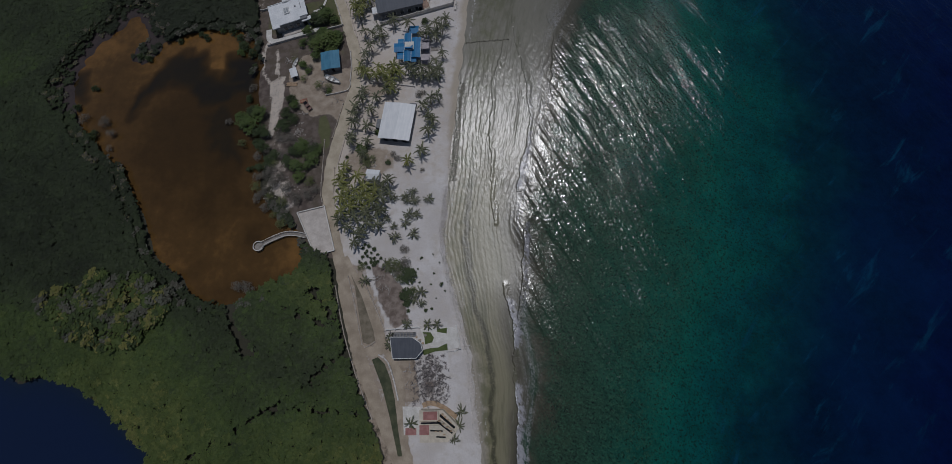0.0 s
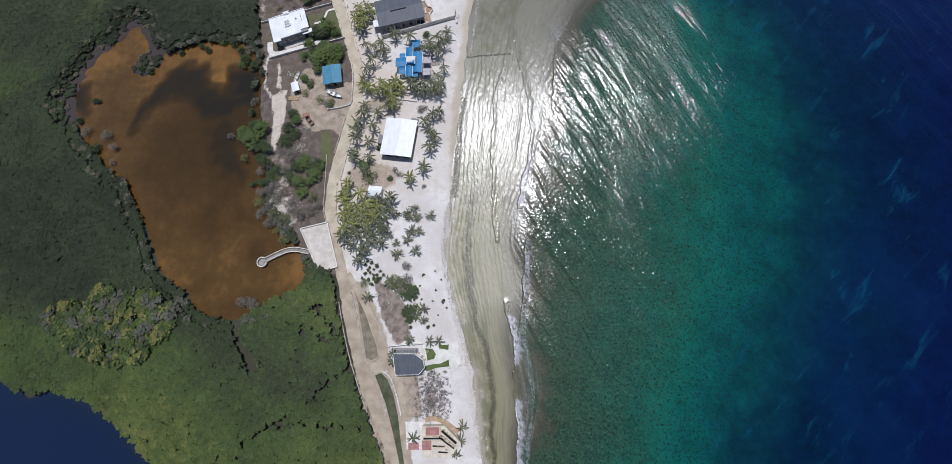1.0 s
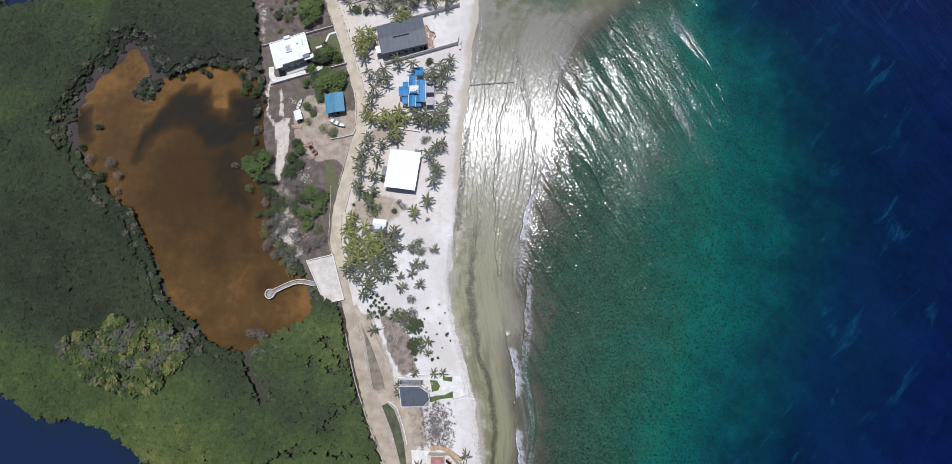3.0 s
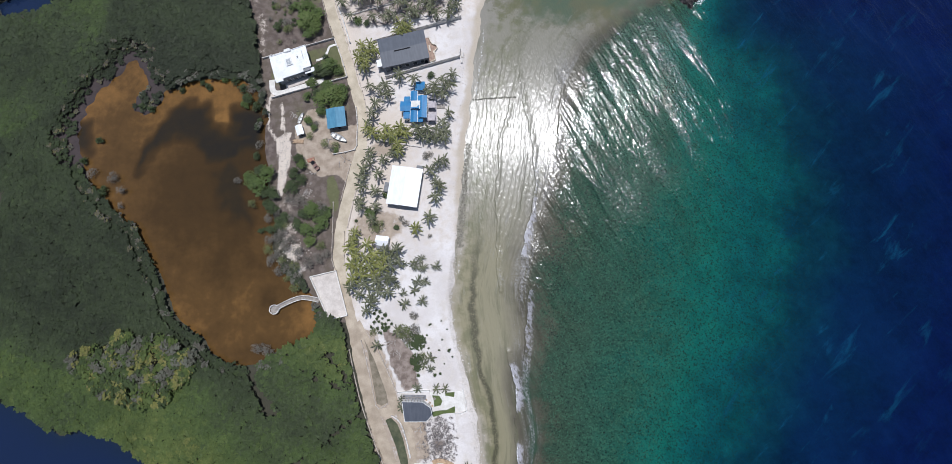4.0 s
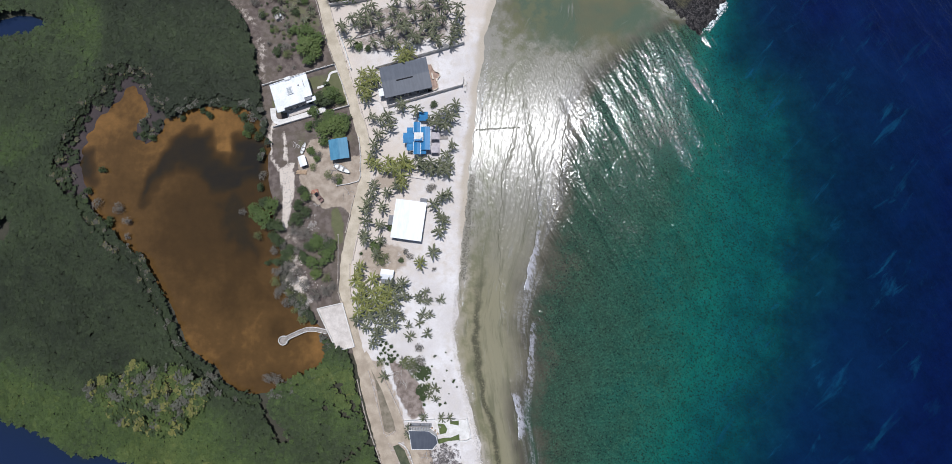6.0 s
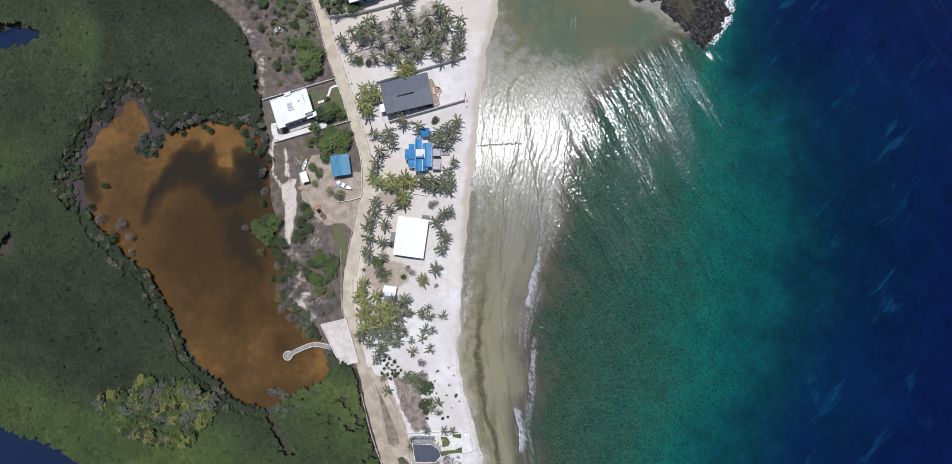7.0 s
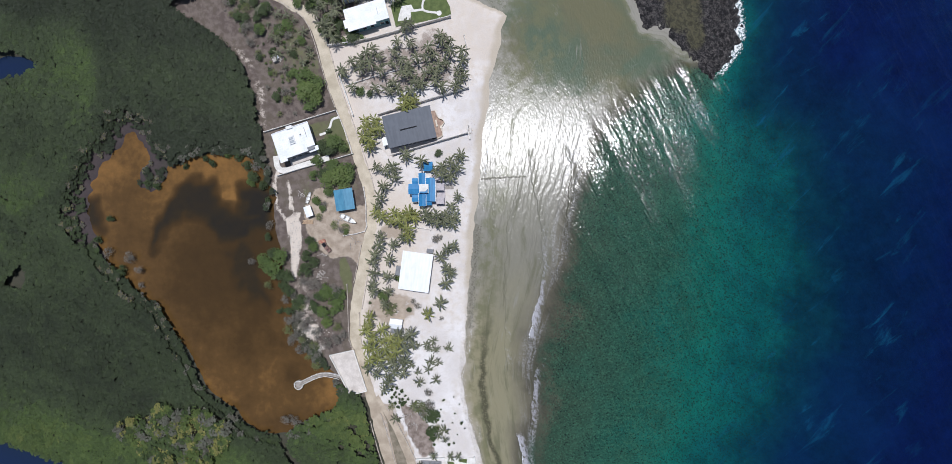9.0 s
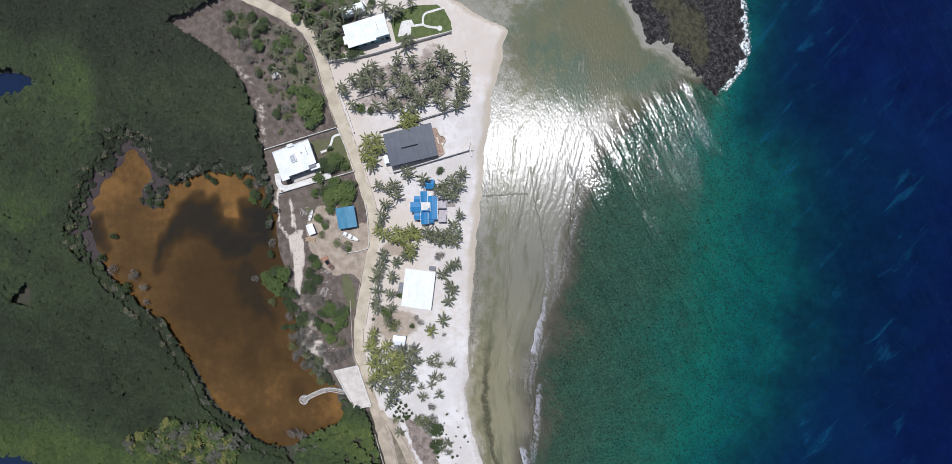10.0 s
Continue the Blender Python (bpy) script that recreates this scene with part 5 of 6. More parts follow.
palms([(-61.3, 27.5), (-56.3, 28.6), (-58.8, 23.8), (-53.3, 22.4), (-49.6, 24.8), (-46.4, 23.5), (-52.5, 20), (-55, 16.5), (-45.9, 29.5), (-50.8, 28.4)], "tall", "palms south of the clump")
palms([(-36.5, 36.6), (-32.2, 37.7), (-34.8, 34), (-31.7, 33.9), (-40.9, 34.9), (-27.6, 34.4), (-35.6, 28.5), (-31, 28.9), (-35.4, 24.1), (-31.9, 21.1), (-38.9, 19.2), (-41.4, 23.5), (-43.7, 26.7), (-41.8, 6.6), (-43.6, 9),
       (-28.9, -1.9), (-29, -6.6), (-31.5, -5), (-41.5, -17.6), (-41.6, -20.6), (-50.5, 3.2)], "young", "young palms on the sand", 0.25)
palms([(-28.7, 54.4), (-22.5, 78.8), (-25.6, 77.4), (-27.8, 74.3), (-24.9, 67.5), (-27.0, 62.9), (-26.2, 70)], "tall", "palms facing the sea")
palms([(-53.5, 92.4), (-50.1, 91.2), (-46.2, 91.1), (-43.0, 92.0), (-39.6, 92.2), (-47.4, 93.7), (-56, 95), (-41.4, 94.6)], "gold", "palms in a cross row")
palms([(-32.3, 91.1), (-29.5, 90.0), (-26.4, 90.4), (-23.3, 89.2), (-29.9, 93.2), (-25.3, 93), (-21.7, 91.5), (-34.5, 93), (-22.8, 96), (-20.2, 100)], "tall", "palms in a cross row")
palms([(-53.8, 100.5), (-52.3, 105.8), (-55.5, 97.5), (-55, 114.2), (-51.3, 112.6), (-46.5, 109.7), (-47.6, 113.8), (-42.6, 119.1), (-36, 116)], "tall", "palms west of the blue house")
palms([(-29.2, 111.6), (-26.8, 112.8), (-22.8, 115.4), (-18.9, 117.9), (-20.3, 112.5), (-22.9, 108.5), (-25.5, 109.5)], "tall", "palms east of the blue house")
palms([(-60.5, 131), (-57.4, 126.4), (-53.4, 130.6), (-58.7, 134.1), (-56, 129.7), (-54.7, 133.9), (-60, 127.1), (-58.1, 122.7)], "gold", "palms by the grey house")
palms([(-35, -13.5), (-27.7, -14.0), (-24.1, -14.0)], "young", "palms by the slate-roofed house", 0.1)
palms([(-69.2, 157.2), (-64.4, 159.4), (-60.8, 160.4), (-56.1, 159.1), (-54.2, 164.8), (-52.1, 161.7), (-57.9, 162.6), (-60, 156.9), (-51.7, 155.5), (-54.9, 148.5), (-67.9, 154.8), (-65.4, 148.9)], "tall", "palms in the northern grove")
palms([(-44.7, 167.7), (-38.3, 166.3), (-45.6, 163.2), (-43, 159.7), (-46.9, 158.7), (-40.5, 157.3), (-36.5, 161), (-39.2, 153.8), (-36.7, 150.1), (-47.1, 150.6), (-44.5, 148.1), (-48.4, 147.1), (-39.3, 146.8), (-42.3, 153.9)],
      "tall", "palms in the northern grove")
palms([(-31.3, 163.6), (-28.8, 161.2), (-32.6, 160.3), (-26.1, 168.9), (-25.3, 166.7), (-21.5, 166.4), (-22.3, 162.4), (-23.7, 157.5), (-17.2, 161.6), (-15.9, 158.2), (-18.6, 153.8), (-16, 152.5), (-30.1, 155.6), (-27.6, 153.2),
       (-32.8, 153.4), (-34.1, 148.9), (-28.9, 149.8), (-25.1, 147.2), (-20, 146.9), (-18.6, 150.3), (-26.3, 156.5)], "tall", "palms in the northern grove")
palms([(-42.6, 138.9), (-39.1, 140.1), (-38, 142.5), (-41.2, 142.6)], "gold", "palms in the northern grove")
palms([(-74.3, 176.8), (-75.6, 172.3), (-71.7, 169.9), (-73.5, 174.5), (-70.3, 185), (-61, 187.5), (-55.8, 188.8), (-49.3, 189), (-45, 186.8), (-42.8, 188.2), (-37.6, 190.5), (-41, 174.2), (-37.7, 174.6), (-76.9, 176), (-72.9, 180.1),
       (-70.6, 181.6), (-64, 191), (-79.5, 181.4), (-78, 186.9), (-75.5, 184.6), (-70.3, 190), (-82, 189), (-86, 193), (-78.5, 195), (-66, 188)], "tall", "palms round the north house")
palms([(-90.9, 181.7), (-84.3, 168.6), (-87.6, 162.8), (-84.3, 164.5), (-98.2, 172.2), (-98.2, 167.1), (-94.2, 182), (-89.1, 150.5), (-99, 184), (-102.2, 180), (-96.9, 175.1), (-90, 171), (-106, 186), (-93, 167), (-101, 174), (-87, 176), (-112, 190), (-95, 160)], "young", "palms on the northern plot", 0.3)


# ---- buildings ----
def window(parent, x, y, z, w, h, side):
    """A window on a wall: frame, sill and pane. side: the wall's outward axis."""
    def sl(a, b, lo, hi):
        if side in ("s", "n"):
            d = -1 if side == "s" else 1
            return box(x - a, x + b, y + min(d * lo, d * hi), y + max(d * lo, d * hi), z, z + h)
        d = -1 if side == "w" else 1
        return box(x + min(d * lo, d * hi), x + max(d * lo, d * hi), y - a, y + b, z, z + h)

    fr = part("window", sl(w / 2, w / 2, -0.02, 0.06), WHITE_PAINT, parent)
    part("pane", sl(w / 2 - 0.1, w / 2 - 0.1, 0.0, 0.075), GLASS, fr)
    return fr


def door(parent, x, y, w, h, side, mat=DARK):
    d = -1 if side in ("s", "w") else 1
    if side in ("s", "n"):
        bm = box(x - w / 2, x + w / 2, y + min(0, d * 0.07), y + max(0, d * 0.07), 0, h)
    else:
        bm = box(x + min(0, d * 0.07), x + max(0, d * 0.07), y - w / 2, y + w / 2, 0, h)
    return part("door", bm, mat, parent)


# white flat-roofed house
h = thing("white_house", -90.9, 126.2, 16.7, "white flat-roofed villa with a skylight on its roof", "house")
part("wall", box(-7.8, 7.6, -5.4, 6.0, 0, 3.9, bevel=0.03), GREY_WALL, h)
part("roof", slab([(-8.6, -6.6), (-5.2, -6.6), (-5.2, -5.5), (4.6, -5.5), (4.6, -4.0), (8.4, -4.0), (8.4, 6.7), (-8.6, 6.7)], 3.9, 4.25), WHITE_ROOF, h, "white painted flat roof")
p = part("parapet", slab([(-8.6, 6.45), (8.4, 6.45), (8.4, 6.7), (-8.6, 6.7)], 4.25, 4.5), WHITE_ROOF, h)
part("parapet", slab([(-8.6, -6.6), (-8.35, -6.6), (-8.35, 6.45), (-8.6, 6.45)], 4.25, 4.5), WHITE_ROOF, h)
part("lower_roof", box(4.7, 9.2, -6.2, -4.1, 3.1, 3.35), WHITE_ROOF, h)
sk = part("skylight", box(-1.9, 0.7, -0.6, 2.9, 4.25, 4.75, bevel=0.05), WHITE_PAINT, h, "square rooftop skylight")
for i in range(2):
    for j in range(2):
        part("pane", box(-1.6 + i * 1.05, -0.7 + i * 1.05, -0.2 + j * 1.4, 1.0 + j * 1.4, 4.75, 4.8), PALE_GLASS, sk)
part("tank", box(-1.4, 1.4, 6.0, 7.4, 3.6, 4.9, bevel=0.08), WHITE_PAINT, h, "rooftop tank at the back edge")
part("roof_hatch", box(3.4, 4.0, 2.0, 2.5, 4.25, 4.6), GREY_WALL, h)
part("roof_rail", box(6.0, 6.12, 0.5, 4.6, 4.25, 4.45), GREY_WALL, h)
for x in (-3.5, -0.5, 2.5):
    window(h, x, -5.4, 1.0, 1.8, 1.5, "s")
door(h, 5.6, -5.4, 1.6, 2.1, "s")
for y in (-2, 2.5):
    window(h, 7.6, y, 1.0, 1.6, 1.5, "e")
part("terrace", box(-6.5, 7.2, -7.8, -5.4, 0, 0.15), CONCRETE, h)
tagged(part("paved_drive", ribbon([(-102, 121.5), (-101.2, 116.2), (-97.5, 114.9), (-88, 117.2), (-77.5, 119.8)], 2.6, 0.1, 1.0, 0.1, 0.05), PALE_PAVING), "pale paved drive beside a house", "path", kind="structure")
tagged(part("garden_path", ribbon([(-81.5, 130), (-78.5, 131), (-76.6, 133.5), (-75.4, 136.5), (-72, 137.6)], 1.0, 0.1, 0.8, 0.05, 0.05), PALE_PAVING), "curved pale garden path over grass", "path", kind="structure")

# small blue-roofed house
h = thing("blue_roofed_hut", -70.3, 100.6, 7, "small hut with a faded blue sheet roof", "hut")
part("wall", box(-3.7, 3.6, -4.0, 4.0, 0, 2.6), GREY_WALL, h)
part("roof", gable(-4.2, 4.2, -4.6, 4.7, 2.7, 0.35, 0.1, "y"), FADED_BLUE, h, "faded blue sheet roof")
part("ridge_cap", box(-0.18, 0.18, -4.6, 4.7, 3.03, 3.1), FADED_BLUE, h)
door(h, 0.5, -4.0, 1.2, 2.0, "s")
window(h, -2.2, -4.0, 0.9, 1.1, 1.0, "s")
window(h, 3.6, 0.5, 0.9, 1.2, 1.0, "e")

# tin shed
h = thing("tin_shed", -87.0, 96.0, 18, "tiny shed with a pale tin roof", "shed")
part("wall", box(-1.3, 1.3, -2.0, 2.0, 0, 1.9), GREY_WALL, h)
part("roof", gable(-1.6, 1.6, -2.4, 2.4, 2.0, 0.3, 0.08, "y"), WHITE_SHEET, h, "pale tin roof")
door(h, 0, -2.0, 0.8, 1.8, "s")

# grey-roofed house
h = thing("grey_roofed_house", -39.9, 130.6, 10.8, "large house under a dark grey sheet roof", "house")
part("wall", box(-9.9, 9.6, -6.3, 6.2, 0, 4.4), GREY_WALL, h)
part("roof", gable(-10.7, 10.5, -7.0, 7.0, 4.5, 0.7, 0.15, "x"), GREY_SHEET, h, "dark grey sheet roof")
part("roof_slot", box(-4.2, 3.2, -0.95, -0.45, 5.08, 5.24), DARK, h, "narrow black slot along the roof")
for x in (-7, -3.5, 0, 3.5, 7):
    window(h, x, -6.3, 1.0, 1.8, 1.6, "s")
door(h, 8.6, -6.3, 1.3, 2.2, "s")
part("porch_roof", box(-13.2, -10.8, -5.0, -1.5, 2.9, 3.05), WHITE_ROOF, h)
for y in (-4.7, -1.8):
    part("post", box(-13.0, -12.8, y - 0.1, y + 0.1, 0, 2.9), WHITE_PAINT, h)
part("side_terrace", slab([(-14.5, -6), (-10, -6), (-10, -9), (-13, -9)], 0, 0.16), CONCRETE, h)
part("sea_terrace", slab([(9.6, -6.5), (12.6, -5.8), (12.9, -2.2), (14.6, -0.6), (13.9, 1.2), (12.6, 1.8), (11.7, 5.6), (9.6, 6)], 0, 0.3), BRICK, h, "terracotta paved terrace")
part("terrace_wall", ribbon([(9.8, -6.6), (12.7, -5.9), (13.0, -2.2), (14.7, -0.6), (14.0, 1.2), (12.7, 1.9), (11.8, 5.7)], 0.3, 0.3, 1.0, 0, 0.6), CREAM, h)
part("bench", box(11.0, 11.6, -1.5, 1.5, 0.3, 0.75), CREAM, h)
part("step", box(12.4, 13.4, -2.6, -1.4, 0.3, 0.5), CREAM, h)

# blue complex
h = thing("blue_roofed_villa", -36.5, 104.0, -1.5, "villa under several stepped blue sheet roofs", "villa")
part("wall", slab([(-4.6, -1.8), (-3, -1.8), (-3, -5.6), (4.2, -5.6), (4.2, 5.4), (-0.4, 5.4), (-0.4, 3.6), (-3, 3.6), (-3, 2), (-4.6, 2)], 0, 2.5), WHITE_WALL, h)
for x0, x1, y0, y1, z, rise, ax in ((-5.0, 0.2, -2.2, 2.3, 3.3, 0.5, "x"), (-3.5, -0.2, 2.0, 4.8, 2.8, 0.35, "x"), (-3.6, -0.2, -5.4, -1.9, 2.8, 0.35, "x"), (-0.6, 2.6, 1.8, 6.8, 3.7, 0.5, "y"),
                                    (2.3, 6.8, -5.4, 4.8, 3.3, 0.5, "y"), (-0.5, 2.7, -7.4, -1.8, 3.5, 0.5, "y"), (2.4, 5.0, -7.0, -5.1, 2.7, 0.3, "x")):
    part("roof", gable(x0, x1, y0, y1, z, rise, 0.12, ax), BLUE_SHEET, h, "bright blue sheet roof")
for x0, x1, y0, y1, z in ((2.3, 6.8, -5.4, 4.8, 3.3), (-0.6, 2.6, 1.8, 6.8, 3.7), (-0.5, 2.7, -7.4, -1.8, 3.5)):
    for x in (x0, x1):
        part("fascia", box(x - 0.09, x + 0.09, y0, y1, z - 0.16, z + 0.05), WHITE_PAINT, h)
part("roof_deck", box(-0.1, 3.9, -1.9, 2.0, 4.05, 4.3), PALE_PAVING, h, "pale square deck between the roofs")
part("stair_box", slab([(0.2, -1.8), (3.6, -1.8), (3.6, -0.2), (2.6, -1.2), (0.2, -1.2)], 4.3, 5.0), BLUE_SHEET, h)
part("terrace", box(4.3, 10.6, -6.6, 6.6, 0, 0.35), LILAC_SLAB, h)
for y0, y1 in ((-6.5, -3.4), (-0.6, 2.6), (3.6, 6.5)):
    part("terrace_roof", box(7.0, 10.4, y0, y1, 2.6, 2.75), LILAC_SLAB, h, "pale flat terrace cover")
    for y in (y0 + 0.15, y1 - 0.15):
        part("post", box(10.1, 10.3, y - 0.1, y + 0.1, 0.35, 2.6), WHITE_PAINT, h)
part("boardwalk", box(10.6, 14.2, 0.2, 2.0, 0, 0.3), TIMBER, h)
for y in (-4, -1, 3):
    window(h, 4.2, y, 0.9, 1.4, 1.6, "e")
for x in (-1.5, 1.5):
    window(h, x, -5.6, 0.9, 1.4, 1.6, "s")
h = thing("garden_pavilion", -32.9, 113.8, -1.5, "open pavilion with a square blue roof", "pavilion")
part("roof", gable(-2.1, 2.1, -2.0, 2.0, 2.4, 0.7, 0.1, "x"), BLUE_SHEET, h)
for x in (-1.8, 1.8):
    for y in (-1.7, 1.7):
        part("post", box(x - 0.08, x + 0.08, y - 0.08, y + 0.08, 0, 2.4), WHITE_PAINT, h)
part("floor", box(-2, 2, -1.9, 1.9, 0, 0.15), CONCRETE, h)

# white sheet-roofed hall
h = thing("white_roofed_hall", -39.6, 68.3, -9.3, "long hall under a plain white sheet roof", "hall")
part("wall", box(-6.1, 6.1, -7.7, 7.7, 0, 3.1), GREY_WALL, h)
part("roof", gable(-6.7, 6.7, -8.4, 8.4, 3.2, 0.45, 0.15, "y"), WHITE_SHEET, h, "plain white sheet roof")
part("ridge_cap", box(-0.2, 0.2, -8.4, 8.4, 3.62, 3.7), WHITE_SHEET, h)
for x in (-4, 0, 4):
    door(h, x, -7.7, 1.8, 2.4, "s")
part("water_tank", box(3.2, 6.2, 8.6, 10.4, 0, 1.1, bevel=0.08), GREY_WALL, h, "low grey block behind the hall")
part("side_store", box(-9.2, -6.9, -3.0, 1.2, 0, 1.6, bevel=0.05), GREY_WALL, h)

# small white shed among palms
h = thing("white_shed", -49.3, 45.4, -8, "small white gabled shed among palms", "shed")
part("wall", box(-2.4, 2.4, -1.7, 1.7, 0, 2.2), WHITE_WALL, h)
part("roof", gable(-2.8, 2.8, -2.1, 2.1, 2.3, 0.7, 0.1, "x"), WHITE_SHEET, h)
part("lean_to_roof", box(-2.2, 2.6, -4.2, -2.15, 1.9, 2.0), GREY_WALL, h, "grey lean-to roof")
for x in (-2, 2.4):
    part("post", box(x - 0.07, x + 0.07, -4.1, -3.96, 0, 1.9), TIMBER, h)
door(h, 0, -1.7, 0.9, 1.9, "s")

# slate-blue roofed house by the south garden
h = thing("slate_roofed_house", -34.6, -22.0, -1.5, "single-storey house with a slate-blue roof cut at its corners", "house")
oct_ = [(-5.9, 3.5), (2.1, 3.5), (5.4, 1.4), (6.1, -1.2), (3.9, -3.7), (-4.6, -3.9)]
part("wall", slab([(x * 0.93, y * 0.93) for x, y in oct_], 0, 3.0), WHITE_WALL, h)
part("roof", slab(oct_, 3.0, 3.2), NAVY_SHEET, h, "slate-blue sheet roof")
for i in range(6):
    (ax, ay), (bx, by) = oct_[i], oct_[(i + 1) % 6]
    part("fascia", ribbon([(ax, ay), ((ax + bx) / 2, (ay + by) / 2), (bx, by)], 0.18, 3.2, 2.0, 0, 0.08), WHITE_PAINT, h)
part("porch", box(-6.2, 3.0, 3.4, 5.2, 0, 0.2), GREY_WALL, h)
for k in range(8):
    part("rafter", box(-5.8 + k * 1.15, -5.6 + k * 1.15, 3.5, 5.0, 2.7, 2.85), TIMBER, h)
part("pergola_beam", box(-6.0, 2.6, 4.95, 5.1, 2.85, 3.0), TIMBER, h)
for x in (-5.9, -1.6, 2.4):
    part("post", box(x - 0.08, x + 0.08, 4.9, 5.06, 0.2, 2.85), TIMBER, h)
for x, y in ((3.2, 3.4), (4.6, 2.4), (5.6, 1.2)):
    part("planter", box(x - 0.3, x + 0.3, y - 0.3, y + 0.3, 0, 0.6), TAN_TIMBER, h)
for x in (-3, 1):
    window(h, x, -3.45, 0.9, 1.4, 1.4, "s")
tagged(part("patio", slab([(-30, -15.8), (-16.7, -15.4), (-15.6, -23.0), (-22, -23.6), (-28.6, -20.8)], 0, 0.1), PALE_PAVING), "white paved patio by the beach", "patio", kind="structure")
tagged(part("garden_lawn", slab([(-29, -17.0), (-26.2, -17.2), (-24.9, -19.2), (-25.6, -20.8), (-28.2, -21.4), (-28.4, -19.2)], 0.0, 0.16), LAWN), "rounded bright green lawn patch", "lawn", kind="structure")
tagged(part("garden_lawn", slab([(-29.4, -23.4), (-26.4, -22.8), (-23.4, -22.6), (-20, -21.2), (-19.9, -23.6), (-24.6, -24.0), (-28.6, -25.2)], 0.0, 0.16), LAWN), "curved bright green lawn strip", "lawn", kind="structure")
tagged(part("garden_lawn", slab([(-23.6, -16.1), (-20, -15.8), (-20.2, -17.8), (-23.8, -17.1)], 0.0, 0.16), LAWN), "small green lawn corner", "lawn", kind="structure")
for x, y in ((-30.2, -20.0), (-29.6, -22.1), (-28.0, -18.1)):
    u = thing("garden_table", x, y, 20, "small round dark garden table on a patio", "table")
    t_ = bmesh.new()
    bmesh.ops.create_cone(t_, cap_ends=True, segments=14, radius1=0.5, radius2=0.5, depth=0.06, matrix=Matrix.Translation((0, 0, 0.72)))
    part("tabletop", t_, TIMBER, u)
    t_ = bmesh.new()
    bmesh.ops.create_cone(t_, cap_ends=True, segments=8, radius1=0.2, radius2=0.05, depth=0.7, matrix=Matrix.Translation((0, 0, 0.42)))
    part("pedestal", t_, DARK, u)

# stepped cream house with red terraces
h = thing("stepped_cream_house", -24.0, -48.0, 0, "stepped cream house with red-tiled terraces", "house")
part("wall", slab([(-5.4, 5.0), (2.4, 4.8), (8.0, -0.6), (4.2, -4.8), (-5.2, -4.8)], 0, 2.8), CREAM, h)
part("lower_roof", slab([(-5.6, 5.2), (2.5, 5.0), (8.2, -0.6), (4.3, -5.0), (-5.4, -5.0)], 2.8, 2.95), CREAM, h)
part("red_terrace", box(-4.2, 0.8, 2.0, 4.9, 2.95, 3.15), RED_TILE, h, "red-tiled roof terrace")
part("red_terrace", box(-5.5, -2.2, -2.6, 0.4, 2.95, 3.15), RED_TILE, h, "red-tiled roof terrace")
for z, inset in ((3.0, 0.0), (3.4, 0.8), (3.8, 1.6)):
    part("roof_step", slab([(-1.8, 1.2 - inset * 0.4), (3.0, 1.2 - inset * 0.4), (7.0 - inset, -1.6), (4.0 - inset * 0.6, -4.2 + inset * 0.5), (-1.8, -4.2 + inset * 0.5)], 2.95, z + 0.25), CREAM, h)
for k, (x0, y0, x1, y1) in enumerate(((-5.4, 1.5, 2.2, 1.6), (2.2, 1.6, 6.6, -1.8), (-4.4, 5.0, 1.0, 5.0), (0.9, 4.9, 0.9, 1.9), (-1.9, 0.4, 2.6, 0.3))):
    part("balustrade", ribbon([(x0, y0), ((x0 + x1) / 2, (y0 + y1) / 2), (x1, y1)], 0.25, 2.95, 1.0, 0, 0.9), CREAM, h)
for k in range(4):
    part("stair_tread", box(2.0 + k * 0.9, 2.8 + k * 0.9, 3.2 - k * 0.9, 4.0 - k * 0.9, 2.95, 3.2), TAN_TIMBER, h)
# raised near-black ribbons paint the shade between the roof steps
for x0, y0, x1, y1 in ((1.6, 3.6, 6.6, -0.4), (0.6, 1.75, 5.8, -1.9), (-1.6, -1.0, 2.6, -1.2), (-4.8, 1.3, 1.8, 1.35), (0.4, -2.9, 3.6, -3.1)):
    part("step_shade_strip", ribbon([(x0, y0), ((x0 + x1) / 2, (y0 + y1) / 2), (x1, y1)], 0.42, 2.96, 1.0, 0, 1.3), DARK, h, "raised near-black strip painting the shade between steps")
for x, y in ((1.4, 1.9), (2.8, 1.0), (4.2, 0.0), (5.4, -1.2), (0.4, -1.2), (1.8, -1.3), (3.2, -2.2)):
    part("planter", box(x - 0.35, x + 0.35, y - 0.15, y + 0.15, 2.95, 4.6), TAN_TIMBER, h)
for x in (-4, -1):
    window(h, x, -4.8, 0.9, 1.6, 1.4, "s")
tagged(part("court_paving", slab([(-36.2, -42.2), (-29.6, -42.4), (-29.8, -51.0), (-35.6, -51.2)], 0, 0.14), PALE_PAVING), "white tiled court beside the stepped house", "paving", kind="structure")
tagged(part("plant_bed", slab([(-35, -49.2), (-31.2, -49.2), (-31.2, -51.4), (-35, -51.4)], 0, 0.3), RED_TILE), "red-tiled raised bed in a court", "planter", kind="structure")
tagged(part("beach_stair", ribbon([(-29, -42), (-26, -41.2), (-21.5, -42.8), (-17, -46)], 1.6, 0.05, 1.0, 0.1, 0.25), TAN_TIMBER), "pale timber walkway curving to the beach", "walkway", kind="structure")
palms([(-33.6, -47.8), (-16.2, -44.2), (-15.8, -49), (-18.6, -52.8)], "young", "palms by the stepped house", 0.1)

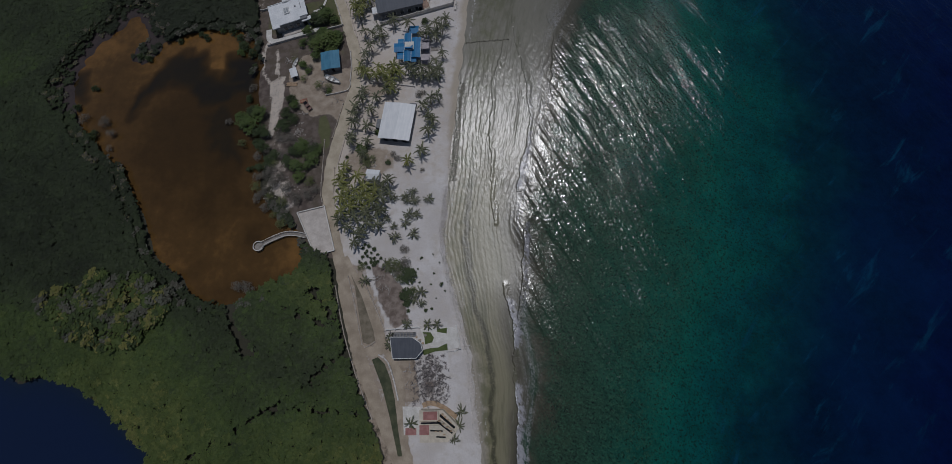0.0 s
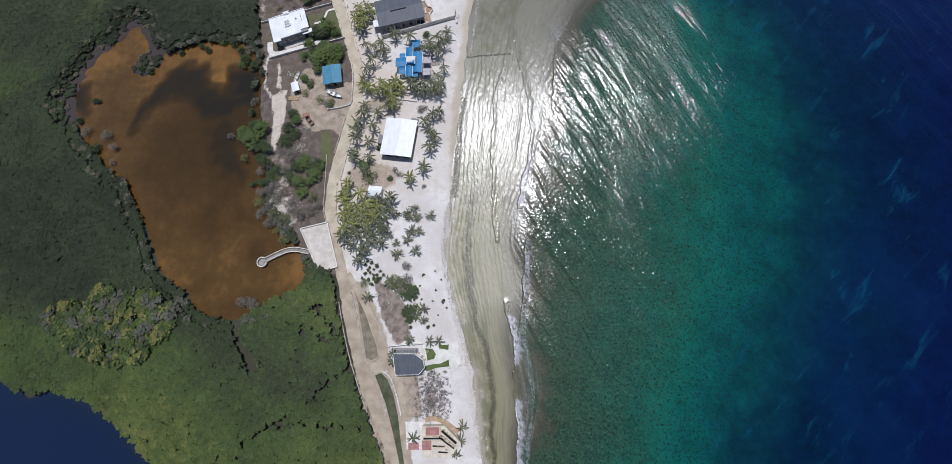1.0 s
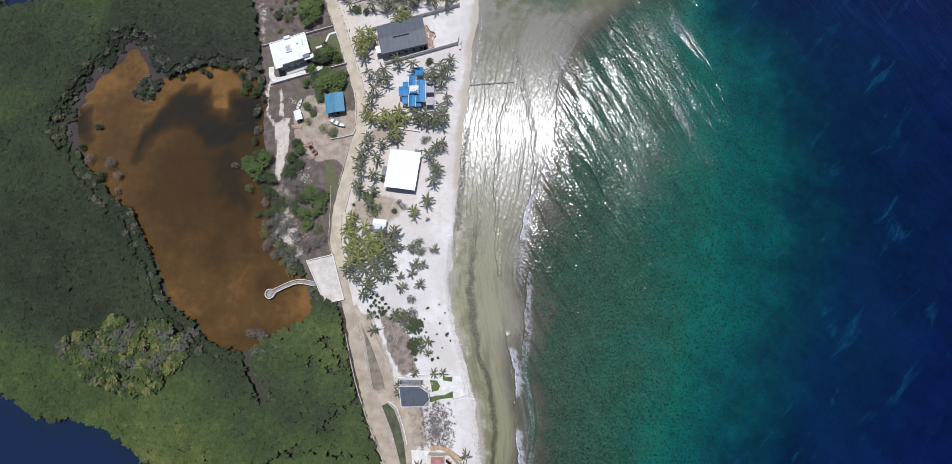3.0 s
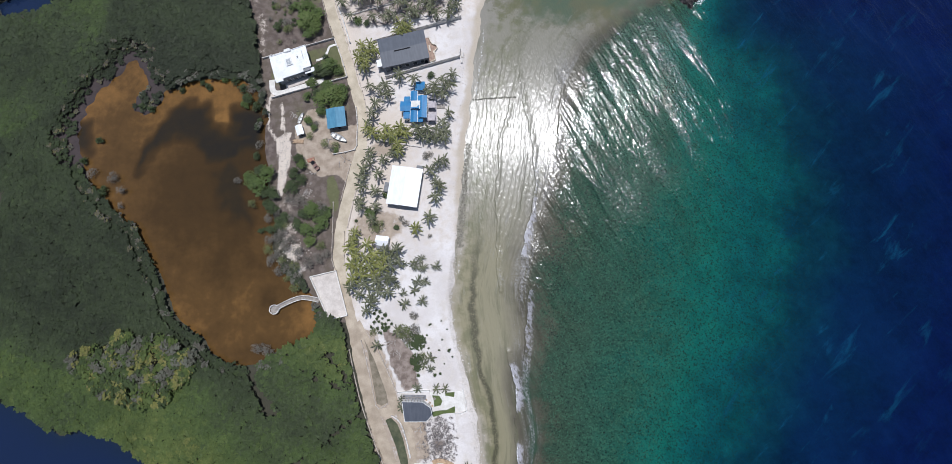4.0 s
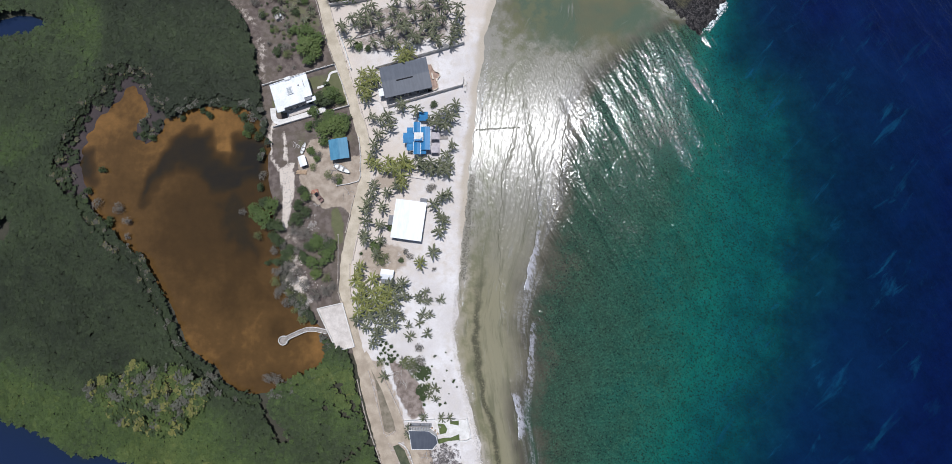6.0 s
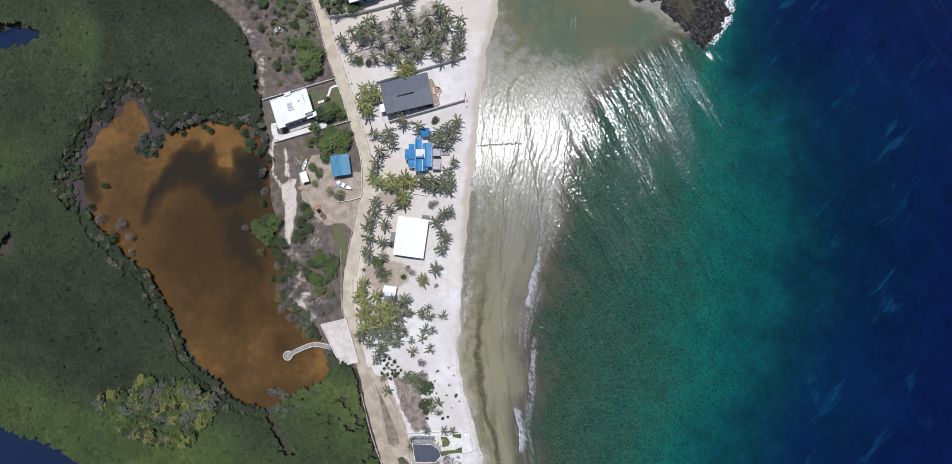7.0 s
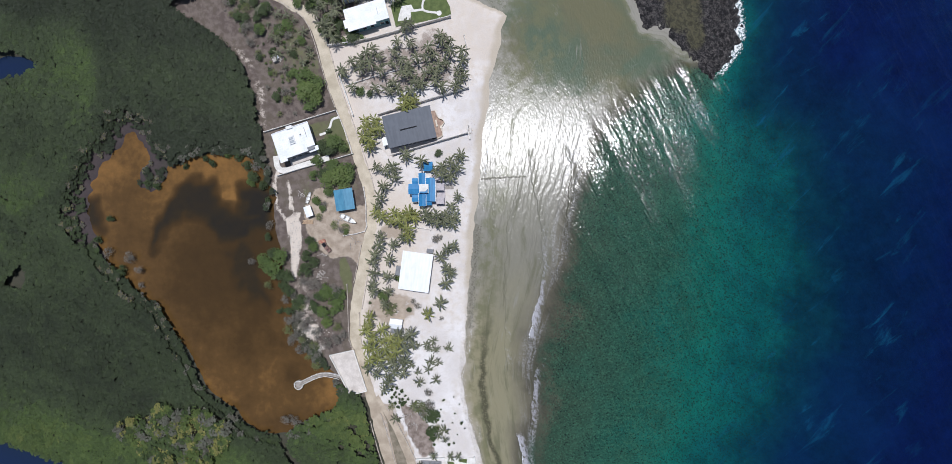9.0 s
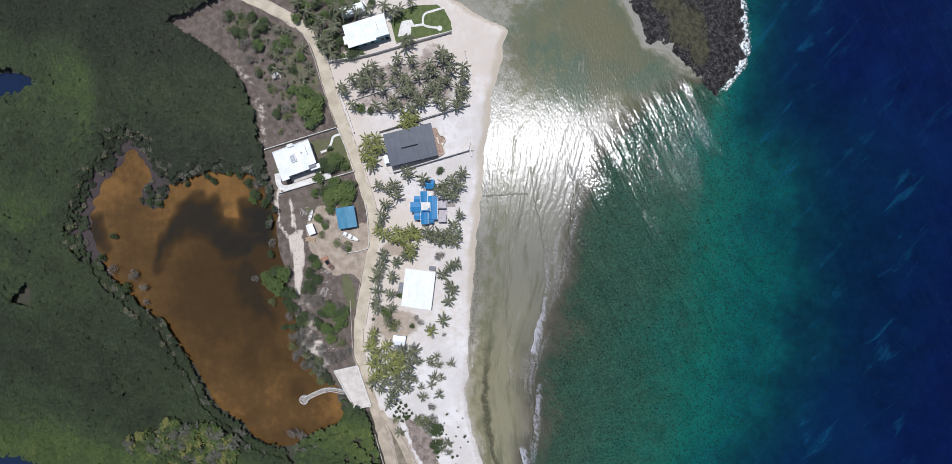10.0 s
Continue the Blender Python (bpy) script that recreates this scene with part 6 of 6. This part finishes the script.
# north house with its lawn
h = thing("north_white_house", -57.2, 179.3, 13, "long white-roofed house beside a lawn", "house")
part("wall", box(-8.4, 8.6, -3.9, 4.0, 0, 3.7), TEAL_WALL, h)
part("roof", slab([(-9.2, -4.8), (3.4, -4.8), (3.4, -4.0), (9.3, -4.0), (9.3, 4.9), (-9.2, 4.9)], 3.7, 4.0), WHITE_ROOF, h, "white flat roof")
part("porch_roof", box(-10.6, -9.2, -2.5, 1.0, 2.9, 3.1), WHITE_ROOF, h)
part("roof_fold", box(5.0, 5.1, -1.5, 2.5, 4.0, 4.12), GREY_WALL, h)
for x in (-6, -2.5, 1, 5.5):
    window(h, x, -3.9, 0.9, 1.8, 1.6, "s")
door(h, 7.6, -3.9, 1.2, 2.1, "s")
h = thing("north_outbuilding", -62.8, 189.2, 12, "narrow white-roofed outbuilding behind palms", "outbuilding")
part("wall", box(-5, 5, -1.2, 1.6, 0, 2.6), WHITE_WALL, h)
part("roof", gable(-5.6, 5.6, -1.7, 2.1, 2.7, 0.4, 0.12, "x"), WHITE_SHEET, h)
tagged(part("house_lawn", slab([(-47.5, 185), (-43, 188.8), (-37, 190.6), (-27, 190.4), (-24, 188.2), (-21.4, 183), (-20.9, 179.2), (-29, 177.9), (-37.4, 176.6), (-45.5, 175.6)], 0, 0.1), LAWN), "trimmed green lawn beside the north house", "lawn", kind="structure")
tagged(part("lawn_path", ribbon([(-24, 188.8), (-29, 187.8), (-32.6, 186.6), (-33.4, 183), (-32, 181.6), (-27, 180.6)], 0.9, 0.13, 0.8, 0.1, 0.04), PALE_PAVING), "pale branching path over a lawn", "path", kind="structure")
tagged(part("lawn_terrace", slab([(-43.8, 181), (-42.6, 184.4), (-38.4, 184.8), (-37.2, 182.6), (-33.6, 182.9), (-33.4, 181.9), (-38.6, 181.6), (-38.8, 178.4), (-44.5, 178)], 0, 0.15), PALE_PAVING), "pale paved terrace on a lawn", "terrace", kind="structure")
r_ = bmesh.new()
bmesh.ops.create_cone(r_, cap_ends=True, segments=20, radius1=1.1, radius2=1.1, depth=0.18, matrix=Matrix.Translation((-26.2, 180.4, 0.1)))
tagged(part("fire_circle", r_, PALE_PAVING), "round pale paved circle at a path end", "paving", kind="structure")


# ---- garden walls and fences ----
def garden_wall(points, height, label, mat=STONE_WALL, spacing=4.0, thick=0.3):
    c = curve_points(points, spacing)
    ob = thing("garden_wall", c[0][0], c[0][1], 0, label, "wall")
    base = c[0]
    for a, b in zip(c, c[1:]):
        d = b - a
        ln = np.linalg.norm(d)
        m = part("wall_panel", box(0.15, ln - 0.15, -thick / 2, thick / 2, -0.2, height, bevel=0.04), mat, ob)
        m.matrix_basis = pose(a[0] - base[0], a[1] - base[1], 0, 0, 0, math.degrees(math.atan2(d[1], d[0])))
    for a in c:
        m = part("pillar", box(-0.25, 0.25, -0.25, 0.25, -0.2, height + 0.25, bevel=0.05), mat, ob)
        m.matrix_basis = pose(a[0] - base[0], a[1] - base[1], 0, 0, 0, random.uniform(-4, 12))
    return ob


garden_wall([(-106.6, 132.3), (-90, 136.4), (-73.3, 140.5)], 0.9, "pale block wall behind a white house")
garden_wall([(-101.3, 112.6), (-89, 115.7), (-76.6, 118.6), (-66.6, 121)], 0.9, "pale block wall along a drive")
garden_wall([(-73.3, 140.5), (-69.6, 130.8), (-66.8, 121.4)], 0.9, "pale wall between garden and road")
garden_wall([(-54.3, 137.6), (-34, 142.5), (-14.4, 147.3)], 1.8, "long grey wall north of the grey house")
garden_wall([(-48.6, 119.7), (-32, 123.8), (-15.4, 127.9)], 1.8, "long grey wall south of the grey house")
garden_wall([(-15.4, 127.9), (-14.9, 131)], 1.6, "short grey wall end near the beach")
garden_wall([(-75.4, 168.7), (-58, 170.6), (-40, 174.4), (-21.3, 178.3)], 1.6, "grey wall between lawn and palm grove")
garden_wall([(-14.4, 147.3), (-14.1, 160), (-15.5, 170)], 0.8, "low pale wall between grove and beach")
garden_wall([(-67.5, 151.5), (-51.4, 155.5), (-36, 158.5)], 0.6, "low kerb wall inside a palm grove", spacing=6)
garden_wall([(-71.5, 156), (-68.8, 148), (-65.8, 138)], 1.1, "white boundary wall beside the road", WHITE_WALL)
garden_wall([(-66.3, 50), (-66.2, 40), (-65.2, 34)], 0.4, "low kerb along the sand road", KERB, 5, 0.2)
garden_wall([(-71.4, 63), (-71.4, 50), (-71.3, 38), (-69.4, 33.5)], 0.5, "low pale kerb along the road", KERB, 5, 0.25)
garden_wall([(-61.6, 91), (-62.4, 86.5), (-72, 84.8)], 0.7, "low stone yard wall", STONE_WALL, 4)
garden_wall([(-62.2, 106), (-61.4, 98), (-61.6, 91)], 0.9, "low yard wall beside the road", STONE_WALL, 4)
garden_wall([(-43.6, 88.4), (-33, 86.4)], 0.6, "low kerb between two plots", STONE_WALL, 4, 0.25)
garden_wall([(-42.5, -15.8), (-36, -15.4), (-30.2, -15.2)], 1.0, "white garden wall by a slate-roofed house", WHITE_WALL)
garden_wall([(-16.7, -15.1), (-15.3, -23.1), (-20, -24.0)], 0.4, "low white patio edge", WHITE_WALL, 4, 0.2)
garden_wall([(-45.2, -24.6), (-42, -27), (-39.6, -33), (-37.8, -40)], 0.4, "low rough edge of coral stones", RUBBLE, 1.6, 0.5)
garden_wall([(-58.2, 4.5), (-54.4, -9), (-51.7, -20.6), (-49.3, -21.4), (-47, -20)], 0.3, "low kerb round a verge", KERB, 4, 0.25)
garden_wall([(-63, 1), (-60, -12), (-57, -22), (-52, -35), (-47, -46)], 0.35, "low stone kerb between road and mangroves", KERB, 4, 0.3)
garden_wall([(-51.6, 2), (-46.9, -8), (-43.2, -16)], 0.4, "low kerb along a lane", KERB, 4, 0.25)

for lo, hi, off_ in ((102, 190, 2.9), (52, 84, 2.9), (142, 190, -2.9), (64, 84, -2.9)):
    ys = np.arange(lo, hi + 1, 8.0)
    garden_wall([(float(road_x(y)) + off_, float(y)) for y in ys], 0.3, "low pale kerb along the sand road", KERB, 4, 0.25)

# ---- lagoon platform and boardwalk ----
h = thing("lagoon_platform", -71.4, 23.2, 0, "pale concrete platform with low walls beside the lagoon", "platform")
quad = [(-9.1, 8.0), (2.0, 10.3), (7.3, -8.2), (-0.3, -9.9)]
part("deck", slab(quad, -0.9, 0.25), CONCRETE, h)
for i in range(4):
    (ax, ay), (bx, by) = quad[i], quad[(i + 1) % 4]
    part("low_wall", ribbon([(ax, ay), ((ax + bx) / 2, (ay + by) / 2), (bx, by)], 0.35, 0.25, 2.0, 0, 0.6), PALE_PAVING, h)
h = thing("boardwalk", 0, 0, 0, "curved timber boardwalk with pale rails over brown water", "boardwalk")
walk_line = [(-76.2, 21.4), (-81, 22.5), (-85.1, 22.4), (-90, 20.6), (-93.6, 18.9)]
part("deck", ribbon(walk_line, 1.7, 0.0, 1.0, 0, 0.15), TIMBER, h)
for s in (-0.85, 0.85):
    c = curve_points(walk_line, 1.0)
    d = np.gradient(c, axis=0)
    d /= np.linalg.norm(d, axis=1)[:, None]
    side = c + s * np.stack([-d[:, 1], d[:, 0]], 1)
    part("rail", ribbon([tuple(q) for q in side[::2]], 0.22, 0.95, 1.0, 0, 0.12), PALE_PAVING, h, "pale rail")
    for q in side[::2]:
        part("post", box(q[0] - 0.07, q[0] + 0.07, q[1] - 0.07, q[1] + 0.07, -1.4, 0.95), PALE_PAVING, h)
r_ = bmesh.new()
bmesh.ops.create_cone(r_, cap_ends=True, segments=24, radius1=1.9, radius2=1.9, depth=0.15, matrix=Matrix.Translation((-95.2, 18.0, 0.075)))
part("round_deck", r_, TIMBER, h)
ring = [(-95.2 + 1.9 * math.cos(a), 18.0 + 1.9 * math.sin(a)) for a in [radians(50 + k * 300 / 14) for k in range(15)]]
part("rail", ribbon(ring, 0.28, 0.95, 0.5, 0, 0.12), PALE_PAVING, h, "pale rail")
for q in ring[::2]:
    part("post", box(q[0] - 0.07, q[0] + 0.07, q[1] - 0.07, q[1] + 0.07, -1.4, 0.95), PALE_PAVING, h)


# ---- rocky point ----
def rock_point():
    n = Net("dark_reef_rock", 0.85, 0.0, 0.4)
    v = n.pos()
    big, mid, fine = n.noise(v, 0.09, 5.0), n.noise(n.pos((1, 0.6, 1), 0.6), 0.75, 6.0, 0.7, 0.6), n.noise(v, 2.2, 5.0, 0.7)
    col = n.mix(n.smooth(n.math("ADD", n.math("MULTIPLY", mid, 0.6), n.math("MULTIPLY", fine, 0.4)), 0.46, 0.6), (0.008, 0.0075, 0.009), (0.1, 0.09, 0.087))
    pool = n.attr("pool").outputs["Fac"]
    col = n.mix(n.smooth(n.math("ADD", pool, n.math("MULTIPLY_ADD", mid, 0.6, -0.3)), 0.35, 0.65), col, n.mix(n.smooth(mid, 0.4, 0.6), (0.035, 0.034, 0.02), (0.085, 0.078, 0.045)))
    g = n.t.nodes.new("ShaderNodeCombineColor")
    k = n.math("MULTIPLY_ADD", fine, 0.9, 0.55)
    for i in range(3):
        n.link(k, g.inputs[i])
    n.base(n.mix(1.0, col, g.outputs[0], "MULTIPLY"))
    n.bump(n.math("ADD", fine, mid), 1.0, 0.6)
    ax, ay = np.arange(42, 110, 0.6), np.arange(138, 222, 0.6)
    X, Y = np.meshgrid(ax, ay)
    s = sdf(X, Y, ROCK) + 1.3 * wave_noise(X, Y, 51, 0.7) + 0.7 * wave_noise(X, Y, 52, 1.8)
    pool = np.maximum(np.exp(-(((X - 77) / 9) ** 2 + ((Y - 175) / 10) ** 2)), 0.9 * np.exp(-(((X - 82) / 5) ** 2 + ((Y - 165) / 8) ** 2)))
    pool = np.maximum(pool, np.exp(-(((X - 70) / 7) ** 2 + ((Y - 186) / 7) ** 2)))
    rough = np.array([[noise.noise((x * 0.45, y * 0.45, 0.3)) + 0.9 * noise.noise((x * 1.0, y * 1.0, 4.0)) for x in ax] for y in ay])
    Z = -1.9 + 1.5 * smoothstep(-s, -1.2, 2.5) + (1.15 * rough + 0.4) * smoothstep(-s, 0, 3) * (1 - 0.85 * pool)
    ob = sheet("rocky_point", ax, ay, Z, n.mat, {"pool": pool})
    tagged(ob, "low jagged dark rock shelf with olive tide pools", "rock", kind="structure")


rock_point()


# ---- loose things ----
def stones(name, pts, lo, hi, mat, label, seed):
    """A scatter of small faceted stones in one mesh."""
    r = random.Random(seed)
    co, faces = [], []
    for x, y, z in pts:
        s = r.uniform(lo, hi)
        k = len(co)
        a0 = r.uniform(0, 6.28)
        for j in range(5):
            a = a0 + j * 1.2566
            q = s * r.uniform(0.7, 1.2)
            co.append((x + q * math.cos(a), y + q * math.sin(a), z - 0.1))
        for j in range(5):
            a = a0 + j * 1.2566 + 0.4
            q = s * r.uniform(0.35, 0.6)
            co.append((x + q * math.cos(a), y + q * math.sin(a), z + s * r.uniform(0.35, 0.7)))
        for j in range(5):
            faces.append((k + j, k + (j + 1) % 5, k + 5 + (j + 1) % 5, k + 5 + j))
        faces.append(tuple(k + 5 + j for j in range(5)))
    me = bpy.data.meshes.new(name)
    me.from_pydata(co, [], faces)
    me.materials.append(mat)
    return tagged(new(name, me), label, "stones", kind="stuff")


r_ = random.Random(5)
pts = []
for k in range(1100):
    y = r_.uniform(42, 88)
    pts.append((float(along(SHORE, y)) + r_.gauss(1.2, 0.8), y, -0.92))
stones("shore_stones", pts, 0.12, 0.34, SEAWEED, "dark band of stones along the waterline", 1)
pts = []
for k in range(1500):
    y = r_.uniform(-55, 40)
    pts.append((float(along(SHORE, y)) + r_.gauss(-1.2, 0.8), y, -0.55))
stones("coral_rubble", pts, 0.08, 0.24, RUBBLE, "pale coral rubble ridge on the beach", 2)
pts = [(float(np.interp(y, (66, 73, 80, 88, 94), (-95.4, -95.4, -94.2, -94.8, -96))) + r_.gauss(0, 1.4), y, 0.05) for y in [r_.uniform(66, 94) for _ in range(220)]] + [(-88 + r_.gauss(0, 3), 42 + r_.gauss(0, 2.5), 0.05) for k in range(120)] + [(-83.5 + r_.gauss(0, 1.5), 68 + r_.gauss(0, 2.5), 0.05) for k in range(60)]
stones("bleached_rubble", pts, 0.12, 0.36, SPOIL, "bleached rubble and dead coral on dry soil", 3)
pts = [(x + r_.gauss(0, 0.5), 108.2 + 0.02 * x + r_.gauss(0, 0.15), -0.98) for x in np.linspace(-10, 9, 110)]
stones("stone_groyne", pts, 0.22, 0.5, SEAWEED, "thin line of stones running into the shallows", 4)
pts = [(-15.2 + r_.gauss(0, 1.1) + 0.06 * (y - 110), y, -0.1) for y in [r_.uniform(60, 178) for _ in range(120)]]
stones("beach_wrack", pts, 0.06, 0.15, TAN_TIMBER, "scattered driftwood and weed on the beach", 6)


def pickup(x, y, turn, paint, label):
    ob = thing("pickup_truck", x, y, turn, label, "truck")
    part("body", box(-2.5, 2.5, -0.9, 0.9, 0.45, 1.0, bevel=0.1), paint, ob)
    cab = part("cab", box(-0.3, 1.2, -0.82, 0.82, 1.0, 1.75, bevel=0.18), paint, ob)
    part("windscreen", box(1.12, 1.26, -0.7, 0.7, 1.1, 1.6), GLASS, cab)
    part("cargo_bed", box(-2.35, -0.45, -0.75, 0.75, 0.98, 1.04), DARK, ob)
    for sx_ in (-1.55, 1.6):
        for sy_ in (-0.85, 0.85):
            w = bmesh.new()
            bmesh.ops.create_cone(w, cap_ends=True, segments=14, radius1=0.38, radius2=0.38, depth=0.24, matrix=pose(sx_, sy_, 0.38, 90, 0, 0))
            part("wheel", w, RUBBER, ob)
    return ob


pickup(-80.0, 79.8, -52, BROWN_PAINT, "parked pickup truck with a dull brown body and dark bed")
h = thing("timber_pile", -82.2, 82.4, 15, "stack of reddish timber on bare soil", "timber pile")
for k in range(6):
    part("board", box(-1.6 + 0.1 * (k % 3), 1.6 + 0.1 * (k % 2), -0.8 + 0.27 * k, -0.56 + 0.27 * k, 0, 0.4 + 0.1 * (k % 3)), RED_PAINT if k % 2 else TAN_TIMBER, h)
h = thing("timber_pile", -88.2, 91.4, -4, "low stack of tan planks", "timber pile")
for k in range(5):
    part("board", box(-2.6 + 0.3 * (k % 3), 2.4 - 0.2 * (k % 2), -0.9 + 0.36 * k, -0.58 + 0.36 * k, 0, 0.3 + 0.08 * (k % 2)), TAN_TIMBER, h)


def boat(x, y, turn, label, size=1.0):
    ob = thing("rowing_boat", x, y, turn, label, "boat")
    ob.scale = (size, size, size)
    bm = bmesh.new()
    rings = []
    for t in np.linspace(0, 1, 7):
        w = 0.85 * math.sin(math.pi * (0.12 + 0.83 * t) ** 0.9) ** 0.7
        xx = -2.6 + 5.2 * t
        rings.append([bm.verts.new((xx, s * w * f, zz)) for s, f, zz in ((-1, 1, 0.75), (-1, 0.6, 0.1), (1, 0.6, 0.1), (1, 1, 0.75))])
    for a, b in zip(rings, rings[1:]):
        for i in range(3):
            bm.faces.new((a[i], a[i + 1], b[i + 1], b[i]))
    bm.faces.new(rings[0])
    bm.faces.new(rings[-1])
    bmesh.ops.recalc_face_normals(bm, faces=bm.faces)
    part("hull", bm, WHITE_PAINT, ob)
    for xx in (-1.2, 0.4):
        part("thwart", box(xx - 0.15, xx + 0.15, -0.7, 0.7, 0.5, 0.56), TIMBER, ob)
    return ob


boat(-69.6, 92.2, -28, "white upturned-edged rowing boat in a yard", 1.5)
boat(-87.4, 102.2, 70, "white rowing boat on bare soil")


def dead_branches(x, y, n, label):
    ob = thing("dead_branches", x, y, 0, label, "driftwood")
    for k in range(n):
        bm = bmesh.new()
        ln = random.uniform(1.0, 3.2)
        bmesh.ops.create_cone(bm, cap_ends=True, segments=5, radius1=0.14, radius2=0.04, depth=ln, matrix=pose(0, 0, 0.18, 90, 0, 0))
        m = part("branch", bm, DEADWOOD, ob)
        m.matrix_basis = pose(random.gauss(0, 1.3), random.gauss(0, 0.9), 0, 0, random.uniform(-4, 4), random.uniform(0, 180))


for x, y, n in ((-90.5, 103.6, 10), (-81.4, 76.2, 5), (-84.4, 67.6, 12), (-73.5, 91.5, 9), (-67, 81.5, 5), (-44, 0, 12), (-46.4, 4, 9), (-90.2, 43.2, 10), (-34, -30, 7), (-32.6, -35, 6), (-99, 164.4, 8)):
    dead_branches(x, y, n, "pale dead branches lying on the ground")
h = thing("wreck_shelter", -99.4, 164.6, 25, "small broken pale shelter on scrubland", "shelter")
part("roof", box(-1.9, -0.1, -1.3, 1.2, 1.2, 1.3), DEADWOOD, h)
part("roof_board", box(0.2, 1.1, -0.6, 1.4, 1.1, 1.18), WHITE_SHEET, h)
part("floor", box(-1.9, 1.9, -1.3, 1.3, 0, 0.15), TIMBER, h)
for x in (-1.8, 1.8):
    for y in (-1.2, 1.2):
        part("post", box(x - 0.07, x + 0.07, y - 0.07, y + 0.07, 0, 1.2), TIMBER, h)
h = thing("beach_canoe", -14.2, 127.6, 84, "long grey canoe drawn up on the sand", "canoe")
bm = bmesh.new()
box(-2.6, 2.6, -0.45, 0.45, 0, 0.5, bm, 0.2)
part("hull", bm, STONE_WALL, h)
part("seat", box(-0.3, 0.3, -0.4, 0.4, 0.5, 0.55), TIMBER, h)
